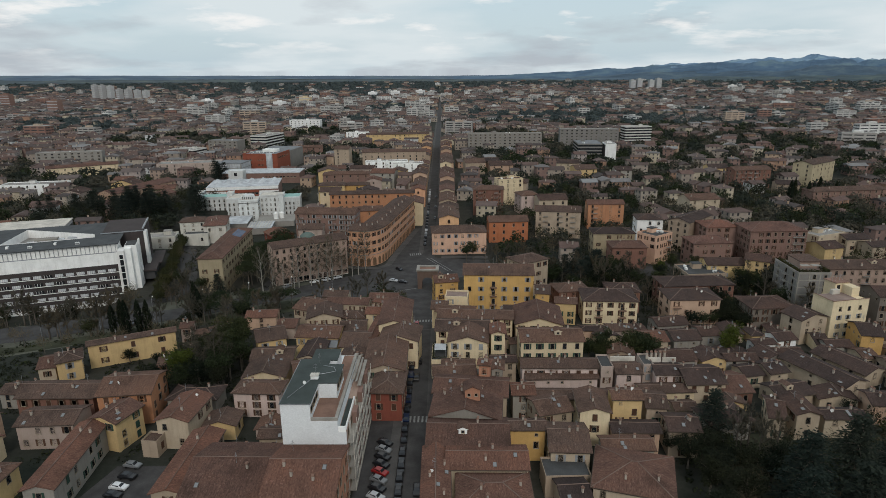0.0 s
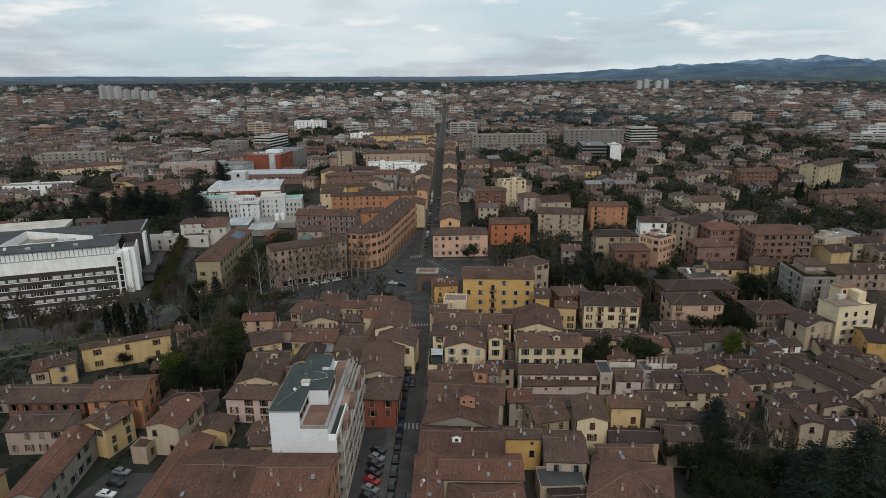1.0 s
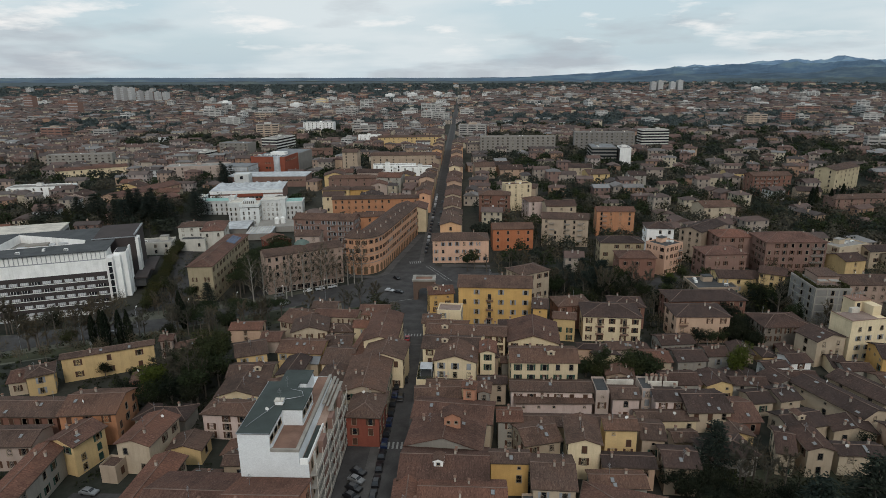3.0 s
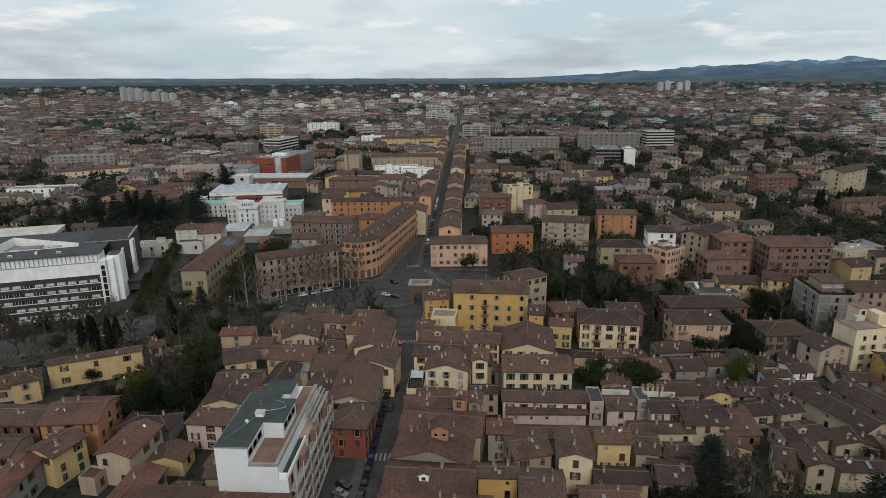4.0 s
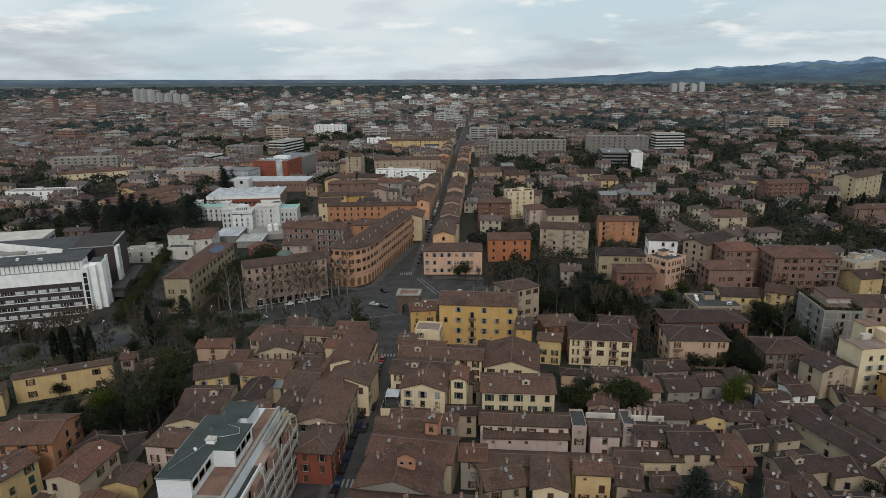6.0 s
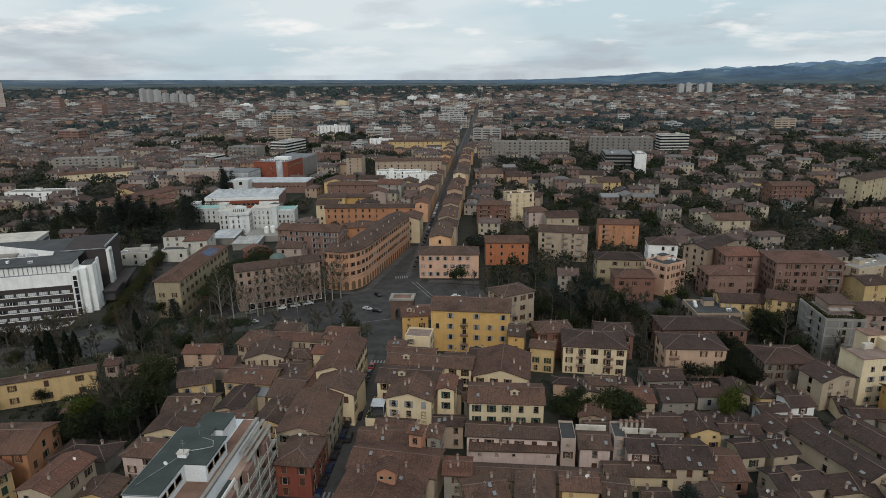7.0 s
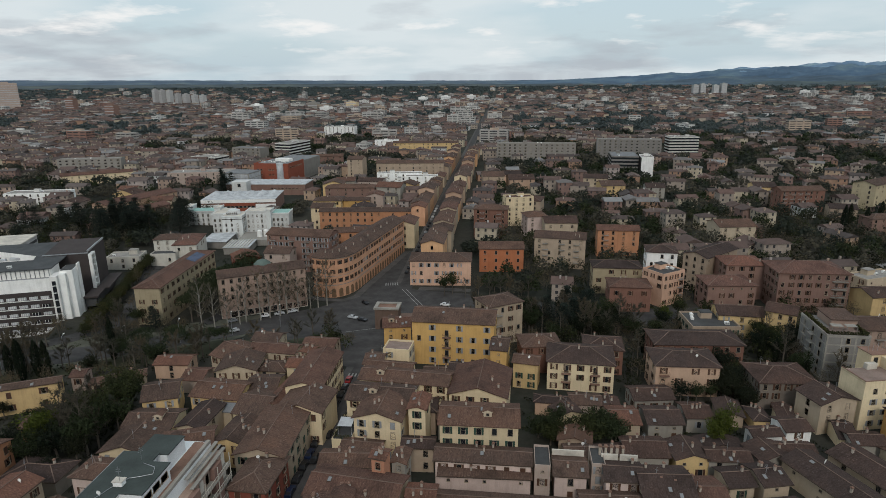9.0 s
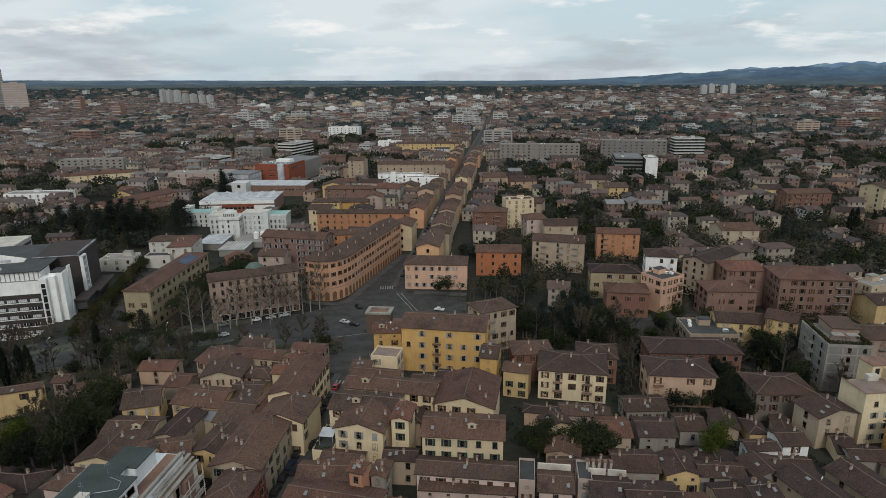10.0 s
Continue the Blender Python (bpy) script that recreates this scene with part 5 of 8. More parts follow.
def hospital():
    """Long white hospital wing with brown bands, ribbon windows, a fin-fronted top floor and a stair tower."""
    yaw = 19.3
    r = root("hospital_building", -144.3, 258.3, yaw, 0, "long white modern hospital wing with dark brown window bands", "hospital")
    FOOT.append((-185, 268, yaw, 54, 30, 20))
    L, h, top = 104.0, 16.1, 19.6
    boxed(r, "wall", WALLS["white"], (-L, 0, -8.5, 0, 12, h))
    boxed(r, "rear_block", WALLS["greyblock"], (-L, 12, -8.5, -9, 46, top - 3.3))
    # roof with a sunken court: outer corners, then the court's corners
    s = Shape()
    outer = [(-L, 1.0), (0.4, 1.0), (0.4, 46.4), (-L, 46.4)]
    inner = [(-48, 15), (-11, 16), (-12, 21.5), (-44, 42)]
    hi, lo = top + 0.35, top - 3.3
    s.solid([(*p, hi) for p in outer] + [(*p, hi) for p in inner] + [(*p, top) for p in outer] + [(*p, lo) for p in inner],
            [(i, (i + 1) % 4, 4 + (i + 1) % 4, 4 + i) for i in range(4)] + [(i, 8 + i, 8 + (i + 1) % 4, (i + 1) % 4) for i in range(4)])
    part("roof", s.mesh("roof", M_FELT), r, None, "dark grey flat roof round a sunken court")
    s = Shape()
    s.solid([(*p, hi + 0.25) for p in inner] + [(*p, lo) for p in inner], [(i, (i + 1) % 4, 4 + (i + 1) % 4, 4 + i) for i in range(4)])
    part("court_wall", s.mesh("court_wall", WALLS["white"]), r, None, "white walls of the sunken roof court")
    s = Shape()
    s.solid([(*p, lo + 0.05) for p in inner], [(0, 1, 2, 3)])
    part("court_floor", s.mesh("court_floor", TILES["pale"]), r)
    s = Shape()
    s.box(-L, 12.0, top - 3.2, -9, 12.2, top - 0.01)
    s.box(-9.2, 12.2, top - 3.2, -9, 46, top - 0.01)
    s.box(-L, 45.8, top - 3.2, -9.2, 46, top - 0.01)
    part("upper_wall", s.mesh("upper_wall", WALLS["greyblock"]), r)
    boxed(r, "gutter", M_METAL, (-L, 0.2, h + 0.004, 0, 1.0, h + 0.2))
    boxed(r, "clerestory", M_WHITE, (-L, 1.75, h + 0.01, -0.3, 11.9, top))
    fin = Shape()
    fin.box(-0.07, -0.1, 0, 0.07, 0.3, top - h - 0.05)
    fin_me = fin.mesh("fin", M_METAL)
    for k in range(60):
        part("fin", fin_me, r, pose(-0.8 - k * 1.7, 1.45, h + 0.02))
    band = Shape()
    band.box(-L, -0.12, 0, -0.6, 0.0, 1.75)
    band_me = band.mesh("band", M_BROWNBAND)
    led = Shape()
    led.box(-L, -0.4, 0, -0.6, 0.0, 0.26)
    led_me = led.mesh("ledge", M_WHITE)
    wins = []
    for glass_mat, bars in ((M_BLIND, 4), (M_GLASS, 3)):
        win = Shape()
        n = bars * 2
        prof = [(-1.5, 0.0)] + [q for k in range(bars) for q in ((-1.5 + 3.0 * k / bars, -0.2), (-1.38 + 3.0 * k / bars, -0.2), (-1.38 + 3.0 * k / bars, -0.1), (-1.5 + 3.0 * (k + 1) / bars, -0.1))] + [(1.5, 0.0)]
        vs = [(x, y, -0.62) for x, y in prof] + [(x, y, 0.62) for x, y in prof]
        k = len(prof)
        win.solid(vs, [(i, i + 1, k + i + 1, k + i) for i in range(k - 1)] + [tuple(range(k)), tuple(range(2 * k - 1, k - 1, -1))])
        me = win.mesh("window", glass_mat, M_WHITE)
        for p in me.polygons:
            if len(p.vertices) == 4 and abs(p.center.y + 0.2) < 0.06:
                p.material_index = 1
        wins.append(me)
    for f in range(5):
        z = h - 8.1 - f * 3.4
        part("band", band_me, r, pose(0, 0, z + 1.05), "dark brown cladding band")
        part("window_strip", band_me, r, pose(0, 0.03, z - 0.7))
        part("ledge", led_me, r, pose(0, 0, z - 0.85))
        for k in range(24):
            part("window", random.choice((wins[0], wins[0], wins[1])), r, pose(-3.2 - k * 4.1, -0.12, z + 0.25))
    boxed(r, "stair_tower", WALLS["white"], (0, -1.5, -8.5, 2.6, 5.0, h + 0.9), (2.6, 2.2, -8.5, 7.4, 10.6, h + 2.1), (2.6, 0.2, -8.5, 5.2, 2.2, h + 1.2))
    boxed(r, "tower_roof", TILES["zinc"], (2.9, 2.5, h + 2.1, 7.1, 10.3, h + 2.3))
    boxed(r, "tower_fin", WALLS["white"], (7.4, 7.4, -4, 7.9, 10.6, h + 3.2))
    tall = part("stair_window", one_box("stair_window", M_GLASS, (0, 0, -6, 1.4, 0.12, h - 2)), r, pose(0.7, -1.62, 1.0))
    bar_me = one_box("transom", M_WHITE, (-0.1, -0.08, 0, 1.5, 0.2, 0.3))
    for k in range(6):
        part("transom", bar_me, tall, pose(0, 0, k * 3.0 - 3))
    # the brown wing behind the tower, with a white escape stair at its corner
    s = Shape()
    s.extrude([(20.0, -0.3), (20.0, top + 0.6), (44.0, top + 1.8), (44.0, -0.3)], "x", -9.0, 8.6)
    part("wing", s.mesh("wing", M_BROWNBAND), r, None, "dark brown metal-clad wing")
    boxed(r, "wing_coping", M_METAL, (-9.2, 19.8, top + 0.61, 8.8, 20.4, top + 0.95), (8.2, 20.4, top + 1.3, 8.8, 44, top + 1.95))
    for x0, y0 in ((8.6, 20.0), (8.6, 24.6)):
        boxed(r, "stair_post", M_WHITE, (x0, y0, 0, x0 + 1.3, y0 + 0.7, top - 0.4))
    boxed(r, "stair_head", M_WHITE, (8.6, 20.0, top - 0.4, 9.9, 25.3, top + 0.2))
    for k in range(6):
        boxed(r, "stair_landing", M_WHITE, (8.7, 20.7, 2.4 + k * 2.9, 9.7, 24.6, 2.65 + k * 2.9))
    boxed(r, "canopy", M_BROWNBAND, (7.9, 8.0, 3.6, 13.5, 20.0, 4.3), (9.9, 20.0, 3.6, 15.0, 42.0, 4.3))
    boxed(r, "podium", TILES["zinc"], (7.9, 9.0, -0.3, 12.5, 40.0, 3.55))
    # open court on the roof with white walls, and plant
    boxed(r, "plant_room", WALLS["grey"], (-37, 24, top - 3.2, -28, 28, top - 0.6))
    for k in range(8):
        part("air_unit", AIRCON, r, Matrix.Translation((-45 + 3.1 * k, 18.5 + (k % 3) * 1.7, top - 3.2)) @ Matrix.Diagonal((1.5, 2.2, 1.5, 1)))
    for k in range(4):
        boxed(r, "air_plant", M_BLIND, (-40 + 5.2 * k, 22.5 + 1.4 * k, top - 3.2, -36 + 5.2 * k, 24.6 + 1.4 * k, top - 1.2))
    duct = Shape()
    for k in range(6):
        duct.tube((-42 + 4.6 * k, 19.5 + 0.3 * k, top - 2.4), (-38.2 + 4.6 * k, 19.8 + 0.3 * k, top - 2.4), 0.9, 0.9, 10)
    part("duct", duct.mesh("duct", M_METAL), r)
    for k in range(9):
        part("air_unit", AIRCON, r, pose(-88 + 9 * k, 5.5 + (k % 2) * 2.5, top + 0.36, 0, 0, 90 * (k % 2)))
    for f in range(4):
        boxed(r, "annex_window", M_HAZEPANE, (-79, 61.9, 2.2 + 3.4 * f, -35, 61.996, 3.6 + 3.4 * f))
        boxed(r, "annex_window", M_HAZEPANE, (-33.996, 63, 2.2 + 3.4 * f, -33.9, 83, 3.6 + 3.4 * f))
    # pale block on the far side
    boxed(r, "annex", WALLS["towergrey"], (-80, 62, -0.3, -34, 84, h - 0.5))
    boxed(r, "annex_roof", M_STONE, (-80.4, 61.6, h - 0.5, -33.6, 84.4, h))


def curved_palace():
    """Orange palazzo that bends from the square into the street."""
    base = -3.5
    r = root("curved_palazzo", 0, 0, 0, 0, "long curving orange palazzo with arched ground floor and brown roof", "apartment building", "town houses")
    P0, P1, P2 = Vector((-49, 299)), Vector((-33.5, 290.5)), Vector((-30.2, 313))
    line = [(1 - t) ** 2 * P0 + 2 * t * (1 - t) * P1 + t * t * P2 for t in np.linspace(0, 1, 11).tolist()]
    line += [Vector((-30.2 + 10.7 * t, 313 + 61 * t)) for t in np.linspace(0.07, 1, 14).tolist()]
    h, deep = 15.2, 13.0
    nor = []
    for i in range(len(line)):
        d = (line[min(i + 1, len(line) - 1)] - line[max(i - 1, 0)]).normalized()
        nor.append(Vector((d.y, -d.x)))
    inner = [p - n * min(deep, 12) for p, n in zip(line, nor)]
    C = Vector((-44, 310))
    inner = [q if i > 8 else C + (q - C) * 0.5 for i, q in enumerate(inner)]
    k = len(line)
    s = Shape()
    vs = [(*p, base - 0.6) for p in line] + [(*p, h) for p in line] + [(*p, base - 0.6) for p in inner] + [(*p, h) for p in inner]
    fs = []
    for i in range(k - 1):
        fs += [(i, i + 1, k + i + 1, k + i), (2 * k + i + 1, 2 * k + i, 3 * k + i, 3 * k + i + 1)]
    fs += [(0, k, 3 * k, 2 * k), (k - 1, 3 * k - 1, 4 * k - 1, 2 * k - 1)]
    s.solid(vs, fs)
    part("wall", s.mesh("wall", WALLS["palazzo"]), r, None, "warm orange plaster")
    for i in range(0, k - 1, 4):
        FOOT.append((line[i].x - 6, line[i].y + 2, 0, 8, 8, 16))
    s = Shape()
    out = [p + n * 0.8 for p, n in zip(line, nor)]
    mid = [(p + q) / 2 for p, q in zip(line, inner)]
    inn = [q - (p - q).normalized() * 0.8 for p, q in zip(line, inner)]
    vs = [(*p, h) for p in out] + [(*p, h + 2.5) for p in mid] + [(*p, h) for p in inn] + [(*p, h - 0.25) for p in out]
    fs = []
    for i in range(k - 1):
        fs += [(i, i + 1, k + i + 1, k + i), (k + i, k + i + 1, 2 * k + i + 1, 2 * k + i), (3 * k + i, 3 * k + i + 1, i + 1, i)]
    fs += [(0, k, 2 * k), (k - 1, 3 * k - 1, 2 * k - 1)]
    s.solid(vs, fs)
    part("roof", s.mesh("roof", TILES["brown"]), r)
    s = Shape()
    for z, pr, t in ((h - 0.55, 0.55, 0.3), (base + 5.6, 0.2, 0.25), (base + 9.9, 0.12, 0.18)):
        o2 = [p + n * pr for p, n in zip(line, nor)]
        vs = [(*p, z) for p in line] + [(*p, z) for p in o2] + [(*p, z + t) for p in o2] + [(*p, z + t) for p in line]
        s.solid(vs, [q for i in range(k - 1) for q in ((i, i + 1, k + i + 1, k + i), (k + i, k + i + 1, 2 * k + i + 1, 2 * k + i), (2 * k + i, 2 * k + i + 1, 3 * k + i + 1, 3 * k + i))])
    part("cornice", s.mesh("cornice", M_COPING), r)
    # windows along the whole front
    arch = Shape()
    pts = [(-0.8, 0), (0.8, 0), (0.8, 2.2)] + [(0.8 * math.cos(a), 2.2 + 0.8 * math.sin(a)) for a in np.linspace(0.3, math.pi - 0.3, 6)] + [(-0.8, 2.2)]
    arch.extrude([(x, z) for x, z in pts], "y", -0.05, 0.2, 0)
    arch_me = arch.mesh("arch", M_DARKFRAME)
    run = 0.0
    for i in range(k - 1):
        a, b = line[i], line[i + 1]
        ln = (b - a).length
        while run < ln:
            p = a + (b - a) * (run / ln)
            turn = math.degrees(math.atan2((b - a).y, (b - a).x))
            part("arch", arch_me, r, pose(p.x, p.y, base + 0.1, 0, 0, turn) @ Matrix.Diagonal((1.25, 1, 1.35, 1)))
            for f in range(3):
                part("window", FARWIN[0] if (f + int(p.x * 7)) % 5 else FARWIN[2], r, pose(p.x, p.y, base + 7.9 + 4.15 * f, 0, 0, turn))
            run += 3.4
        run -= ln
    for i in range(2, k - 1, 2):
        m = (out[i] * 0.4 + mid[i] * 0.6)
        part("chimney", CHIMNEY, r, pose(m.x, m.y, h + 1.6, 0, 0, 30))


def city_gate():
    """Brick city gate with a pale coping ring on top and an arched passage."""
    r = root("city_gate", -8.4, 262.0, 0, ground_z(-8.4, 264), "old brick city gate with pale stone coping and arched passage", "gate")
    FOOT.append((-8, 265, 0, 6, 4, 16))
    s = Shape()
    arc = [(2.6 * math.cos(a), 3.0 + 2.6 * math.sin(a)) for a in np.linspace(0, math.pi, 11)]
    s.extrude([(-4.6, -0.3), (-4.6, 8.6), (4.6, 8.6), (4.6, -0.3), (2.6, -0.3)] + arc + [(-2.6, -0.3)], "y", 0, 6.5)
    part("wall", s.mesh("wall", WALLS["gatebrick"]), r)
    s = Shape()
    for q in ((-5.0, -0.4, 5.0, 0.8), (-5.0, 5.7, 5.0, 6.9), (-5.0, 0.8, -3.6, 5.7), (3.6, 0.8, 5.0, 5.7)):
        s.box(q[0], q[1], 8.604, q[2], q[3], 9.3)
    part("coping", s.mesh("coping", M_COPING), r)
    s = Shape()
    s.box(-3.6, 0.8, 8.604, 3.6, 5.7, 8.8)
    part("roof", s.mesh("roof", M_CAP), r)
    s = Shape()
    s.box(4.8, 0.5, -0.3, 12, 6, 5.0)
    part("guardhouse", s.mesh("guardhouse", WALLS["gatebrick"]), r)


def white_clinic():
    """White clinic: a square tower before two wings, copper roofs, behind it a hall with a scalloped white roof."""
    foot = ground_z(-134, 395)
    r = root("clinic_building", -134.5, 391.0, 8, foot, "white stuccoed clinic wings round a square tower, copper roofs", "hospital")
    FOOT.append((-138, 410, 8, 38, 24, 12))
    FOOT.append((-117, 376, 8, 24, 20, 3))
    # x0, y0, x1, y1, height, roof
    wings = ((-0.1, 0, 12, 14, 13.6, M_STONE), (-10, 12, -0.1, 30, 12.6, M_STONE), (-31, 30, -10, 42, 10.6, M_COPPER), (-35, 28, -31, 46, 12.8, M_STONE), (-11.5, 22, -8, 31, 14.6, M_STONE),
             (12, 8, 27, 20, 14.6, M_STONE), (27, 11, 38, 24, 12.6, M_COPPER), (24.5, 7.5, 27.6, 12, 15.4, M_STONE))
    for x0, y0, x1, y1, h, top in wings:
        boxed(r, "wall", WALLS["clinic"], (x0, y0, -0.9, x1, y1, h))
        boxed(r, "roof", top, (x0 + 0.5, y0 + 0.5, h + 0.004, x1 - 0.5, y1 - 0.5, h + 0.22))
        boxed(r, "cornice", WALLS["clinic"], (x0 - 0.25, y0 - 0.25, h - 0.5, x1 + 0.25, y0 + 0.3, h + 0.35), (x1 - 0.3, y0 + 0.3, h - 0.5, x1 + 0.25, y1 + 0.25, h + 0.35), (x0 - 0.25, y0 + 0.3, h - 0.5, x0 + 0.3, y1 + 0.25, h + 0.35))
    boxed(r, "band", M_BROWNBAND, (-0.2, -0.1, 11.6, 12.1, 0.0, 12.0), (12.0, 0.1, 11.6, 12.1, 14, 12.0))
    drum = Shape()
    drum.tube((5.5, 7, 13.8), (5.5, 7, 16.2), 4.2, 3.6, 16)
    part("drum", drum.mesh("drum", WALLS["clinic"]), r)
    for k in range(6):
        boxed(r, "drum_rib", M_BROWNBAND, (2.2 + 1.2 * k, 2.6, 13.9, 2.6 + 1.2 * k, 3.1, 15.4))
    for x in (2.2, 5.6, 9.0):
        for f in range(4 if x == 5.6 else 3):
            part("window", WIN["tall"], r, pose(x, 0, 2.0 + 3.1 * f) @ Matrix.Diagonal((0.75, 1, 0.95, 1)))
    for k in range(5):
        for f in range(4):
            part("window", WIN["tall"], r, pose(13.6 + 2.8 * k, 8, 2.0 + 3.3 * f) @ Matrix.Diagonal((0.75, 1, 0.95, 1)))
            if k < 4:
                part("window", WIN["tall"], r, pose(12, 1.8 + 3.2 * k, 2.0 + 2.9 * f, 0, 0, 90) @ Matrix.Diagonal((0.75, 1, 0.95, 1)))
    for k in range(4):
        for f in range(3):
            part("window", WIN["tall"], r, pose(28.6 + 2.6 * k, 11, 2.0 + 3.3 * f) @ Matrix.Diagonal((0.75, 1, 0.95, 1)))
    for k in range(6):
        for f in range(3):
            part("window", WIN["tall"], r, pose(-28.5 + 3.3 * k, 30, 2.0 + 3.0 * f) @ Matrix.Diagonal((0.75, 1, 0.95, 1)))
    for k in range(3):
        for f in range(3):
            part("window", WIN["tall"], r, pose(-8.4 + 3.0 * k, 12, 2.0 + 3.3 * f) @ Matrix.Diagonal((0.75, 1, 0.95, 1)))
    # low flat roofs before the tower, with tanks and a pergola
    boxed(r, "podium", WALLS["greyblock"], (-6, -22, -0.9, 8, -1, 3.4), (12.5, -16, -0.9, 36, 4, 2.6), (10, -34, -0.9, 24, -17, 3.0))
    boxed(r, "podium_roof", M_BLIND, (-6.4, -22.4, 3.404, 8.4, -0.9, 3.7), (9.6, -34.4, 3.004, 24.4, -16.8, 3.3))
    for k in range(8):
        boxed(r, "pergola_beam", M_STONE, (10.2 + 1.75 * k, -34, 3.304, 10.6 + 1.75 * k, -17, 3.7))
    for x, y in ((24, -8), (27.5, -6.5)):
        tank = Shape()
        tank.tube((x, y, 2.6), (x, y, 6.2), 1.5, 1.5, 14)
        tank.tube((x, y, 6.2), (x, y, 6.8), 1.5, 0.5, 14)
        part("tank", tank.mesh("tank", M_WHITE), r)

    # the hall with its scalloped roof
    q = root("clinic_hall", -178.6, 452.0, 9.6, ground_z(-150, 455), "low clinic hall with scalloped white roof and red window band", "hospital")
    FOOT.append((-156, 474, 9.6, 28, 20, 10))
    boxed(q, "wall", WALLS["brickpink"], (0, 0.4, -0.9, 52, 34, 9.0))
    boxed(q, "band", M_WHITE, (-0.3, 0, 7.2, 52.3, 0.396, 9.4), (-0.3, 0, -0.6, 14, 0.396, 6.0), (38, 0, -0.6, 52.3, 0.396, 6.0))
    boxed(q, "band", WALLS["redlab"], (14.004, 0, 5.0, 37.996, 0.396, 6.9), (14.004, 0, -0.6, 37.996, 0.396, 3.2))
    for k in range(8):
        part("window", WIN["wide"], q, pose(15.8 + 2.9 * k, 0.36, 4.1))
    boxed(q, "roof", M_BLIND, (-0.4, 0.4, 9.404, 52.4, 34.4, 9.7))
    cone = Shape()
    ring = [(4.2 * math.cos(a), 10.0 * math.sin(a), 0.0) for a in np.linspace(0, 2 * math.pi, 17)[:-1]]
    cone.solid(ring + [(0, 0, 3.0)], [(i, (i + 1) % 16, 16) for i in range(16)])
    cone_me = cone.mesh("roof_light", M_BLIND)
    for k in range(6):
        part("roof_light", cone_me, q, pose(4.6 + 8.6 * k, 22.0, 9.704))
    # brick wing behind, with a white stair house
    p = root("clinic_rear_wing", -191, 520, 2, ground_z(-160, 520), "long brick clinic wing with pale flat roof and white stair house", "hospital")
    FOOT.append((-158, 532, 2, 34, 13, 10))
    boxed(p, "wall", WALLS["brickpink"], (0, 0, -0.9, 66, 24, 8.6))
    boxed(p, "roof", M_BLIND, (-0.3, -0.3, 8.604, 66.3, 24.3, 9.2))
    boxed(p, "stair_house", WALLS["clinic"], (9, -10, -0.9, 21, -0.3, 12.4))
    part("window", WIN["shop"], p, pose(15, -10, 9.6))
    for k in range(9):
        part("window", WIN["wide"], p, pose(38 + 3.0 * k, 0, 5.4))


def brick_lab():
    """Red cubic laboratory with a round stair shaft, and a grey glazed wing."""
    z0 = ground_z(-175, 580)
    r = root("laboratory_building", -189.5, 576, -6, z0, "red brick laboratory cube with round stair shaft, flat roof", "office building")
    FOOT.append((-172, 604, -6, 22, 36, 18))
    h = 17.8
    boxed(r, "wall", WALLS["redlab"], (0, 0, -0.9, 33, 34, h))
    boxed(r, "wing", WALLS["greyblock"], (2, 34.004, -0.9, 33.4, 72, h - 0.6))
    boxed(r, "roof", TILES["grey"], (0.6, 0.6, h + 0.004, 32.4, 33.4, h + 0.15), (2.4, 34.4, h - 0.596, 33, 71.6, h - 0.4))
    boxed(r, "parapet", WALLS["redlab"], (-0.1, -0.1, h, 33.1, 0.6, h + 0.7), (32.4, 0.6, h, 33.1, 34, h + 0.7), (-0.1, 0.6, h, 0.6, 34, h + 0.7))
    boxed(r, "plant_room", M_WHITE, (12, 18, h + 0.15, 26, 26, h + 2.6))
    for k in range(5):
        part("air_unit", AIRCON, r, Matrix.Translation((5 + 5.0 * k, 9 + (k % 2) * 3, h + 0.15)) @ Matrix.Diagonal((1.8, 1.8, 1.5, 1)))
    shaft = Shape()
    shaft.tube((25.5, -0.2, -0.9), (25.5, -0.2, h + 1.0), 3.0, 3.0, 18)
    part("stair_shaft", shaft.mesh("stair_shaft", M_BLIND), r, None, "round grey stair shaft")
    for f in range(3):
        for k in range(4):
            part("window", WIN["wide"], r, pose(4.0 + 3.1 * k + (5.0 if k > 1 else 0.0), 0, 3.6 + 4.6 * f))
    for k in range(6):
        part("window", WIN["wide"], r, pose(33, 5 + 4.6 * k, 14.6, 0, 0, 90))
    q = root("glass_wing", -206, 548, -6, z0, "blue-grey glazed laboratory wing with flat roof", "office building")
    FOOT.append((-194, 560, -6, 13, 12, 14))
    boxed(q, "wall", WALLS["greyblock"], (0, 0, -0.9, 24, 22, 13.4))
    boxed(q, "roof", TILES["grey"], (-0.2, -0.2, 13.404, 24.2, 22.2, 13.8))
    pane_me = one_box("pane", M_BLIND, (0, -0.14, 0, 2.2, 0.0, 3.4))
    for f in range(3):
        for k in range(9):
            part("pane", pane_me, q, pose(1.2 + 2.45 * k, -0.01, 1.6 + 3.9 * f))
            if k < 8:
                part("pane", pane_me, q, pose(24.01, 1.2 + 2.45 * k, 1.6 + 3.9 * f, 0, 0, 90))


white_block()
hospital()
curved_palace()
city_gate()
white_clinic()
brick_lab()


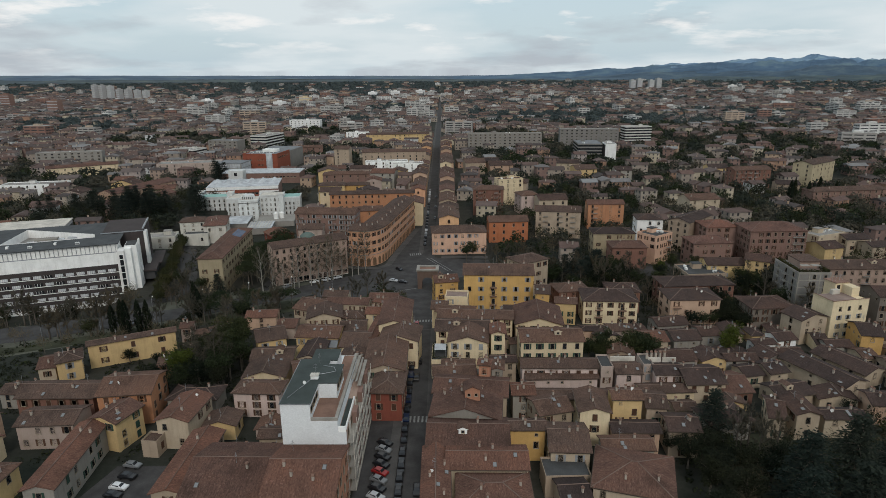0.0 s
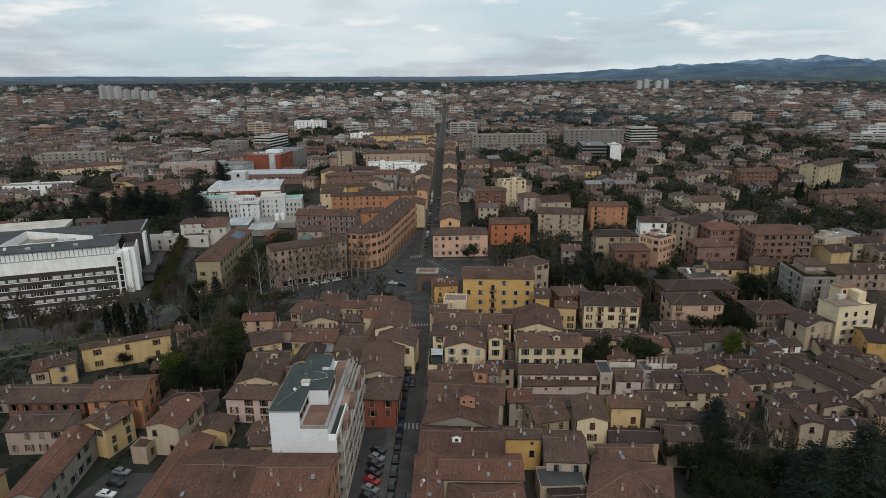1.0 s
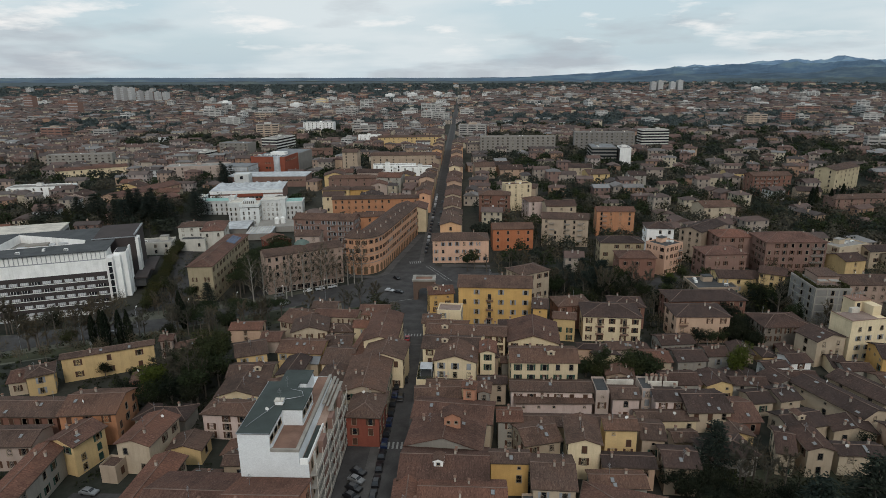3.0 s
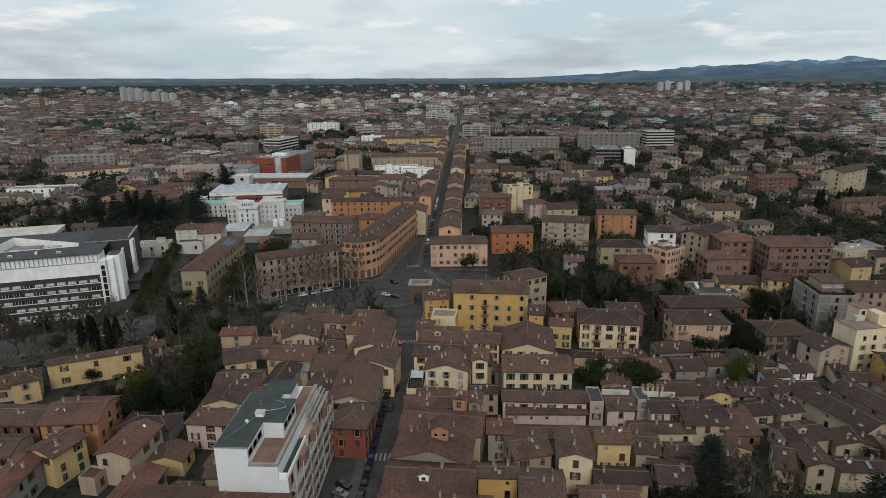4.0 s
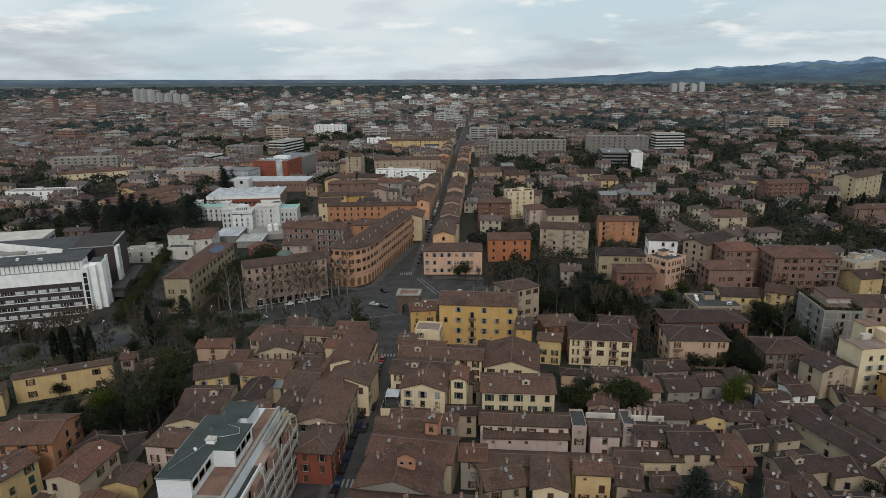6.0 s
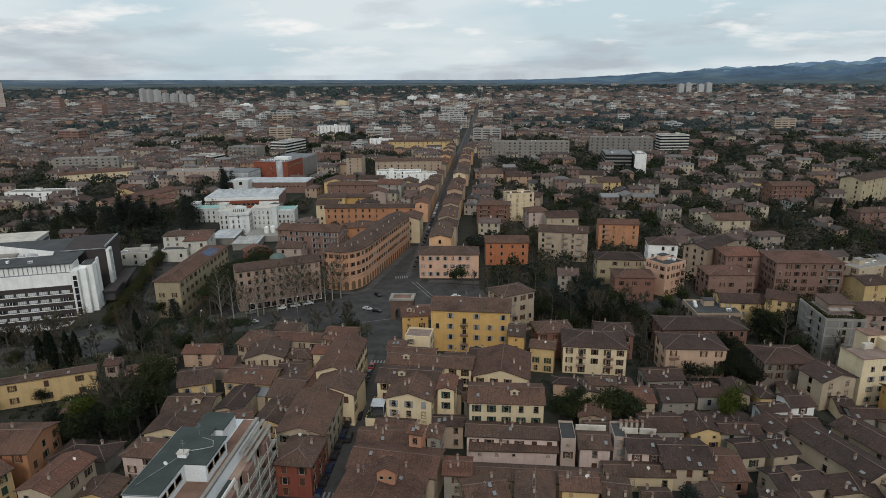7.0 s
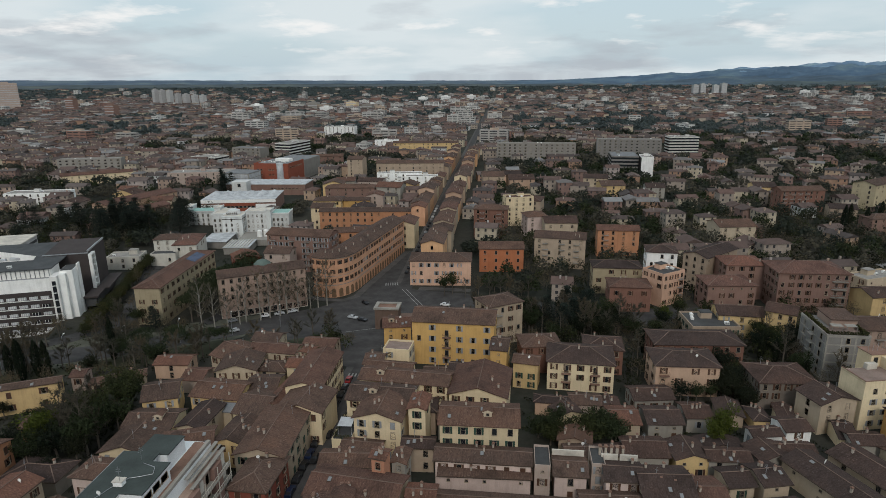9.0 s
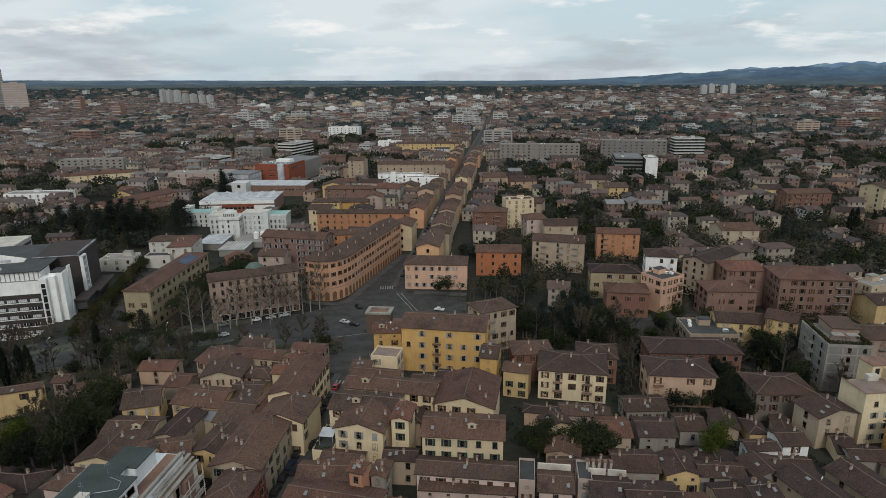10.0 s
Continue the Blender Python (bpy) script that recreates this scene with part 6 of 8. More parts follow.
def orange_dormer():
    r = root("roof_turret", 6.4, 138.6, 0, 11.2, "orange plastered roof turret with small gable", "dormer")
    s = Shape()
    s.box(-1.9, 0, 0, 1.9, 4, 3.0)
    s.extrude([(-1.9, 3.0), (1.9, 3.0), (0, 3.9)], "y", 0, 4)
    part("wall", s.mesh("wall", WALLS["salmon"]), r)
    s = Shape()
    s.extrude([(-2.4, 2.85), (0, 4.0), (2.4, 2.85), (2.4, 3.0), (0, 4.15), (-2.4, 3.0)], "y", -0.4, 4.2)
    part("roof", s.mesh("roof", TILES["red"]), r)
    for sg in (-0.9, 0.9):
        part("window", WIN["small"], r, pose(sg, 0, 1.6))


def copper_dome():
    """Low eight-sided copper dome on the roof of the house with the shops."""
    r = root("copper_dome", -66.5, 284.5, 30, 15.4, "low eight-sided green copper dome on a tiled roof", "dome")
    s = Shape()
    s.tube((0, 0, -1.5), (0, 0, 0.6), 3.6, 3.6, 8)
    s.tube((0, 0, 0.6), (0, 0, 1.9), 3.7, 2.2, 8)
    s.tube((0, 0, 1.9), (0, 0, 2.5), 2.2, 0.2, 8)
    part("shell", s.mesh("shell", M_DOME), r)


copper_dome()
orange_dormer()

# ---------------------------------------------------------------- the rest of the town, laid out by rule

random.seed(5)


def clear_of(x, y, r, margin=1.0):
    """True where a round plot of radius r touches no footprint laid so far."""
    for fx, fy, yaw, hw, hd, _h in FOOT:
        dx, dy = x - fx, y - fy
        if abs(dx) + abs(dy) > 130 + r:
            continue
        c, s = math.cos(radians(yaw)), math.sin(radians(yaw))
        u, v = abs(dx * c + dy * s), abs(-dx * s + dy * c)
        if u < hw + r + margin and v < hd + r + margin:
            return False
    return True


AVENUE = [(-330, 160), (-230, 188), (-153, 208), (-108, 228), (-62, 262), (-30, 284), (0, 293), (40, 292), (90, 282), (140, 285)]


def on_road(x, y, r):
    if abs(x - STREET_X - (y - 300) * -0.003) < 6 + r:
        return True
    if 75 < y < 150 and -22 - r < x < -10:
        return True
    if -45 - r < x < 24 + r and 258 - r < y < 312 + r:
        return True
    if -88 - r < x < -58 + r and 102 - r < y < 130 + r:
        return True
    for (x0, y0), (x1, y1) in zip(AVENUE, AVENUE[1:]):
        t = max(0, min(1, ((x - x0) * (x1 - x0) + (y - y0) * (y1 - y0)) / ((x1 - x0) ** 2 + (y1 - y0) ** 2)))
        if math.hypot(x - x0 - t * (x1 - x0), y - y0 - t * (y1 - y0)) < 8 + r:
            return True
    return False


# green places: x, y, radius across, radius along
GREEN = [(-232, 398, 60, 46), (64, 128, 13, 14), (-205, 372, 42, 42), (-76, 174, 13, 19), (86, 112, 34, 20), (72, 272, 26, 22), (-120, 226, 70, 18), (-190, 222, 60, 26), (-255, 395, 75, 45), (255, 372, 60, 38),
         (78, 520, 42, 60), (178, 590, 45, 40), (-88, 300, 8, 30), (96, 188, 7, 6), (-120, 470, 18, 40), (63, 187, 7, 5), (50, 185, 6, 4), (120, 238, 12, 14)]


def in_green(x, y, k=1.0):
    return any(((x - gx) / rx / k) ** 2 + ((y - gy) / ry / k) ** 2 < 1 for gx, gy, rx, ry in GREEN)


# plots that stay open: x, y, radius across, radius along
YARDS = [(-120, 345, 52, 48), (-140, 410, 52, 36), (-155, 480, 40, 34), (-185, 560, 36, 40), (118, 285, 50, 30), (96, 222, 46, 20)]


def in_yard(x, y):
    return any(((x - gx) / rx) ** 2 + ((y - gy) / ry) ** 2 < 1 for gx, gy, rx, ry in YARDS)


STREET_WALLS = ["cream", "salmonpale", "peach", "beige", "salmonpale", "beige", "palazzo", "tan"]
# closed rows of houses on both sides of the street beyond the square
for side, start in ((-1, 380.0), (1, 330.0)):
    y = start
    while y < 760:
        ln = random.uniform(13, 22)
        dep = random.uniform(10, 13)
        h = random.choice((9.5, 10.5, 12.0, 13.5, 11.0))
        x = STREET_X - (y - 300) * 0.003 + side * (4.7 + dep / 2)
        if not (side < 0 and clear_of(x, y + ln / 2, 3.5) is False):
            house(x, y + ln / 2, 0, dep, ln + 1.0, h, "d", random.choice(STREET_WALLS), random.choice(("brown", "red", "brown")), max(2, round(h / 3.3)), "plain", detail=1, far=True)
        y += ln

# back rows of low roofs among the near houses
OLD_WALLS = ["cream", "beige", "grey", "tan", "yellow", "beige", "pinkgrey", "salmonpale"]


def infill(x0, x1, y0, y1, tries, hmin, hmax, limit, sizes=(7, 15), yaws=(-4, -2, 0, 3, 87), detail=2):
    made = 0
    for _ in range(tries):
        x, y = random.uniform(x0, x1), random.uniform(y0, y1)
        w, d = random.uniform(*sizes), random.uniform(sizes[0], sizes[1] * 0.8)
        if on_road(x, y, min(w, d) / 2) or in_green(x, y, 1.0) or in_yard(x, y) or not clear_of(x, y, min(w, d) * 0.5, -0.2):
            continue
        h = random.uniform(hmin, hmax)
        # roofs east of x 55 mostly take the tiles with shade in their colour
        house(x, y, random.choice(yaws) + random.uniform(-3, 3), w, d, h, random.choice("wwdwh"), random.choice(OLD_WALLS), random.choice(("umber", "umber", "brown") if x > 55 else ("brown", "umber", "red")), max(1, round(h / 3.2)), "plain", detail=detail, far=detail < 2)
        made += 1
        if made >= limit:
            break


house(37.5, 153.5, -1, 31, 6.5, 4.6, "w", "beige", "brown", 1, "plain")
house(62.0, 157.0, 2, 16, 6.0, 4.4, "w", "cream", "brown", 1, "plain")
infill(22, 52, 108, 148, 700, 5.0, 7.5, 20, (6, 13))
infill(22, 80, 148, 168, 300, 3.2, 4.4, 8, (5, 9))
infill(64, 165, 140, 176, 900, 3.8, 6.2, 46, (6, 13), (-6, -2, 3, 10, 14, 84))
infill(50, 165, 174, 203, 900, 3.2, 4.8, 40, (5, 12), (-6, -2, 3, 10, 14, 84))
infill(-60, -22, 150, 232, 700, 4.5, 7.0, 22)
infill(-62, -36, 104, 160, 300, 3.0, 5.0, 9, (5, 11))
infill(-150, -60, 96, 160, 400, 4.0, 7.0, 14)
infill(-4, 26, 128, 215, 400, 5.0, 8.0, 14, (5, 11))
infill(90, 210, 205, 300, 200, 6, 10, 1, (11, 18), (-8, 0, 6, 12), 1)
infill(40, 260, 300, 470, 300, 8, 13, 4, (13, 22), (-10, -4, 3, 8), 1)
infill(-300, -205, 300, 520, 300, 6, 10, 6, (13, 26), (-5, 4, 12, 20), 1)
infill(-110, -30, 420, 560, 300, 8, 13, 8, (13, 22), (-5, 4, 8), 1)
infill(-40, 300, 470, 600, 300, 8, 12, 8, (14, 24), (-12, -5, 3, 8), 1)
for job in FACADES:
    facade(*job)

def house_at(x, y):
    return [o for o in scene.objects if o.parent is None and abs(o.location.x - x) < 0.1 and abs(o.location.y - y) < 0.1][0]


# planted roof terrace with an awning, over the street
deck = house_at(-2.2, 176.8)
rng = random.Random(31)
for x0, y0, x1, y1, n in ((-2.3, -5.6, -1.5, 5.2, 190), (-1.5, 1.6, 2.3, 3.6, 150), (-1.5, -5.6, 2.2, -5.0, 60)):
    c = Shape()
    for _ in range(n):
        p = Vector((rng.uniform(x0, x1), rng.uniform(y0, y1), 6.2 + rng.uniform(0.1, 1.3)))
        u = Vector((rng.gauss(0, 1), rng.gauss(0, 1), rng.gauss(0, 0.6))).normalized() * rng.uniform(0.15, 0.3)
        v = u.cross(Vector((rng.gauss(0, 1), rng.gauss(0, 1), 1))).normalized() * 0.17
        c.solid([p - u, p - v, p + u, p + v], [(0, 1, 2, 3)])
    part("planting", c.mesh("planting", M_OLIVE), deck, None, "potted green plants on the terrace")
s_ = Shape()
s_.solid([(-1.6, -3.0, 8.5), (2.0, -3.0, 8.5), (2.0, 0.6, 8.9), (-1.6, 0.6, 8.9), (-1.6, -3.0, 8.56), (2.0, -3.0, 8.56), (2.0, 0.6, 8.96), (-1.6, 0.6, 8.96)], [(3, 2, 1, 0), (4, 5, 6, 7), (0, 1, 5, 4), (1, 2, 6, 5), (2, 3, 7, 6), (3, 0, 4, 7)])
for px, py in ((-1.5, -2.9), (1.9, -2.9), (1.9, 0.5), (-1.5, 0.5)):
    s_.tube((px, py, 5.9), (px, py, 8.6), 0.04, 0.04, 5)
part("awning", s_.mesh("awning", M_BLIND), deck, None, "pale canvas awning on thin posts")
# white terrace walls and a row of stacks behind the pink houses
row = house_at(64.4, 163.4)
boxed(row, "terrace_wall", M_STONE, (-4.2, 3.9, -0.5, -0.4, 4.3, 8.5), (0.0, 3.9, -0.5, 4.0, 4.3, 8.5))
for k in range(5):
    part("chimney", CHIMNEY, row, pose(-4.4 + 1.3 * k, 5.0, 8.9, 0, 0, 90) @ Matrix.Diagonal((1.6, 1.2, 1.0, 1)))
boxed(house_at(52.8, 164.3), "terrace_wall", M_STONE, (-3.8, 3.8, -0.5, 3.6, 4.2, 8.5))
# white dormer on the long roof
dm = part("dormer", DORMER_WHITE, house_at(4.9, 129.4), pose(-1.2, -3.0, roof_height("w", 18.8, 11.8, 8.4, -1.2, -3.0) - 0.25))
part("window", WIN["small"], dm, pose(0, -0.02, 0.85))

# solar cells on the long roof beside the pines
for ob in [o for o in scene.objects if o.parent is None and abs(o.location.x + 106.0) < 0.1 and abs(o.location.y - 286.0) < 0.1]:
    cell = Shape()
    cell.box(-0.48, -0.8, 0.0, 0.48, 0.8, 0.06)
    cell_me = cell.mesh("solar_panel", M_SOLAR)
    top = 12.7 - ob.location.z
    for i in range(4):
        for j in range(7):
            cx, cy = 0.9 + i * 1.05, 8.0 + j * 1.7
            part("solar_panel", cell_me, ob, pose(cx, cy, roof_height("h", 10.5, 53.9, top, cx, cy) + 0.05, 0, math.degrees(math.atan(SLOPE)), 0))

# balconies of the cream villa and of the ochre palazzo
for hx, hy, cols, zs in ((61.2, 220.2, (-4.2, 4.4), (3.4, 6.2)), (20.8, 234.6, (-2.0,), (3.6, 7.2, 10.8))):
    for ob in [o for o in scene.objects if o.parent is None and o.name.split(".")[0] in ("villa", "house") and abs(o.location.x - hx) < 3 and abs(o.location.y - hy) < 4][:1]:
        deep = [f for f in FOOT if abs(f[0] - ob.location.x) < 0.1 and abs(f[1] - ob.location.y) < 0.1][0][4] - 0.55
        for cx in cols:
            for z in zs:
                put_balcony(ob, BALCONY, pose(cx, -deep, z))
                part("door", WIN["door"], ob, pose(cx, -deep - 0.03, z + 1.25))

# ---------------------------------------------------------------- trees


def leaf_cards(s, centre, rad, count, size, rng, squash=1.0, m=0):
    """Small leaf clumps, denser at the outside of an uneven ball."""
    for _ in range(count):
        d = Vector((rng.gauss(0, 1), rng.gauss(0, 1), rng.gauss(0, 1))).normalized()
        q = rad * (0.55 + 0.5 * rng.random() ** 0.6)
        p = Vector(centre) + Vector((d.x * q, d.y * q, d.z * q * squash))
        a = Vector((rng.gauss(0, 1), rng.gauss(0, 1), rng.gauss(0, 0.6))).normalized()
        b = a.cross(d + Vector((0, 0, 0.4))).normalized()
        e = size * rng.uniform(0.6, 1.3)
        s.solid([p - a * e, p - b * e * 0.6, p + a * e, p + b * e * 0.6 + d * e * 0.3], [(0, 1, 2, 3)], m)


def branches(s, rng, base, height, r, count, spread, m=0):
    tips = []
    for k in range(count):
        a = 2 * math.pi * k / count + rng.uniform(-0.4, 0.4)
        z0 = height * rng.uniform(0.3, 0.6)
        mid = Vector((math.cos(a) * spread * 0.5, math.sin(a) * spread * 0.5, z0 + height * 0.18))
        tip = Vector((math.cos(a) * spread, math.sin(a) * spread, z0 + height * rng.uniform(0.25, 0.42)))
        s.tube(Vector((0, 0, z0)), mid, r * 0.45, r * 0.3, 5, m)
        s.tube(mid, tip, r * 0.3, r * 0.1, 4, m)
        tips += [mid, tip]
    return tips


def broadleaf(seed, mat, h=10.0, wide=3.9, cards=1950):
    rng = random.Random(seed)
    t = Shape()
    t.tube((0, 0, -0.2), (0.1, 0.1, h * 0.45), 0.28, 0.2, 7)
    t.tube((0.1, 0.1, h * 0.45), (0.2, 0, h * 0.8), 0.2, 0.06, 6)
    tips = branches(t, rng, 0, h, 0.26, 6, wide * 0.65)
    c = Shape()
    lobes = [(p, wide * rng.uniform(0.35, 0.55)) for p in tips] + [(Vector((0.1, 0, h * 0.82)), wide * 0.5), (Vector((rng.uniform(-1, 1), rng.uniform(-1, 1), h * 0.68)), wide * 0.6)]
    for p, rad in lobes:
        leaf_cards(c, p, rad, cards // len(lobes), 0.23, rng, 0.8)
    return t.mesh("trunk", M_BARK), c.mesh("crown", mat)


def bare_tree(seed, h=12.0, wide=4.4, bark=None, limbs=9, low=0.32, twigs=40):
    """A leafless tree: trunk, limbs, boughs and fine twigs that fork three times."""
    rng = random.Random(seed)
    t, c = Shape(), Shape()
    t.tube((0, 0, -0.2), (0, 0.1, h * 0.4), 0.27, 0.2, 7)
    t.tube((0, 0.1, h * 0.4), (0.2, 0, h * 0.88), 0.2, 0.04, 6)
    for k in range(limbs):
        a, u = 2.4 * k + rng.uniform(-0.3, 0.3), k / (limbs - 1)
        p = Vector((0.1 * u, 0.05, h * (low + (0.82 - low) * u)))
        d = Vector((math.cos(a), math.sin(a), 0.75 + 0.9 * u)).normalized()
        ln = wide * rng.uniform(0.75, 1.05) * (1 - 0.35 * u)
        tip = p + d * ln
        t.tube(p, tip, 0.08, 0.03, 5)
        for j in range(5):
            q = p.lerp(tip, 0.3 + 0.7 * (j + rng.random()) / 5)
            e = (d + Vector((rng.gauss(0, 0.55), rng.gauss(0, 0.55), rng.gauss(0.25, 0.35)))).normalized()
            end = q + e * ln * rng.uniform(0.3, 0.5)
            side = e.orthogonal().normalized() * 0.05
            c.solid([q - side, q + side, end + side * 0.4, end - side * 0.4], [(0, 1, 2, 3)])
            for _ in range(twigs):
                s0 = q.lerp(end, rng.random())
                g = (e + Vector((rng.gauss(0, 0.7), rng.gauss(0, 0.7), rng.gauss(0.2, 0.5)))).normalized()
                z = s0 + g * rng.uniform(0.5, 1.3)
                w = g.orthogonal().normalized() * rng.uniform(0.02, 0.042)
                c.solid([s0 - w, s0 + w, z], [(0, 1, 2)])
    return t.mesh("trunk", bark or M_BARK), c.mesh("crown", M_PLANETWIG if bark else M_TWIG)


def cedar(seed, mat, h=18.0, wide=7.2, cards=3600):
    rng = random.Random(seed)
    t = Shape()
    t.tube((0, 0, -0.2), (0, 0, h * 0.95), 0.42, 0.05, 8)
    c = Shape()
    tiers = 9
    for k in range(tiers):
        z = h * (0.2 + 0.78 * k / (tiers - 1))
        reach = wide * (1 - 0.82 * (k / (tiers - 1)) ** 1.3) * rng.uniform(0.85, 1.1)
        arms = 7 if k < 6 else 5
        for j in range(arms):
            a = 2 * math.pi * j / arms + k * 0.7 + rng.uniform(-0.3, 0.3)
            ln = reach * rng.uniform(0.7, 1.1)
            tip = Vector((math.cos(a) * ln, math.sin(a) * ln, z - 0.06 * ln))
            t.tube((0, 0, z), tip, 0.1, 0.03, 4)
            for _ in range(cards // (tiers * 6)):
                u = rng.uniform(0.25, 1.05)
                p = Vector((0, 0, z)).lerp(tip, u) + Vector((rng.gauss(0, 0.75), rng.gauss(0, 0.75), rng.gauss(-0.1, 0.4)))
                e = rng.uniform(0.26, 0.55)
                d = Vector((math.cos(a) + rng.gauss(0, 0.6), math.sin(a) + rng.gauss(0, 0.6), rng.gauss(-0.15, 0.25))).normalized()
                b = d.cross(Vector((0, 0, 1))).normalized()
                c.solid([p - d * e, p - b * e * 0.5, p + d * e, p + b * e * 0.5], [(0, 1, 2, 3)])
    return t.mesh("trunk", M_BARK), c.mesh("crown", mat)


def cypress(seed, h=11.0, wide=1.3, cards=800):
    rng = random.Random(seed)
    t = Shape()
    t.tube((0, 0, -0.2), (0, 0, h * 0.9), 0.2, 0.03, 6)
    c = Shape()
    for _ in range(cards):
        u = rng.random()
        r = wide * math.sin(math.pi * min(1, 0.12 + 0.88 * u)) ** 0.7 * (0.75 + 0.35 * rng.random())
        a = rng.uniform(0, 6.283)
        p = Vector((math.cos(a) * r, math.sin(a) * r, 0.6 + u * (h - 0.6)))
        d = Vector((math.cos(a) * 0.3, math.sin(a) * 0.3, 1)).normalized()
        b = Vector((-math.sin(a), math.cos(a), 0))
        e = rng.uniform(0.3, 0.55)
        c.solid([p - d * e, p + b * e * 0.4, p + d * e, p - b * e * 0.4], [(0, 1, 2, 3)])
    return t.mesh("trunk", M_BARK), c.mesh("crown", M_CYPRESS)


def pine(seed, h=11.0, wide=4.6, cards=2700):
    """Umbrella pine: bare leaning trunk, fanned limbs, a broad domed crown of many tufts."""
    rng = random.Random(seed)
    t = Shape()
    t.tube((0, 0, -0.2), (0.3, 0.1, h * 0.6), 0.3, 0.2, 7)
    tips = []
    for k in range(13):
        a, q = 2.4 * k, wide * math.sqrt((k + 0.5) / 13)
        tip = Vector((math.cos(a) * q, math.sin(a) * q, h * (0.93 - 0.16 * (q / wide) ** 2)))
        t.tube((0.3, 0.1, h * rng.uniform(0.5, 0.6)), tip, 0.1, 0.04, 4)
        tips.append(tip)
    c = Shape()
    for p in tips:
        leaf_cards(c, p, wide * rng.uniform(0.3, 0.4), cards // 13, 0.2, rng, 0.62)
    return t.mesh("trunk", M_BARK), c.mesh("crown", M_PINE)


KINDS = {
    "green": ([broadleaf(s, M_LEAF, 9 + s % 3, 3.4 + 0.3 * (s % 2)) for s in (1, 2, 3)], "tree", "leafy green broadleaf tree with rounded uneven crown"),
    "young": ([broadleaf(s, M_YOUNG, 9, 3.3) for s in (4, 5)], "tree", "tree with fresh bright spring-green leaves"),
    "hedge": ([broadleaf(s, M_OLIVE, 7, 3.4) for s in (9, 10)], "tree", "low olive-green tree in a dense roadside row"),
    "bush": ([broadleaf(s, M_LEAF, 5.6, 3.4) for s in (13, 14)], "tree", "dense dark green garden tree branching near the ground"),
    "dark": ([broadleaf(s, M_DARK, 9, 3.6) for s in (6, 7, 8)], "tree", "dense dark evergreen tree with rounded crown"),
    "bare": ([bare_tree(s, 11 + s % 3, 3.8) for s in (21, 22, 23, 24)], "tree", "bare brownish deciduous tree with fine twigs"),
    "plane": ([bare_tree(s, 19, 6.0, M_PALEBARK, 15, 0.2, 30) for s in (31, 32, 33)], "tree", "tall bare plane tree with pale bark"),
    "cedar": ([cedar(s, M_CEDAR) for s in (41, 42)], "tree", "large spreading blue-green cedar with tiered branches"),
    "cypress": ([cypress(s) for s in (51, 52)], "tree", "slim dark green column-shaped cypress"),
    "pine": ([pine(s) for s in (61, 62)], "tree", "umbrella pine with flat dark green crown"),
}


def tree(kind, x, y, size=1.0):
    pairs, cat, lab = KINDS[kind]
    tr, cr = random.choice(pairs)
    r = root("tree", x, y, random.uniform(0, 360), ground_z(x, y), lab, cat, kind + " trees")
    r.scale = (size, size, size * random.uniform(0.9, 1.12))
    part("trunk", tr, r)
    part("crown", cr, r)


def grove(x, y, rx, ry, n, kinds, lo=0.8, hi=1.25, roads=True):
    for _ in range(n * 3):
        a, q = random.uniform(0, 6.283), math.sqrt(random.random())
        px, py = x + math.cos(a) * q * rx, y + math.sin(a) * q * ry
        if (roads and on_road(px, py, 0.5)) or not clear_of(px, py, 1.0, 0.6):
            continue
        tree(random.choice(kinds), px, py, random.uniform(lo, hi))
        n -= 1
        if n <= 0:
            break


random.seed(9)
# garden behind the orange house
for px, py, kd, sz in ((-80, 168, "young", 1.4), (-83, 173, "young", 1.25), (-77, 171, "bare", 1.3), (-79, 162, "green", 0.95), (-71, 171, "bare", 1.4), (-68, 168, "green", 1.35), (-72, 178, "green", 1.3), (-73.4, 193, "hedge", 1.75), (-69, 188, "green", 1.1),
                       (-78, 186, "bare", 1.0), (-86, 166, "dark", 0.9), (-76, 162, "dark", 0.8), (-68, 164, "dark", 0.9), (-66, 180, "dark", 0.8), (-80, 190, "dark", 0.8), (-90, 180, "dark", 0.7), (-70, 158, "dark", 0.7)):
    tree(kd, px, py, sz)
grove(-77, 176, 13, 17, 12, ["bare", "dark", "green", "bare"], 1.0, 1.3)
# park belt along the avenue
grove(-108, 222, 56, 16, 32, ["bare", "bare", "green", "bare", "bare", "bare", "dark"], 0.75, 1.1)
grove(-165, 222, 50, 16, 18, ["bare", "bare", "green", "bare"], 0.7, 1.05)
grove(-116, 250, 12, 16, 12, ["bare", "green", "bare"], 0.6, 0.9)
for k in range(13):
    tree("plane", -80 + k * 3.4 + random.uniform(-1, 1), 255 + k * 2.6, random.uniform(0.85, 1.1))
for px, py in ((-121, 206), (-117.5, 206), (-115, 204), (-112, 207), (-108.5, 206.5), (-99, 226), (-96, 222)):
    tree("cypress", px, py, 1.15)
tree("cedar", -99.8, 253, 0.6)
for k in range(16):
    tree("cedar", -262 + k * 6.6 + random.uniform(-3, 3), 392 + random.uniform(-14, 22), random.uniform(0.8, 1.1))
for px, py in ((-68, 235), (-72.5, 232), (-64, 238), (-88.5, 219), (-88, 227), (-92, 233), (-84, 240), (-77, 229), (-96, 228)):
    tree("pine", px, py, random.uniform(0.7, 0.85))
grove(-152, 210, 36, 10, 16, ["bare", "hedge", "bare", "bare"], 0.9, 1.3)
for k in range(11):
    tree("pine", -90 + 0.3 * k + random.uniform(-2.5, 2.5), 264 + k * 5.4, random.uniform(1.0, 1.25))
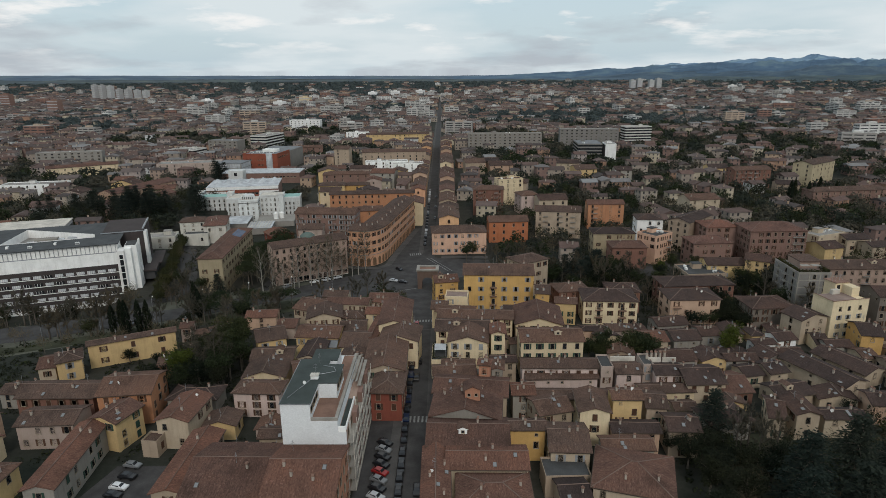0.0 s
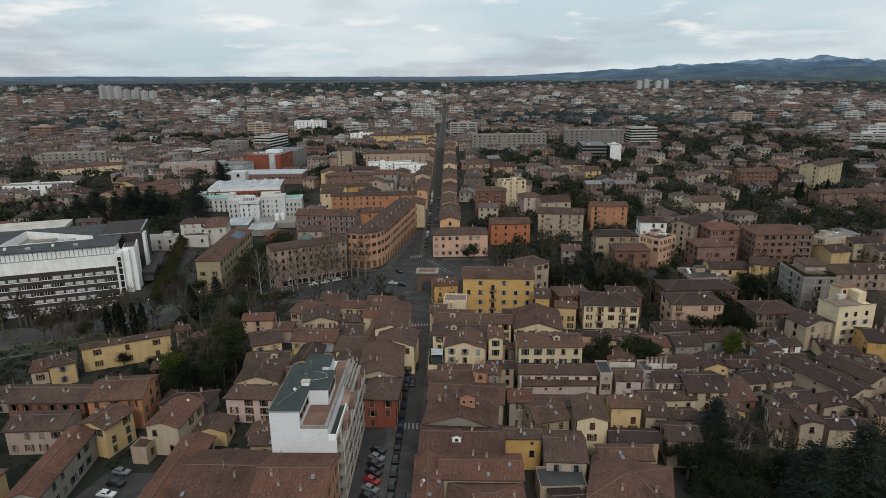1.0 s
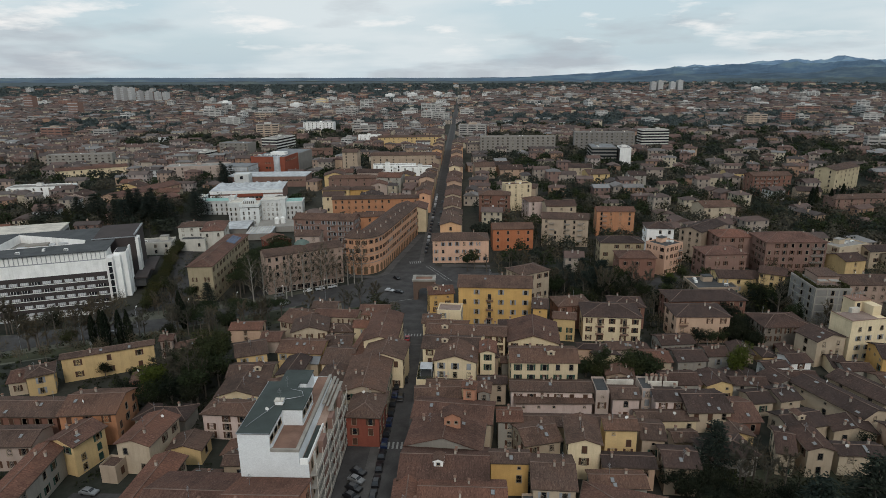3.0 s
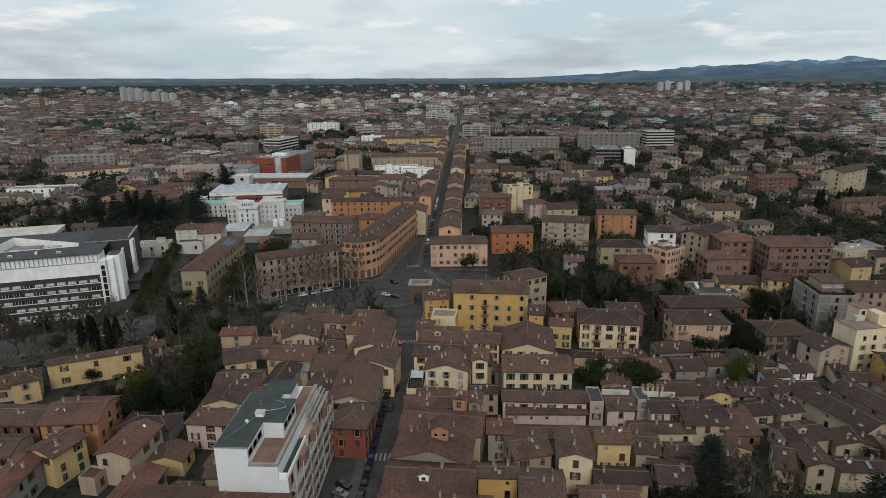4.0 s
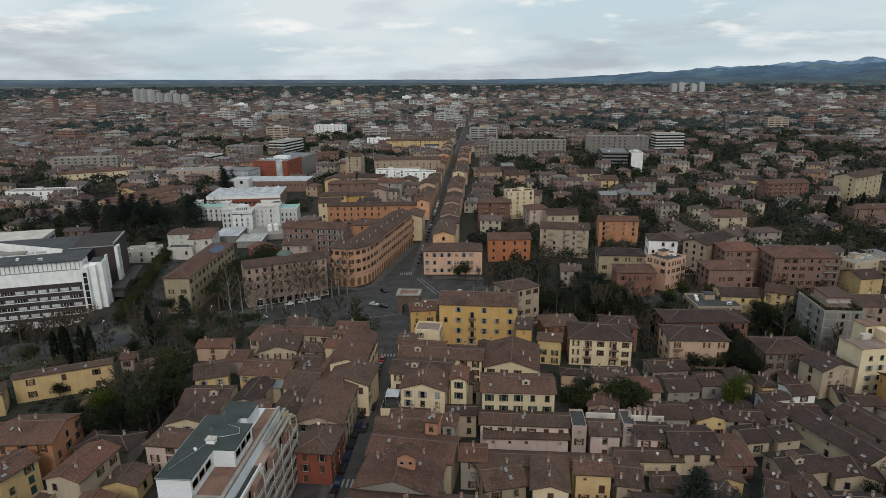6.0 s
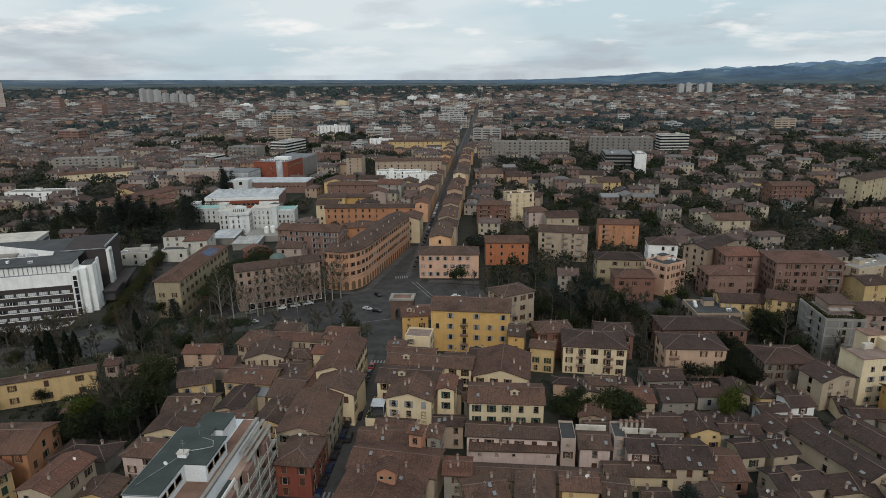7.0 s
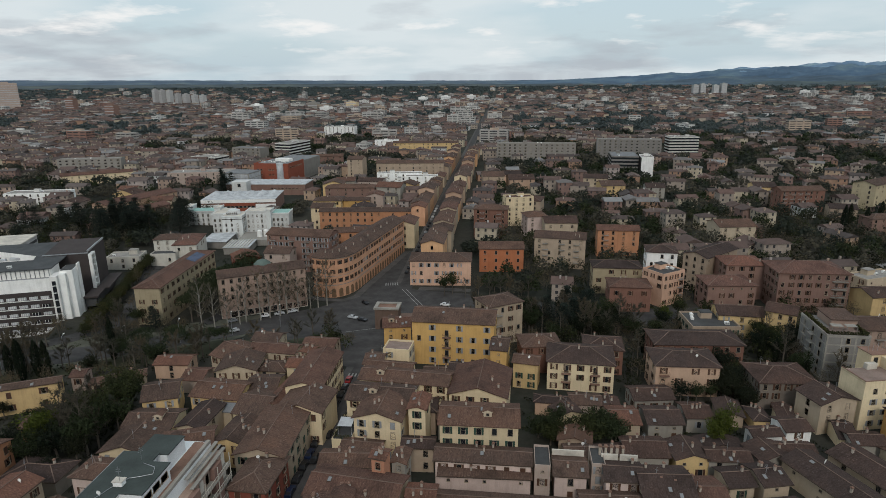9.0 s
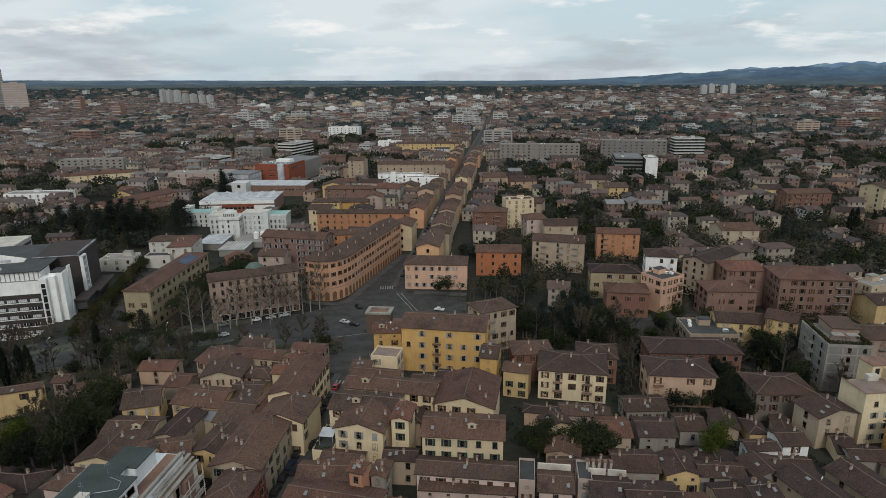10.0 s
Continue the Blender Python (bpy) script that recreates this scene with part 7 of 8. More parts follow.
for k in range(26):
    tree("hedge", -122 - k * 1.05 + random.uniform(-1.2, 1.2), 243 + k * 3.6, random.uniform(0.75, 0.95))
grove(-200, 400, 22, 34, 26, ["cedar", "dark", "dark", "green", "cedar"], 0.8, 1.1)
grove(-190, 535, 14, 26, 8, ["dark", "cedar"], 0.8, 1.0)
# trees of the traffic island and along its kerb
for px, py, kd, sz in ((-52, 238, "bare", 0.9), (-45, 240, "bush", 0.8), (-40, 245, "bare", 1.0), (-34, 249, "bare", 1.0), (-29, 253, "bare", 0.95), (-37, 240, "bare", 0.85), (-31, 244, "bush", 0.75), (-27, 249, "bare", 0.9), (-48, 236, "bush", 0.7), (-25, 246, "hedge", 0.75), (-43, 235, "bare", 0.8), (-33, 240, "bush", 0.6)):
    tree(kd, px, py, sz)
# cedars and bare trees of the near garden
for px, py, sz in ((75, 110, 1.0), (88, 115, 1.05), (82, 102, 1.0), (96, 106, 1.0), (66.8, 136.6, 0.8), (100, 118, 0.95), (70, 100, 0.9), (106, 108, 1.0), (90, 98, 0.95)):
    tree("cedar", px, py, sz)
for px, py, sz in ((57, 126, 0.9), (61, 128, 1.0), (65, 131, 0.85), (69, 121, 1.0), (73, 119, 1.05), (55, 131, 0.8), (58, 116, 1.0), (62, 121, 0.95), (57, 108, 0.95), (64, 112, 1.05), (66, 126, 0.8), (78, 124, 0.9)):
    tree("dark", px, py, sz)
for px, py, sz in ((71, 132, 1.0), (75, 134, 1.05), (74, 127, 1.0), (69, 139, 0.9), (80, 130, 0.9)):
    tree("bare", px, py, sz)
# trees behind the ochre palazzo
grove(66, 270, 24, 22, 30, ["bare", "bare", "dark", "bare", "green"], 0.9, 1.25)
for px, py in ((60, 260), (72, 279), (64, 268), (54, 266)):
    tree("cedar", px, py, 0.8)
for px, py in ((10.5, 303), (14.0, 305)):
    tree("green", px, py, 0.95)
for px, py in ((20, 301), (26, 303), (31, 300), (24, 308), (36, 302), (40, 306), (33, 309), (29, 281), (34, 279), (39, 282), (44, 278), (26, 276), (48, 301)):
    tree("bare", px, py, random.uniform(0.75, 1.0))
tree("young", 91.5, 184, 0.95)
tree("young", 94.5, 187, 1.05)
tree("green", 93.7, 208, 0.7)
tree("green", 98, 209, 0.6)
for px, py in ((63, 187), (60, 185), (66, 184)):
    tree("bush", px, py, 1.35)
for px, py in ((50, 183), (47, 186), (53, 186)):
    tree("bush", px, py, 1.0)
grove(106, 207, 10, 8, 8, ["dark", "cypress", "dark"], 0.6, 0.95)
grove(118, 238, 36, 22, 26, ["dark", "bare", "cypress", "green"], 0.75, 1.1)
grove(106, 273, 10, 6, 4, ["young", "green"], 0.8, 1.0)
grove(90, 160, 60, 34, 8, ["dark", "bare", "green"], 0.45, 0.65)
grove(-60, 200, 40, 40, 4, ["dark", "green"], 0.4, 0.6)
for px, py in ((243, 423), (250, 418), (262, 426), (270, 420), (236, 415)):
    tree("cypress", px, py, 1.5)


# single trees among the villas and before the long yellow wall
for kd, spots, lo, hi in (("green", ((97, 214), (106, 276), (51, 185)), 0.85, 1.05), ("dark", ((106, 217), (105, 208), (109, 205), (85, 271), (125, 244), (133, 241), (144, 248), (72, 222), (64, 188), (87, 244), (98, 266), (89, 207), (112, 267), (107, 227), (75, 265)), 0.75, 1.1),
                          ("cedar", ((69, 274), (63, 282)), 0.75, 0.9), ("dark", ((-104, 183), (-110, 182), (-93, 180), (-87, 187)), 0.5, 0.7), ("bare", ((83, 238), (116, 236), (90, 222), (52, 262), (58, 252)), 0.8, 1.1)):
    for px, py in spots:
        if clear_of(px, py, 0.5, 0.3):
            tree(kd, px, py, random.uniform(lo, hi))


def thicket():
    """Trees that close the gaps between villas and in the park, too many to tell apart."""
    rng = random.Random(8)
    s = Shape()
    for x0, x1, y0, y1, gap, bare in ((35, 330, 212, 470, 5.2, 0.5), (-235, -62, 188, 262, 8.5, 0.95), (-310, -168, 325, 470, 5.2, 0.08), (-30, -18, 205, 260, 6, 0.5), (60, 130, 96, 146, 5.0, 0.0), (-140, -88, 262, 318, 9.5, 0.6)):
        ny, nx = int((y1 - y0) / gap), int((x1 - x0) / gap)
        for j in range(ny):
            for i in range(nx):
                x, y = x0 + (i + rng.random()) * gap, y0 + (j + rng.random()) * gap
                if rng.random() < 0.25 or on_road(x, y, 1.0) or not clear_of(x, y, 1.2, 0.4):
                    continue
                wide, tall, z = rng.uniform(2.0, 3.8), rng.uniform(4.5, 11) if y > 270 else rng.uniform(4, 9.5), ground_z(x, y)
                twig = rng.random() < (0.85 if 0 < x < 62 and y < 330 else 0.55 if 0 < x < 130 and y < 320 else bare)
                near = y < 300
                for _ in range((170 if twig else 160) if near else 105):
                    d = Vector((rng.gauss(0, 1), rng.gauss(0, 1), abs(rng.gauss(0.2, 0.9)))).normalized()
                    p = Vector((x, y, z + tall * 0.4)) + Vector((d.x * wide, d.y * wide, d.z * tall * 0.6)) * rng.uniform(0.45, 1.0)
                    if twig:
                        u = (d + Vector((rng.gauss(0, 0.9), rng.gauss(0, 0.9), 0.5))).normalized() * rng.uniform(0.4, 0.9)
                        v = u.orthogonal().normalized() * 0.05
                        s.solid([p - u - v, p - u + v, p + u], [(0, 1, 2)], 1)
                    else:
                        u = Vector((rng.gauss(0, 1), rng.gauss(0, 1), rng.gauss(0, 0.7))).normalized()
                        v = u.cross(d + Vector((0.01, 0.02, 0.3))).normalized()
                        e = rng.uniform(0.22, 0.38) if near else rng.uniform(0.28, 0.5)
                        s.solid([p - u * e, p - v * e * 0.7, p + u * e + d * e * 0.3, p + v * e * 0.7], [(0, 1, 2, 3)], 0 if (i + j) % 3 else 2)
                s.tube((x, y, z - 0.2), (x, y, z + tall * 0.6), 0.14, 0.06, 4, 3)
    me = bpy.data.meshes.new("garden_trees")
    me.from_pydata(s.v, [], s.f)
    for mt in (M_DARK, M_TWIG, M_LEAF, M_BARK):
        me.materials.append(mt)
    me.polygons.foreach_set("material_index", s.m)
    one("garden_trees", me, None, "dense dark and bare trees filling gardens between houses", "trees", "", "stuff")


thicket()


def shrubs():
    """Undergrowth, hedges and ivy on all open garden ground."""
    rng = random.Random(3)
    s = Shape()
    for x0, x1, y0, y1, n in ((-240, -62, 176, 262, 350), (-100, -60, 100, 190, 500), (-160, -100, 150, 215, 300), (55, 135, 92, 146, 420), (40, 180, 186, 300, 800), (-150, -20, 100, 230, 350), (-170, -80, 255, 350, 350)):
        for _ in range(n):
            x, y = rng.uniform(x0, x1), rng.uniform(y0, y1)
            if on_road(x, y, 0.8) or not clear_of(x, y, 0.5, 0.5):
                continue
            z, big, mt = ground_z(x, y), rng.uniform(0.7, 1.7), rng.choice((0, 0, 0, 2))
            for _k in range(24):
                d = Vector((rng.gauss(0, 1), rng.gauss(0, 1), abs(rng.gauss(0, 0.8)))).normalized()
                p = Vector((x, y, z)) + Vector((d.x * big, d.y * big, d.z * big * 0.8))
                u = Vector((rng.gauss(0, 1), rng.gauss(0, 1), rng.gauss(0, 0.6))).normalized()
                v = u.cross(d + Vector((0.01, 0.02, 0.3))).normalized()
                e = rng.uniform(0.18, 0.36)
                s.solid([p - u * e, p - v * e * 0.7, p + u * e, p + v * e * 0.7], [(0, 1, 2, 3)], mt)
    me = bpy.data.meshes.new("shrubs")
    me.from_pydata(s.v, [], s.f)
    for mt in (M_DARK, M_TWIG, M_LEAF):
        me.materials.append(mt)
    me.polygons.foreach_set("material_index", s.m)
    one("shrubs", me, None, "dark low shrubs and hedges in gardens and park", "shrubs", "", "stuff")


shrubs()

# ---------------------------------------------------------------- parked cars

CAR_PAINT = {"black": (0.015, 0.015, 0.017), "grey": (0.16, 0.165, 0.17), "white": (0.62, 0.62, 0.62), "red": (0.25, 0.02, 0.02), "blue": (0.012, 0.02, 0.05), "silver": (0.4, 0.41, 0.42)}


def car_model(colour, simple=False):
    m, nt, b = material("car_paint_" + colour, 0.3)
    c = CAR_PAINT[colour]
    pos = tc(nt, "Object")
    nt.links.new(nramp(nt, nnoise(nt, pos, 2.0, 3), [(0.3, shade(c, 0.88)), (0.7, shade(c, 1.06))]), b.inputs["Base Color"])
    b.inputs["Coat Weight"].default_value = 0.6
    r = root("car", 0, -300, 0, 0.15, colour + " compact car parked on asphalt", "car", "parked cars")
    s = Shape()
    s.extrude([(-2.05, 0.32), (-2.1, 0.62), (-1.95, 0.86), (-0.95, 0.95), (-0.4, 1.42), (1.05, 1.46), (1.75, 0.98), (2.05, 0.88), (2.08, 0.34)], "x", -0.84, 0.84)
    me = s.mesh("body", m)
    bm = bmesh.new()
    bm.from_mesh(me)
    for v in bm.verts:
        if v.co.z > 1.2:
            v.co.x *= 0.78
    bmesh.ops.bevel(bm, geom=[e for e in bm.edges if abs(e.verts[0].co.y - e.verts[1].co.y) > 0.2], offset=0.07, segments=1, affect="EDGES")
    bm.to_mesh(me)
    bm.free()
    part("body", me, r)
    for nm, pts in (("windscreen", [(-0.66, -0.95, 1.0), (0.66, -0.95, 1.0), (0.58, -0.49, 1.41), (-0.58, -0.49, 1.41)]),
                    ("rear_window", [(-0.6, 1.18, 1.45), (0.6, 1.18, 1.45), (0.68, 1.75, 1.05), (-0.68, 1.75, 1.05)]),
                    ("side_window", [(0.82, -0.7, 1.0), (0.82, 1.45, 1.0), (0.70, 1.0, 1.38), (0.70, -0.32, 1.38)]),
                    ("side_window", [(-0.82, -0.7, 1.0), (-0.82, 1.45, 1.0), (-0.70, 1.0, 1.38), (-0.70, -0.32, 1.38)])):
        s = Shape()
        s.face(pts)
        part(nm, s.mesh(nm, M_GLASS), r)
        if simple:
            return r
    s = Shape()
    s.tube((-0.1, 0, 0), (0.1, 0, 0), 0.31, 0.31, 12)
    wheel = s.mesh("wheel", M_TYRE)
    for sx in (-0.78, 0.78):
        for sy in (-1.3, 1.3):
            part("wheel", wheel, r, pose(sx, sy, 0.3))
    return r


CARS = {c: car_model(c) for c in CAR_PAINT}
CARS.update({c + "_far": car_model(c, True) for c in ("grey", "black", "silver")})
USED = set()


def car(colour, x, y, yaw):
    m = pose(x, y, ground_z(x, y) + 0.16, 0, 0, yaw)
    if colour not in USED:
        USED.add(colour)
        CARS[colour].matrix_basis = m
        return
    copy_thing(CARS[colour], m)


random.seed(21)
STREET_PALETTE = ["black", "blue", "black", "black", "grey", "black", "red", "black", "blue", "black", "black", "silver"]
PALETTE = ["black", "grey", "black", "white", "grey", "black", "silver", "black", "grey", "red", "black"]
for k in range(14):  # nose-in row of the parking bay
    car(PALETTE[k % 11], -16.2 + 0.02 * k, 98 + k * 2.95, 62 + random.uniform(-3, 3))
for k in range(26):  # along the street
    car(random.choice(STREET_PALETTE), -11.2, 88 + k * 5.0 + random.uniform(-0.3, 0.3), 180 + random.uniform(-2, 2))
FAR_PALETTE = ["grey_far", "black_far", "silver_far", "black_far"]
for k in range(20):
    car(random.choice(FAR_PALETTE), -12.0 - 0.003 * k * 7, 335 + k * 7.8, 180)
for k in range(4):
    car(random.choice(FAR_PALETTE), -7.2 - 0.003 * k * 9, 365 + k * 31, 0)
for x, y, yaw, c in ((-76.1, 127.7, 80, "grey"), (-75.2, 123.4, 80, "black"), (-75.3, 119.6, 81, "white"), (-75.2, 116.8, 79, "black"), (-75.4, 113.6, 80, "grey"),
                     (-61.7, 271.5, -58, "white"), (-56.8, 274.5, -58, "silver"), (-52, 277.5, -58, "silver"), (-67.7, 254.3, -56, "silver"), (-72.5, 252.5, -56, "black"), (-73, 265, -58, "grey"), (-20.2, 270.6, 70, "black"),
                     (-120, 216, 60, "grey"), (-165, 198, 70, "white"), (-24.8, 272.8, 70, "silver"), (-23.3, 290.0, 40, "black"), (-7, 118, 0, "black"),
                     (52, 204, 85, "white"), (57, 200, 80, "grey"), (84, 210, 20, "white"), (12, 290, 80, "white"), (-9.4, 171, 0, "black"), (-9.0, 182, 180, "black")):
    car(c, x, y, yaw)
for k in range(12):
    car(random.choice(FAR_PALETTE), 232 + (k % 8) * 3.0, 330 + (k // 8) * 9, random.uniform(-4, 4))


def lamp_post(x, y, yaw):
    r = root("street_lamp", x, y, yaw, ground_z(x, y) + 0.1, "tall grey metal street lamp beside the avenue", "street lamp", "street lamps")
    s = Shape()
    s.tube((0, 0, 0), (0, 0, 8.5), 0.1, 0.06, 7)
    s.tube((0, 0, 8.4), (1.6, 0, 8.9), 0.05, 0.04, 6)
    part("pole", s.mesh("pole", M_METAL), r)
    s = Shape()
    s.box(1.3, -0.15, 8.82, 2.1, 0.15, 8.98)
    part("head", s.mesh("head", M_WHITE), r)


for k in range(8):
    lamp_post(-160 + k * 15.5, 192 + k * 9.5 + (k / 4) ** 2, 100)

# ---------------------------------------------------------------- far town, one mesh of houses and one of woods


def per_island(name, stops, rough=0.9, roof=False):
    m, nt, b = material(name, rough)
    geo = nt.nodes.new("ShaderNodeNewGeometry")
    c = nramp(nt, geo.outputs["Random Per Island"], stops)
    nt.nodes[-1].color_ramp.interpolation = "CONSTANT" if not roof else "LINEAR"
    pos = world_place(nt)
    fine = nramp(nt, nnoise(nt, pos, 0.22, 6, 0.7), [(0.3, (0.74, 0.74, 0.74)), (0.7, (1.16, 1.15, 1.13))])
    nt.links.new(nmix(nt, c, fine, 1.0, "MULTIPLY"), b.inputs["Base Color"])
    return m


# wall palette pulled towards grey: haze over the far town is in it
M_HAZEWALL = per_island("far_plaster", [(0.0, (0.44, 0.38, 0.29)), (0.14, (0.33, 0.21, 0.15)), (0.20, (0.36, 0.31, 0.26)), (0.34, (0.40, 0.29, 0.21)), (0.42, (0.36, 0.27, 0.22)),
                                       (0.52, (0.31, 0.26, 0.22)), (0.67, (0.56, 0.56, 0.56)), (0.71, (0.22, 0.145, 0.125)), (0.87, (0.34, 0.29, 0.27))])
# tile colours lifted and greyed, with the haze mixed in
M_HAZEROOF = per_island("hazed_tiles", [(0.0, (0.066, 0.057, 0.055)), (0.35, (0.095, 0.070, 0.063)), (0.7, (0.128, 0.082, 0.070)), (0.88, (0.115, 0.098, 0.092)), (1.0, (0.22, 0.22, 0.22))], 0.9, True)
M_FARBLOCK = per_island("far_concrete", [(0.0, (0.46, 0.45, 0.43)), (0.3, (0.60, 0.59, 0.57)), (0.5, (0.36, 0.34, 0.32)), (0.7, (0.42, 0.33, 0.26)), (0.86, (0.26, 0.15, 0.12))])


def far_town():
    rng = random.Random(77)
    town, woods = Shape(), Shape()
    r = 300.0
    while r < 3900:
        step = 10.5 + r * 0.0085
        n = int(2 * radians(45) * r / step)
        for i in range(n):
            a = -radians(46) + 2 * radians(45) * (i + rng.uniform(-0.4, 0.4)) / n
            rr = r + rng.uniform(-0.4, 0.4) * step
            x, y = rr * math.sin(a), rr * math.cos(a)
            if y < 300 or in_yard(x, y) or on_road(x, y, 2.0) or abs(x + 9 + (y - 300) * 0.003) < 7 + 0.2 * step:
                continue
            z = ground_z(x, y)
            nz = noise.noise(Vector((x / 170.0, y / 170.0, 3.3))) + 0.5 * noise.noise(Vector((x / 60.0, y / 60.0, 9.1)))
            # the town thins out into fields and woods towards the horizon
            rural = max(0.0, min(1.0, (rr - 2250.0 - 350 * math.sin(a * 7) - 500 * max(0.0, a)) / 1300.0))
            # gardens are wider east of the street
            lush = 0.30 - 0.9 * rural - (0.85 if x > 30 and rr < 950 else 0.40 if x > 60 and rr < 1500 else 0.16)
            green = nz > lush or in_green(x, y)
            near = rr < 1250
            if near and not clear_of(x, y, step * 0.38, 0.5):
                continue
            if green and (rng.random() < 0.8):
                tall = rng.uniform(7, 12) * (1 - 0.5 * rural)
                wide = step * rng.uniform(0.30, 0.55)
                k = 230 if rr < 520 else 130 if rr < 900 else 56 if rr < 1400 else 20
                fine = 0.27 if rr < 520 else 0.33 if rr < 900 else 0.48 if rr < 1400 else 0.76
                # past 1100 m all crowns take the leaf colour with deep haze in it
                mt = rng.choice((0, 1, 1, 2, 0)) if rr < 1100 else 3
                for _ in range(k):
                    d = Vector((rng.gauss(0, 1), rng.gauss(0, 1), abs(rng.gauss(0.2, 0.8)))).normalized()
                    p = Vector((x, y, z + tall * 0.35)) + Vector((d.x * wide, d.y * wide, d.z * tall * 0.6)) * rng.uniform(0.6, 1.0)
                    u = Vector((rng.gauss(0, 1), rng.gauss(0, 1), rng.gauss(0, 0.7))).normalized()
                    v = u.cross(d + Vector((0.01, 0.02, 0.3))).normalized()
                    e = wide * rng.uniform(0.3, 0.6) * fine
                    woods.solid([p - u * e, p - v * e * 0.8, p + u * e + d * e * 0.4, p + v * e * 0.8], [(0, 1, 2, 3)], mt)
                continue
            if rng.random() < 0.75 * rural:
                continue
            w, d = min(30.0, step * rng.uniform(0.6, 1.05)), min(20.0, step * rng.uniform(0.45, 0.8))
            block = rng.random() < (0.0 if rr < 800 else 0.02 if rr < 1200 else 0.05) + (0.09 if 1300 < rr < 2600 and -0.4 < a < 0.02 else 0.0)
            h = rng.uniform(5.5, 11.0) if not block else rng.uniform(11, 21)
            if block:
                w = rng.uniform(18, 42)
            yaw = noise.noise(Vector((x / 260.0, y / 260.0, 1.0))) * 0.7 + rng.choice((0, 0, math.pi / 2)) + rng.uniform(-0.08, 0.08)
            c, s = math.cos(yaw), math.sin(yaw)

            def at(px, py, pz):
                return (x + px * c - py * s, y + px * s + py * c, z + pz)
            W, D = w / 2, d / 2
            q = [(-W, -D), (W, -D), (W, D), (-W, D)]
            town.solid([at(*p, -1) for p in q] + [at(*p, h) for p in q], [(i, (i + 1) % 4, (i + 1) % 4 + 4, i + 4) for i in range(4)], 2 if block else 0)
            if block:
                town.solid([at(px * 1.01, py * 1.01, h) for px, py in q] + [at(px * 1.01, py * 1.01, h + 0.5) for px, py in q], [(4, 5, 6, 7)] + [(i, (i + 1) % 4, (i + 1) % 4 + 4, i + 4) for i in range(4)], 4)
                town.solid([at(px * 0.3, py * 0.4, h + 0.5) for px, py in q] + [at(px * 0.3, py * 0.4, h + 2.8) for px, py in q], [(4, 5, 6, 7)] + [(i, (i + 1) % 4, (i + 1) % 4 + 4, i + 4) for i in range(4)], 2)
            else:
                o = 0.6
                up = 0.36 * D
                if rng.random() < 0.6:
                    town.solid([at(-W - o, -D - o, h - 0.2), at(W + o, -D - o, h - 0.2), at(W + o, D + o, h - 0.2), at(-W - o, D + o, h - 0.2), at(-W - o, 0, h + up), at(W + o, 0, h + up)], [(0, 1, 5, 4), (2, 3, 4, 5), (1, 2, 5), (3, 0, 4)], 1)
                else:
                    k = max(0.0, W - D)
                    town.solid([at(-W - o, -D - o, h - 0.2), at(W + o, -D - o, h - 0.2), at(W + o, D + o, h - 0.2), at(-W - o, D + o, h - 0.2), at(-k, 0, h + up), at(k + 0.1, 0, h + up)], [(0, 1, 5, 4), (2, 3, 4, 5), (1, 2, 5), (3, 0, 4)], 1)
                for _ in range(rng.randint(0, 2)):
                    px, py = rng.uniform(-0.35, 0.35) * w, rng.uniform(-0.3, 0.3) * d
                    town.solid([at(px + e, py + g, h) for e, g in ((-.4, -.4), (.4, -.4), (.4, .4), (-.4, .4))] + [at(px + e, py + g, h + up + 0.8) for e, g in ((-.4, -.4), (.4, -.4), (.4, .4), (-.4, .4))], [(0, 1, 5, 4), (1, 2, 6, 5), (2, 3, 7, 6), (3, 0, 4, 7), (4, 5, 6, 7)], 0)
            if block:
                # a dark strip of windows for each storey
                fl = int(h / 3.2)
                for f in range(fl):
                    z0, z1 = h * f / fl + 1.0, h * f / fl + 2.3
                    for (ax, ay), (bx, by) in zip(q, q[1:] + q[:1]):
                        g = 1.012
                        for t0, t1 in ((0.05, 0.3), (0.36, 0.62), (0.70, 0.95)):
                            town.face([at((ax + (bx - ax) * t) * g, (ay + (by - ay) * t) * g, zz) for t, zz in ((t0, z0), (t1, z0), (t1, z1), (t0, z1))], 3)
            elif rr < 1300:
                # windows: frames sunk panes on the walls that face south
                fl = max(2, round(h / 3.3))
                fh = h / fl
                gap = 3.6 if rr < 800 else 5.0
                for (ax, ay), (bx, by) in zip(q, q[1:] + q[:1]):
                    nx, ny = by - ay, ax - bx
                    gy = nx * s + ny * c
                    gx = nx * c - ny * s
                    if gx * -x + gy * -y < 0.15 * math.hypot(gx, gy) * rr:
                        continue
                    ln = math.hypot(bx - ax, by - ay)
                    ux, uy = (bx - ax) / ln, (by - ay) / ln
                    ox, oy = uy * 0.06, -ux * 0.06
                    cnt = max(1, int(ln / gap))
                    hw = 0.6 if rr < 1000 else 0.85
                    for f in range(fl):
                        for j in range(cnt):
                            if rng.random() < 0.12:
                                continue
                            t = (j + 0.5) * ln / cnt
                            z0, z1 = fh * f + fh * 0.3, fh * f + fh * 0.8
                            town.face([at(ax + ux * (t - hw) + ox, ay + uy * (t - hw) + oy, z0), at(ax + ux * (t + hw) + ox, ay + uy * (t + hw) + oy, z0),
                                       at(ax + ux * (t + hw) + ox, ay + uy * (t + hw) + oy, z1), at(ax + ux * (t - hw) + ox, ay + uy * (t - hw) + oy, z1)], 3)
        r += step
    me = bpy.data.meshes.new("far_town")
    me.from_pydata(town.v, [], town.f)
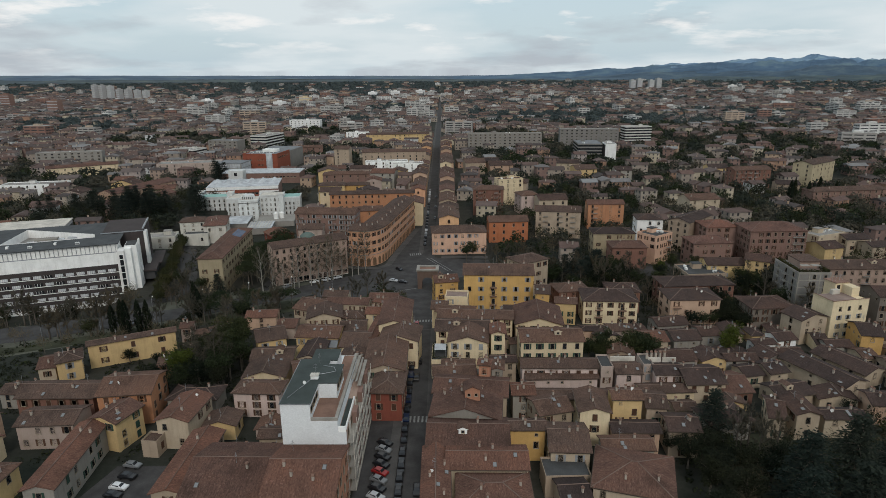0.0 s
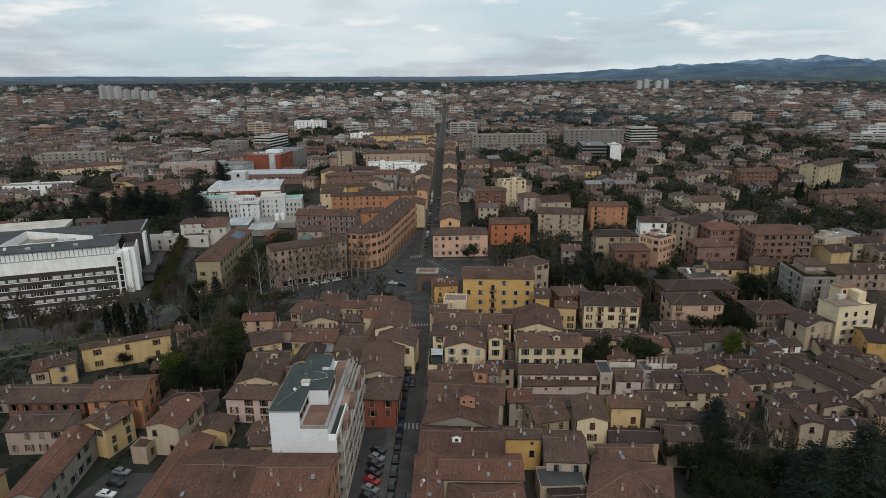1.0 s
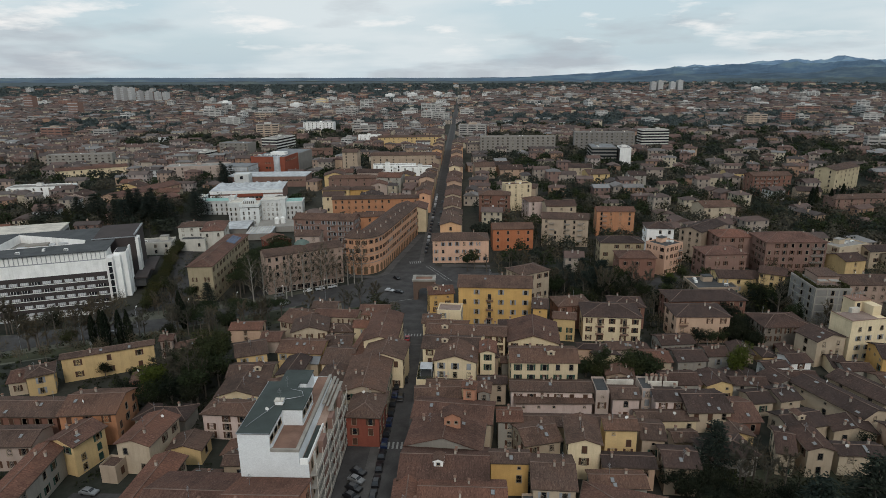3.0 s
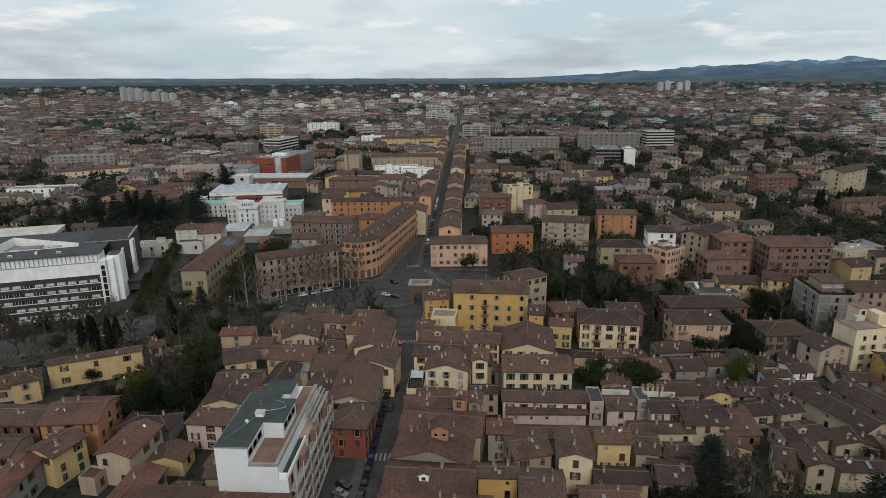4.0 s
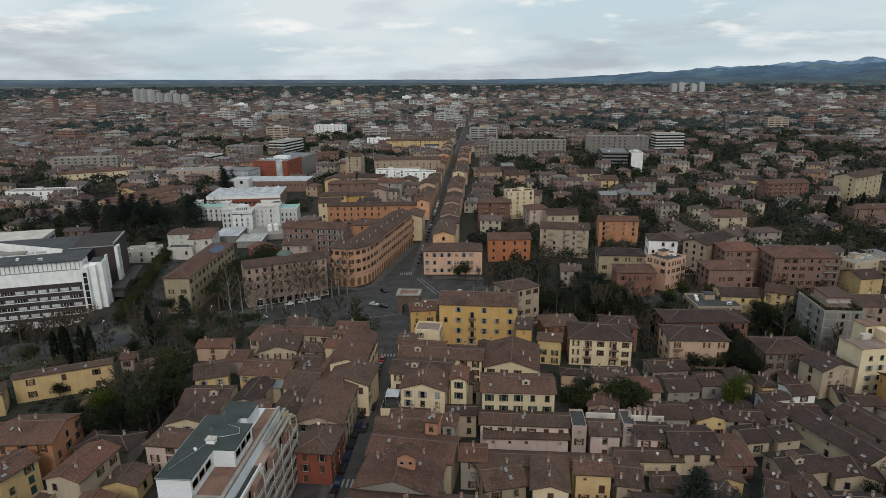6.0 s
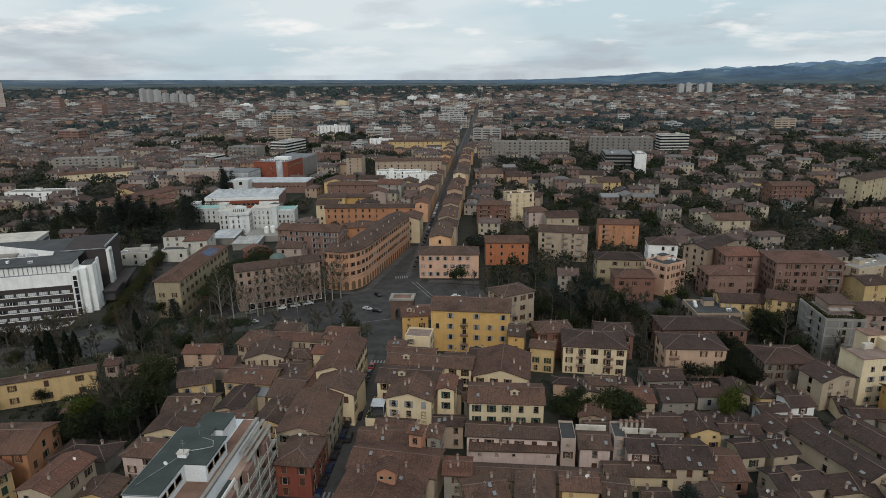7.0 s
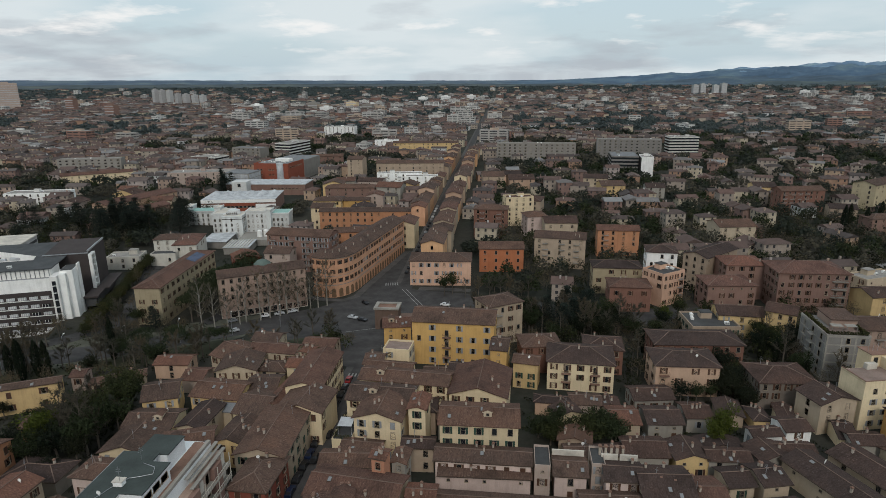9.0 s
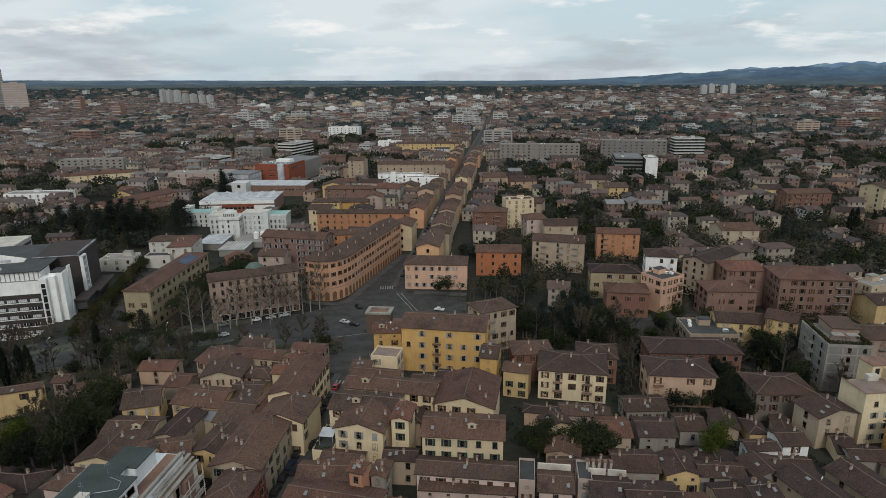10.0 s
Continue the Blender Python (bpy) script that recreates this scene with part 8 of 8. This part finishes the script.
    for mt in (M_HAZEWALL, M_HAZEROOF, M_FARBLOCK, M_HAZEPANE, TILES["pale"]):
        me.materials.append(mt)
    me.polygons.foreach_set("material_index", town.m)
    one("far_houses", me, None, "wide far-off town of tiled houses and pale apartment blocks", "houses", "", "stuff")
    me = bpy.data.meshes.new("far_woods")
    me.from_pydata(woods.v, [], woods.f)
    for mt in (M_HAZETREE, M_TWIG, M_LEAF, M_DEEPHAZE):
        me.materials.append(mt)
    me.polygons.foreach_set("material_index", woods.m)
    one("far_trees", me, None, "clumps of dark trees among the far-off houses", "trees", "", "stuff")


far_town()


def tower(x, y, yaw, w, d, h, wall, group):
    r = root("tower_block", x, y, yaw, ground_z(x, y), f"tall {WALL_WORDS.get(wall, wall)} residential tower far off", "apartment building", group)
    s = Shape()
    s.box(-w / 2, -d / 2, -1, w / 2, d / 2, h)
    s.box(-w / 6, -d / 4, h, w / 6, d / 4, h + 3)
    part("wall", s.mesh("wall", WALLS[wall]), r)
    s = Shape()
    s.box(-w / 2 - 0.2, -0.3, 0, w / 2 + 0.2, 0, 1.3)
    row = s.mesh("window_strip", M_BLIND)
    for f in range(int(h / 6.4)):
        part("window_strip", row, r, pose(0, -d / 2, 2.5 + f * 6.4))


for dx, dy, w, h in ((-1143, 2070, 14, 54), (-1122, 2075, 16, 52), (-1098, 2080, 18, 50), (-1072, 2085, 15, 40), (-1046, 2090, 20, 38), (-1018, 2095, 16, 36), (-992, 2100, 18, 34)):
    tower(dx, dy, -25, w, 16, h, "towergrey", "far tower blocks")
for dx, h in ((784, 46), (812, 50), (862, 44), (892, 50)):
    tower(dx, 2660, 5, 21, 20, h - 4, "towergrey", "far tower blocks")
for dx, w, h, wl_ in ((-1486, 36, 122, "darkslab"), (-1430, 60, 82, "pinkgrey")):
    tower(dx, 1768, 38, w, 16, h, wl_, "far tower blocks")
for dx, dy, h, wl_ in ((-930, 1500, 32, "brickpink"), (-1180, 1700, 40, "brickpink"), (-640, 1700, 22, "white"), (-560, 1660, 18, "greyblock"), (-500, 1760, 24, "greyblock"), (-430, 1640, 18, "white"), (-380, 1720, 26, "cream"), (-330, 1690, 22, "greyblock"), (-180, 2300, 20, "white"), (-90, 2320, 22, "white"), (-260, 2280, 18, "white"), (260, 2200, 20, "greyblock"), (1130, 2500, 22, "white"), (1230, 2500, 20, "greyblock")):
    tower(dx, dy, -14, 30, 16, h, wl_, "far tower blocks")
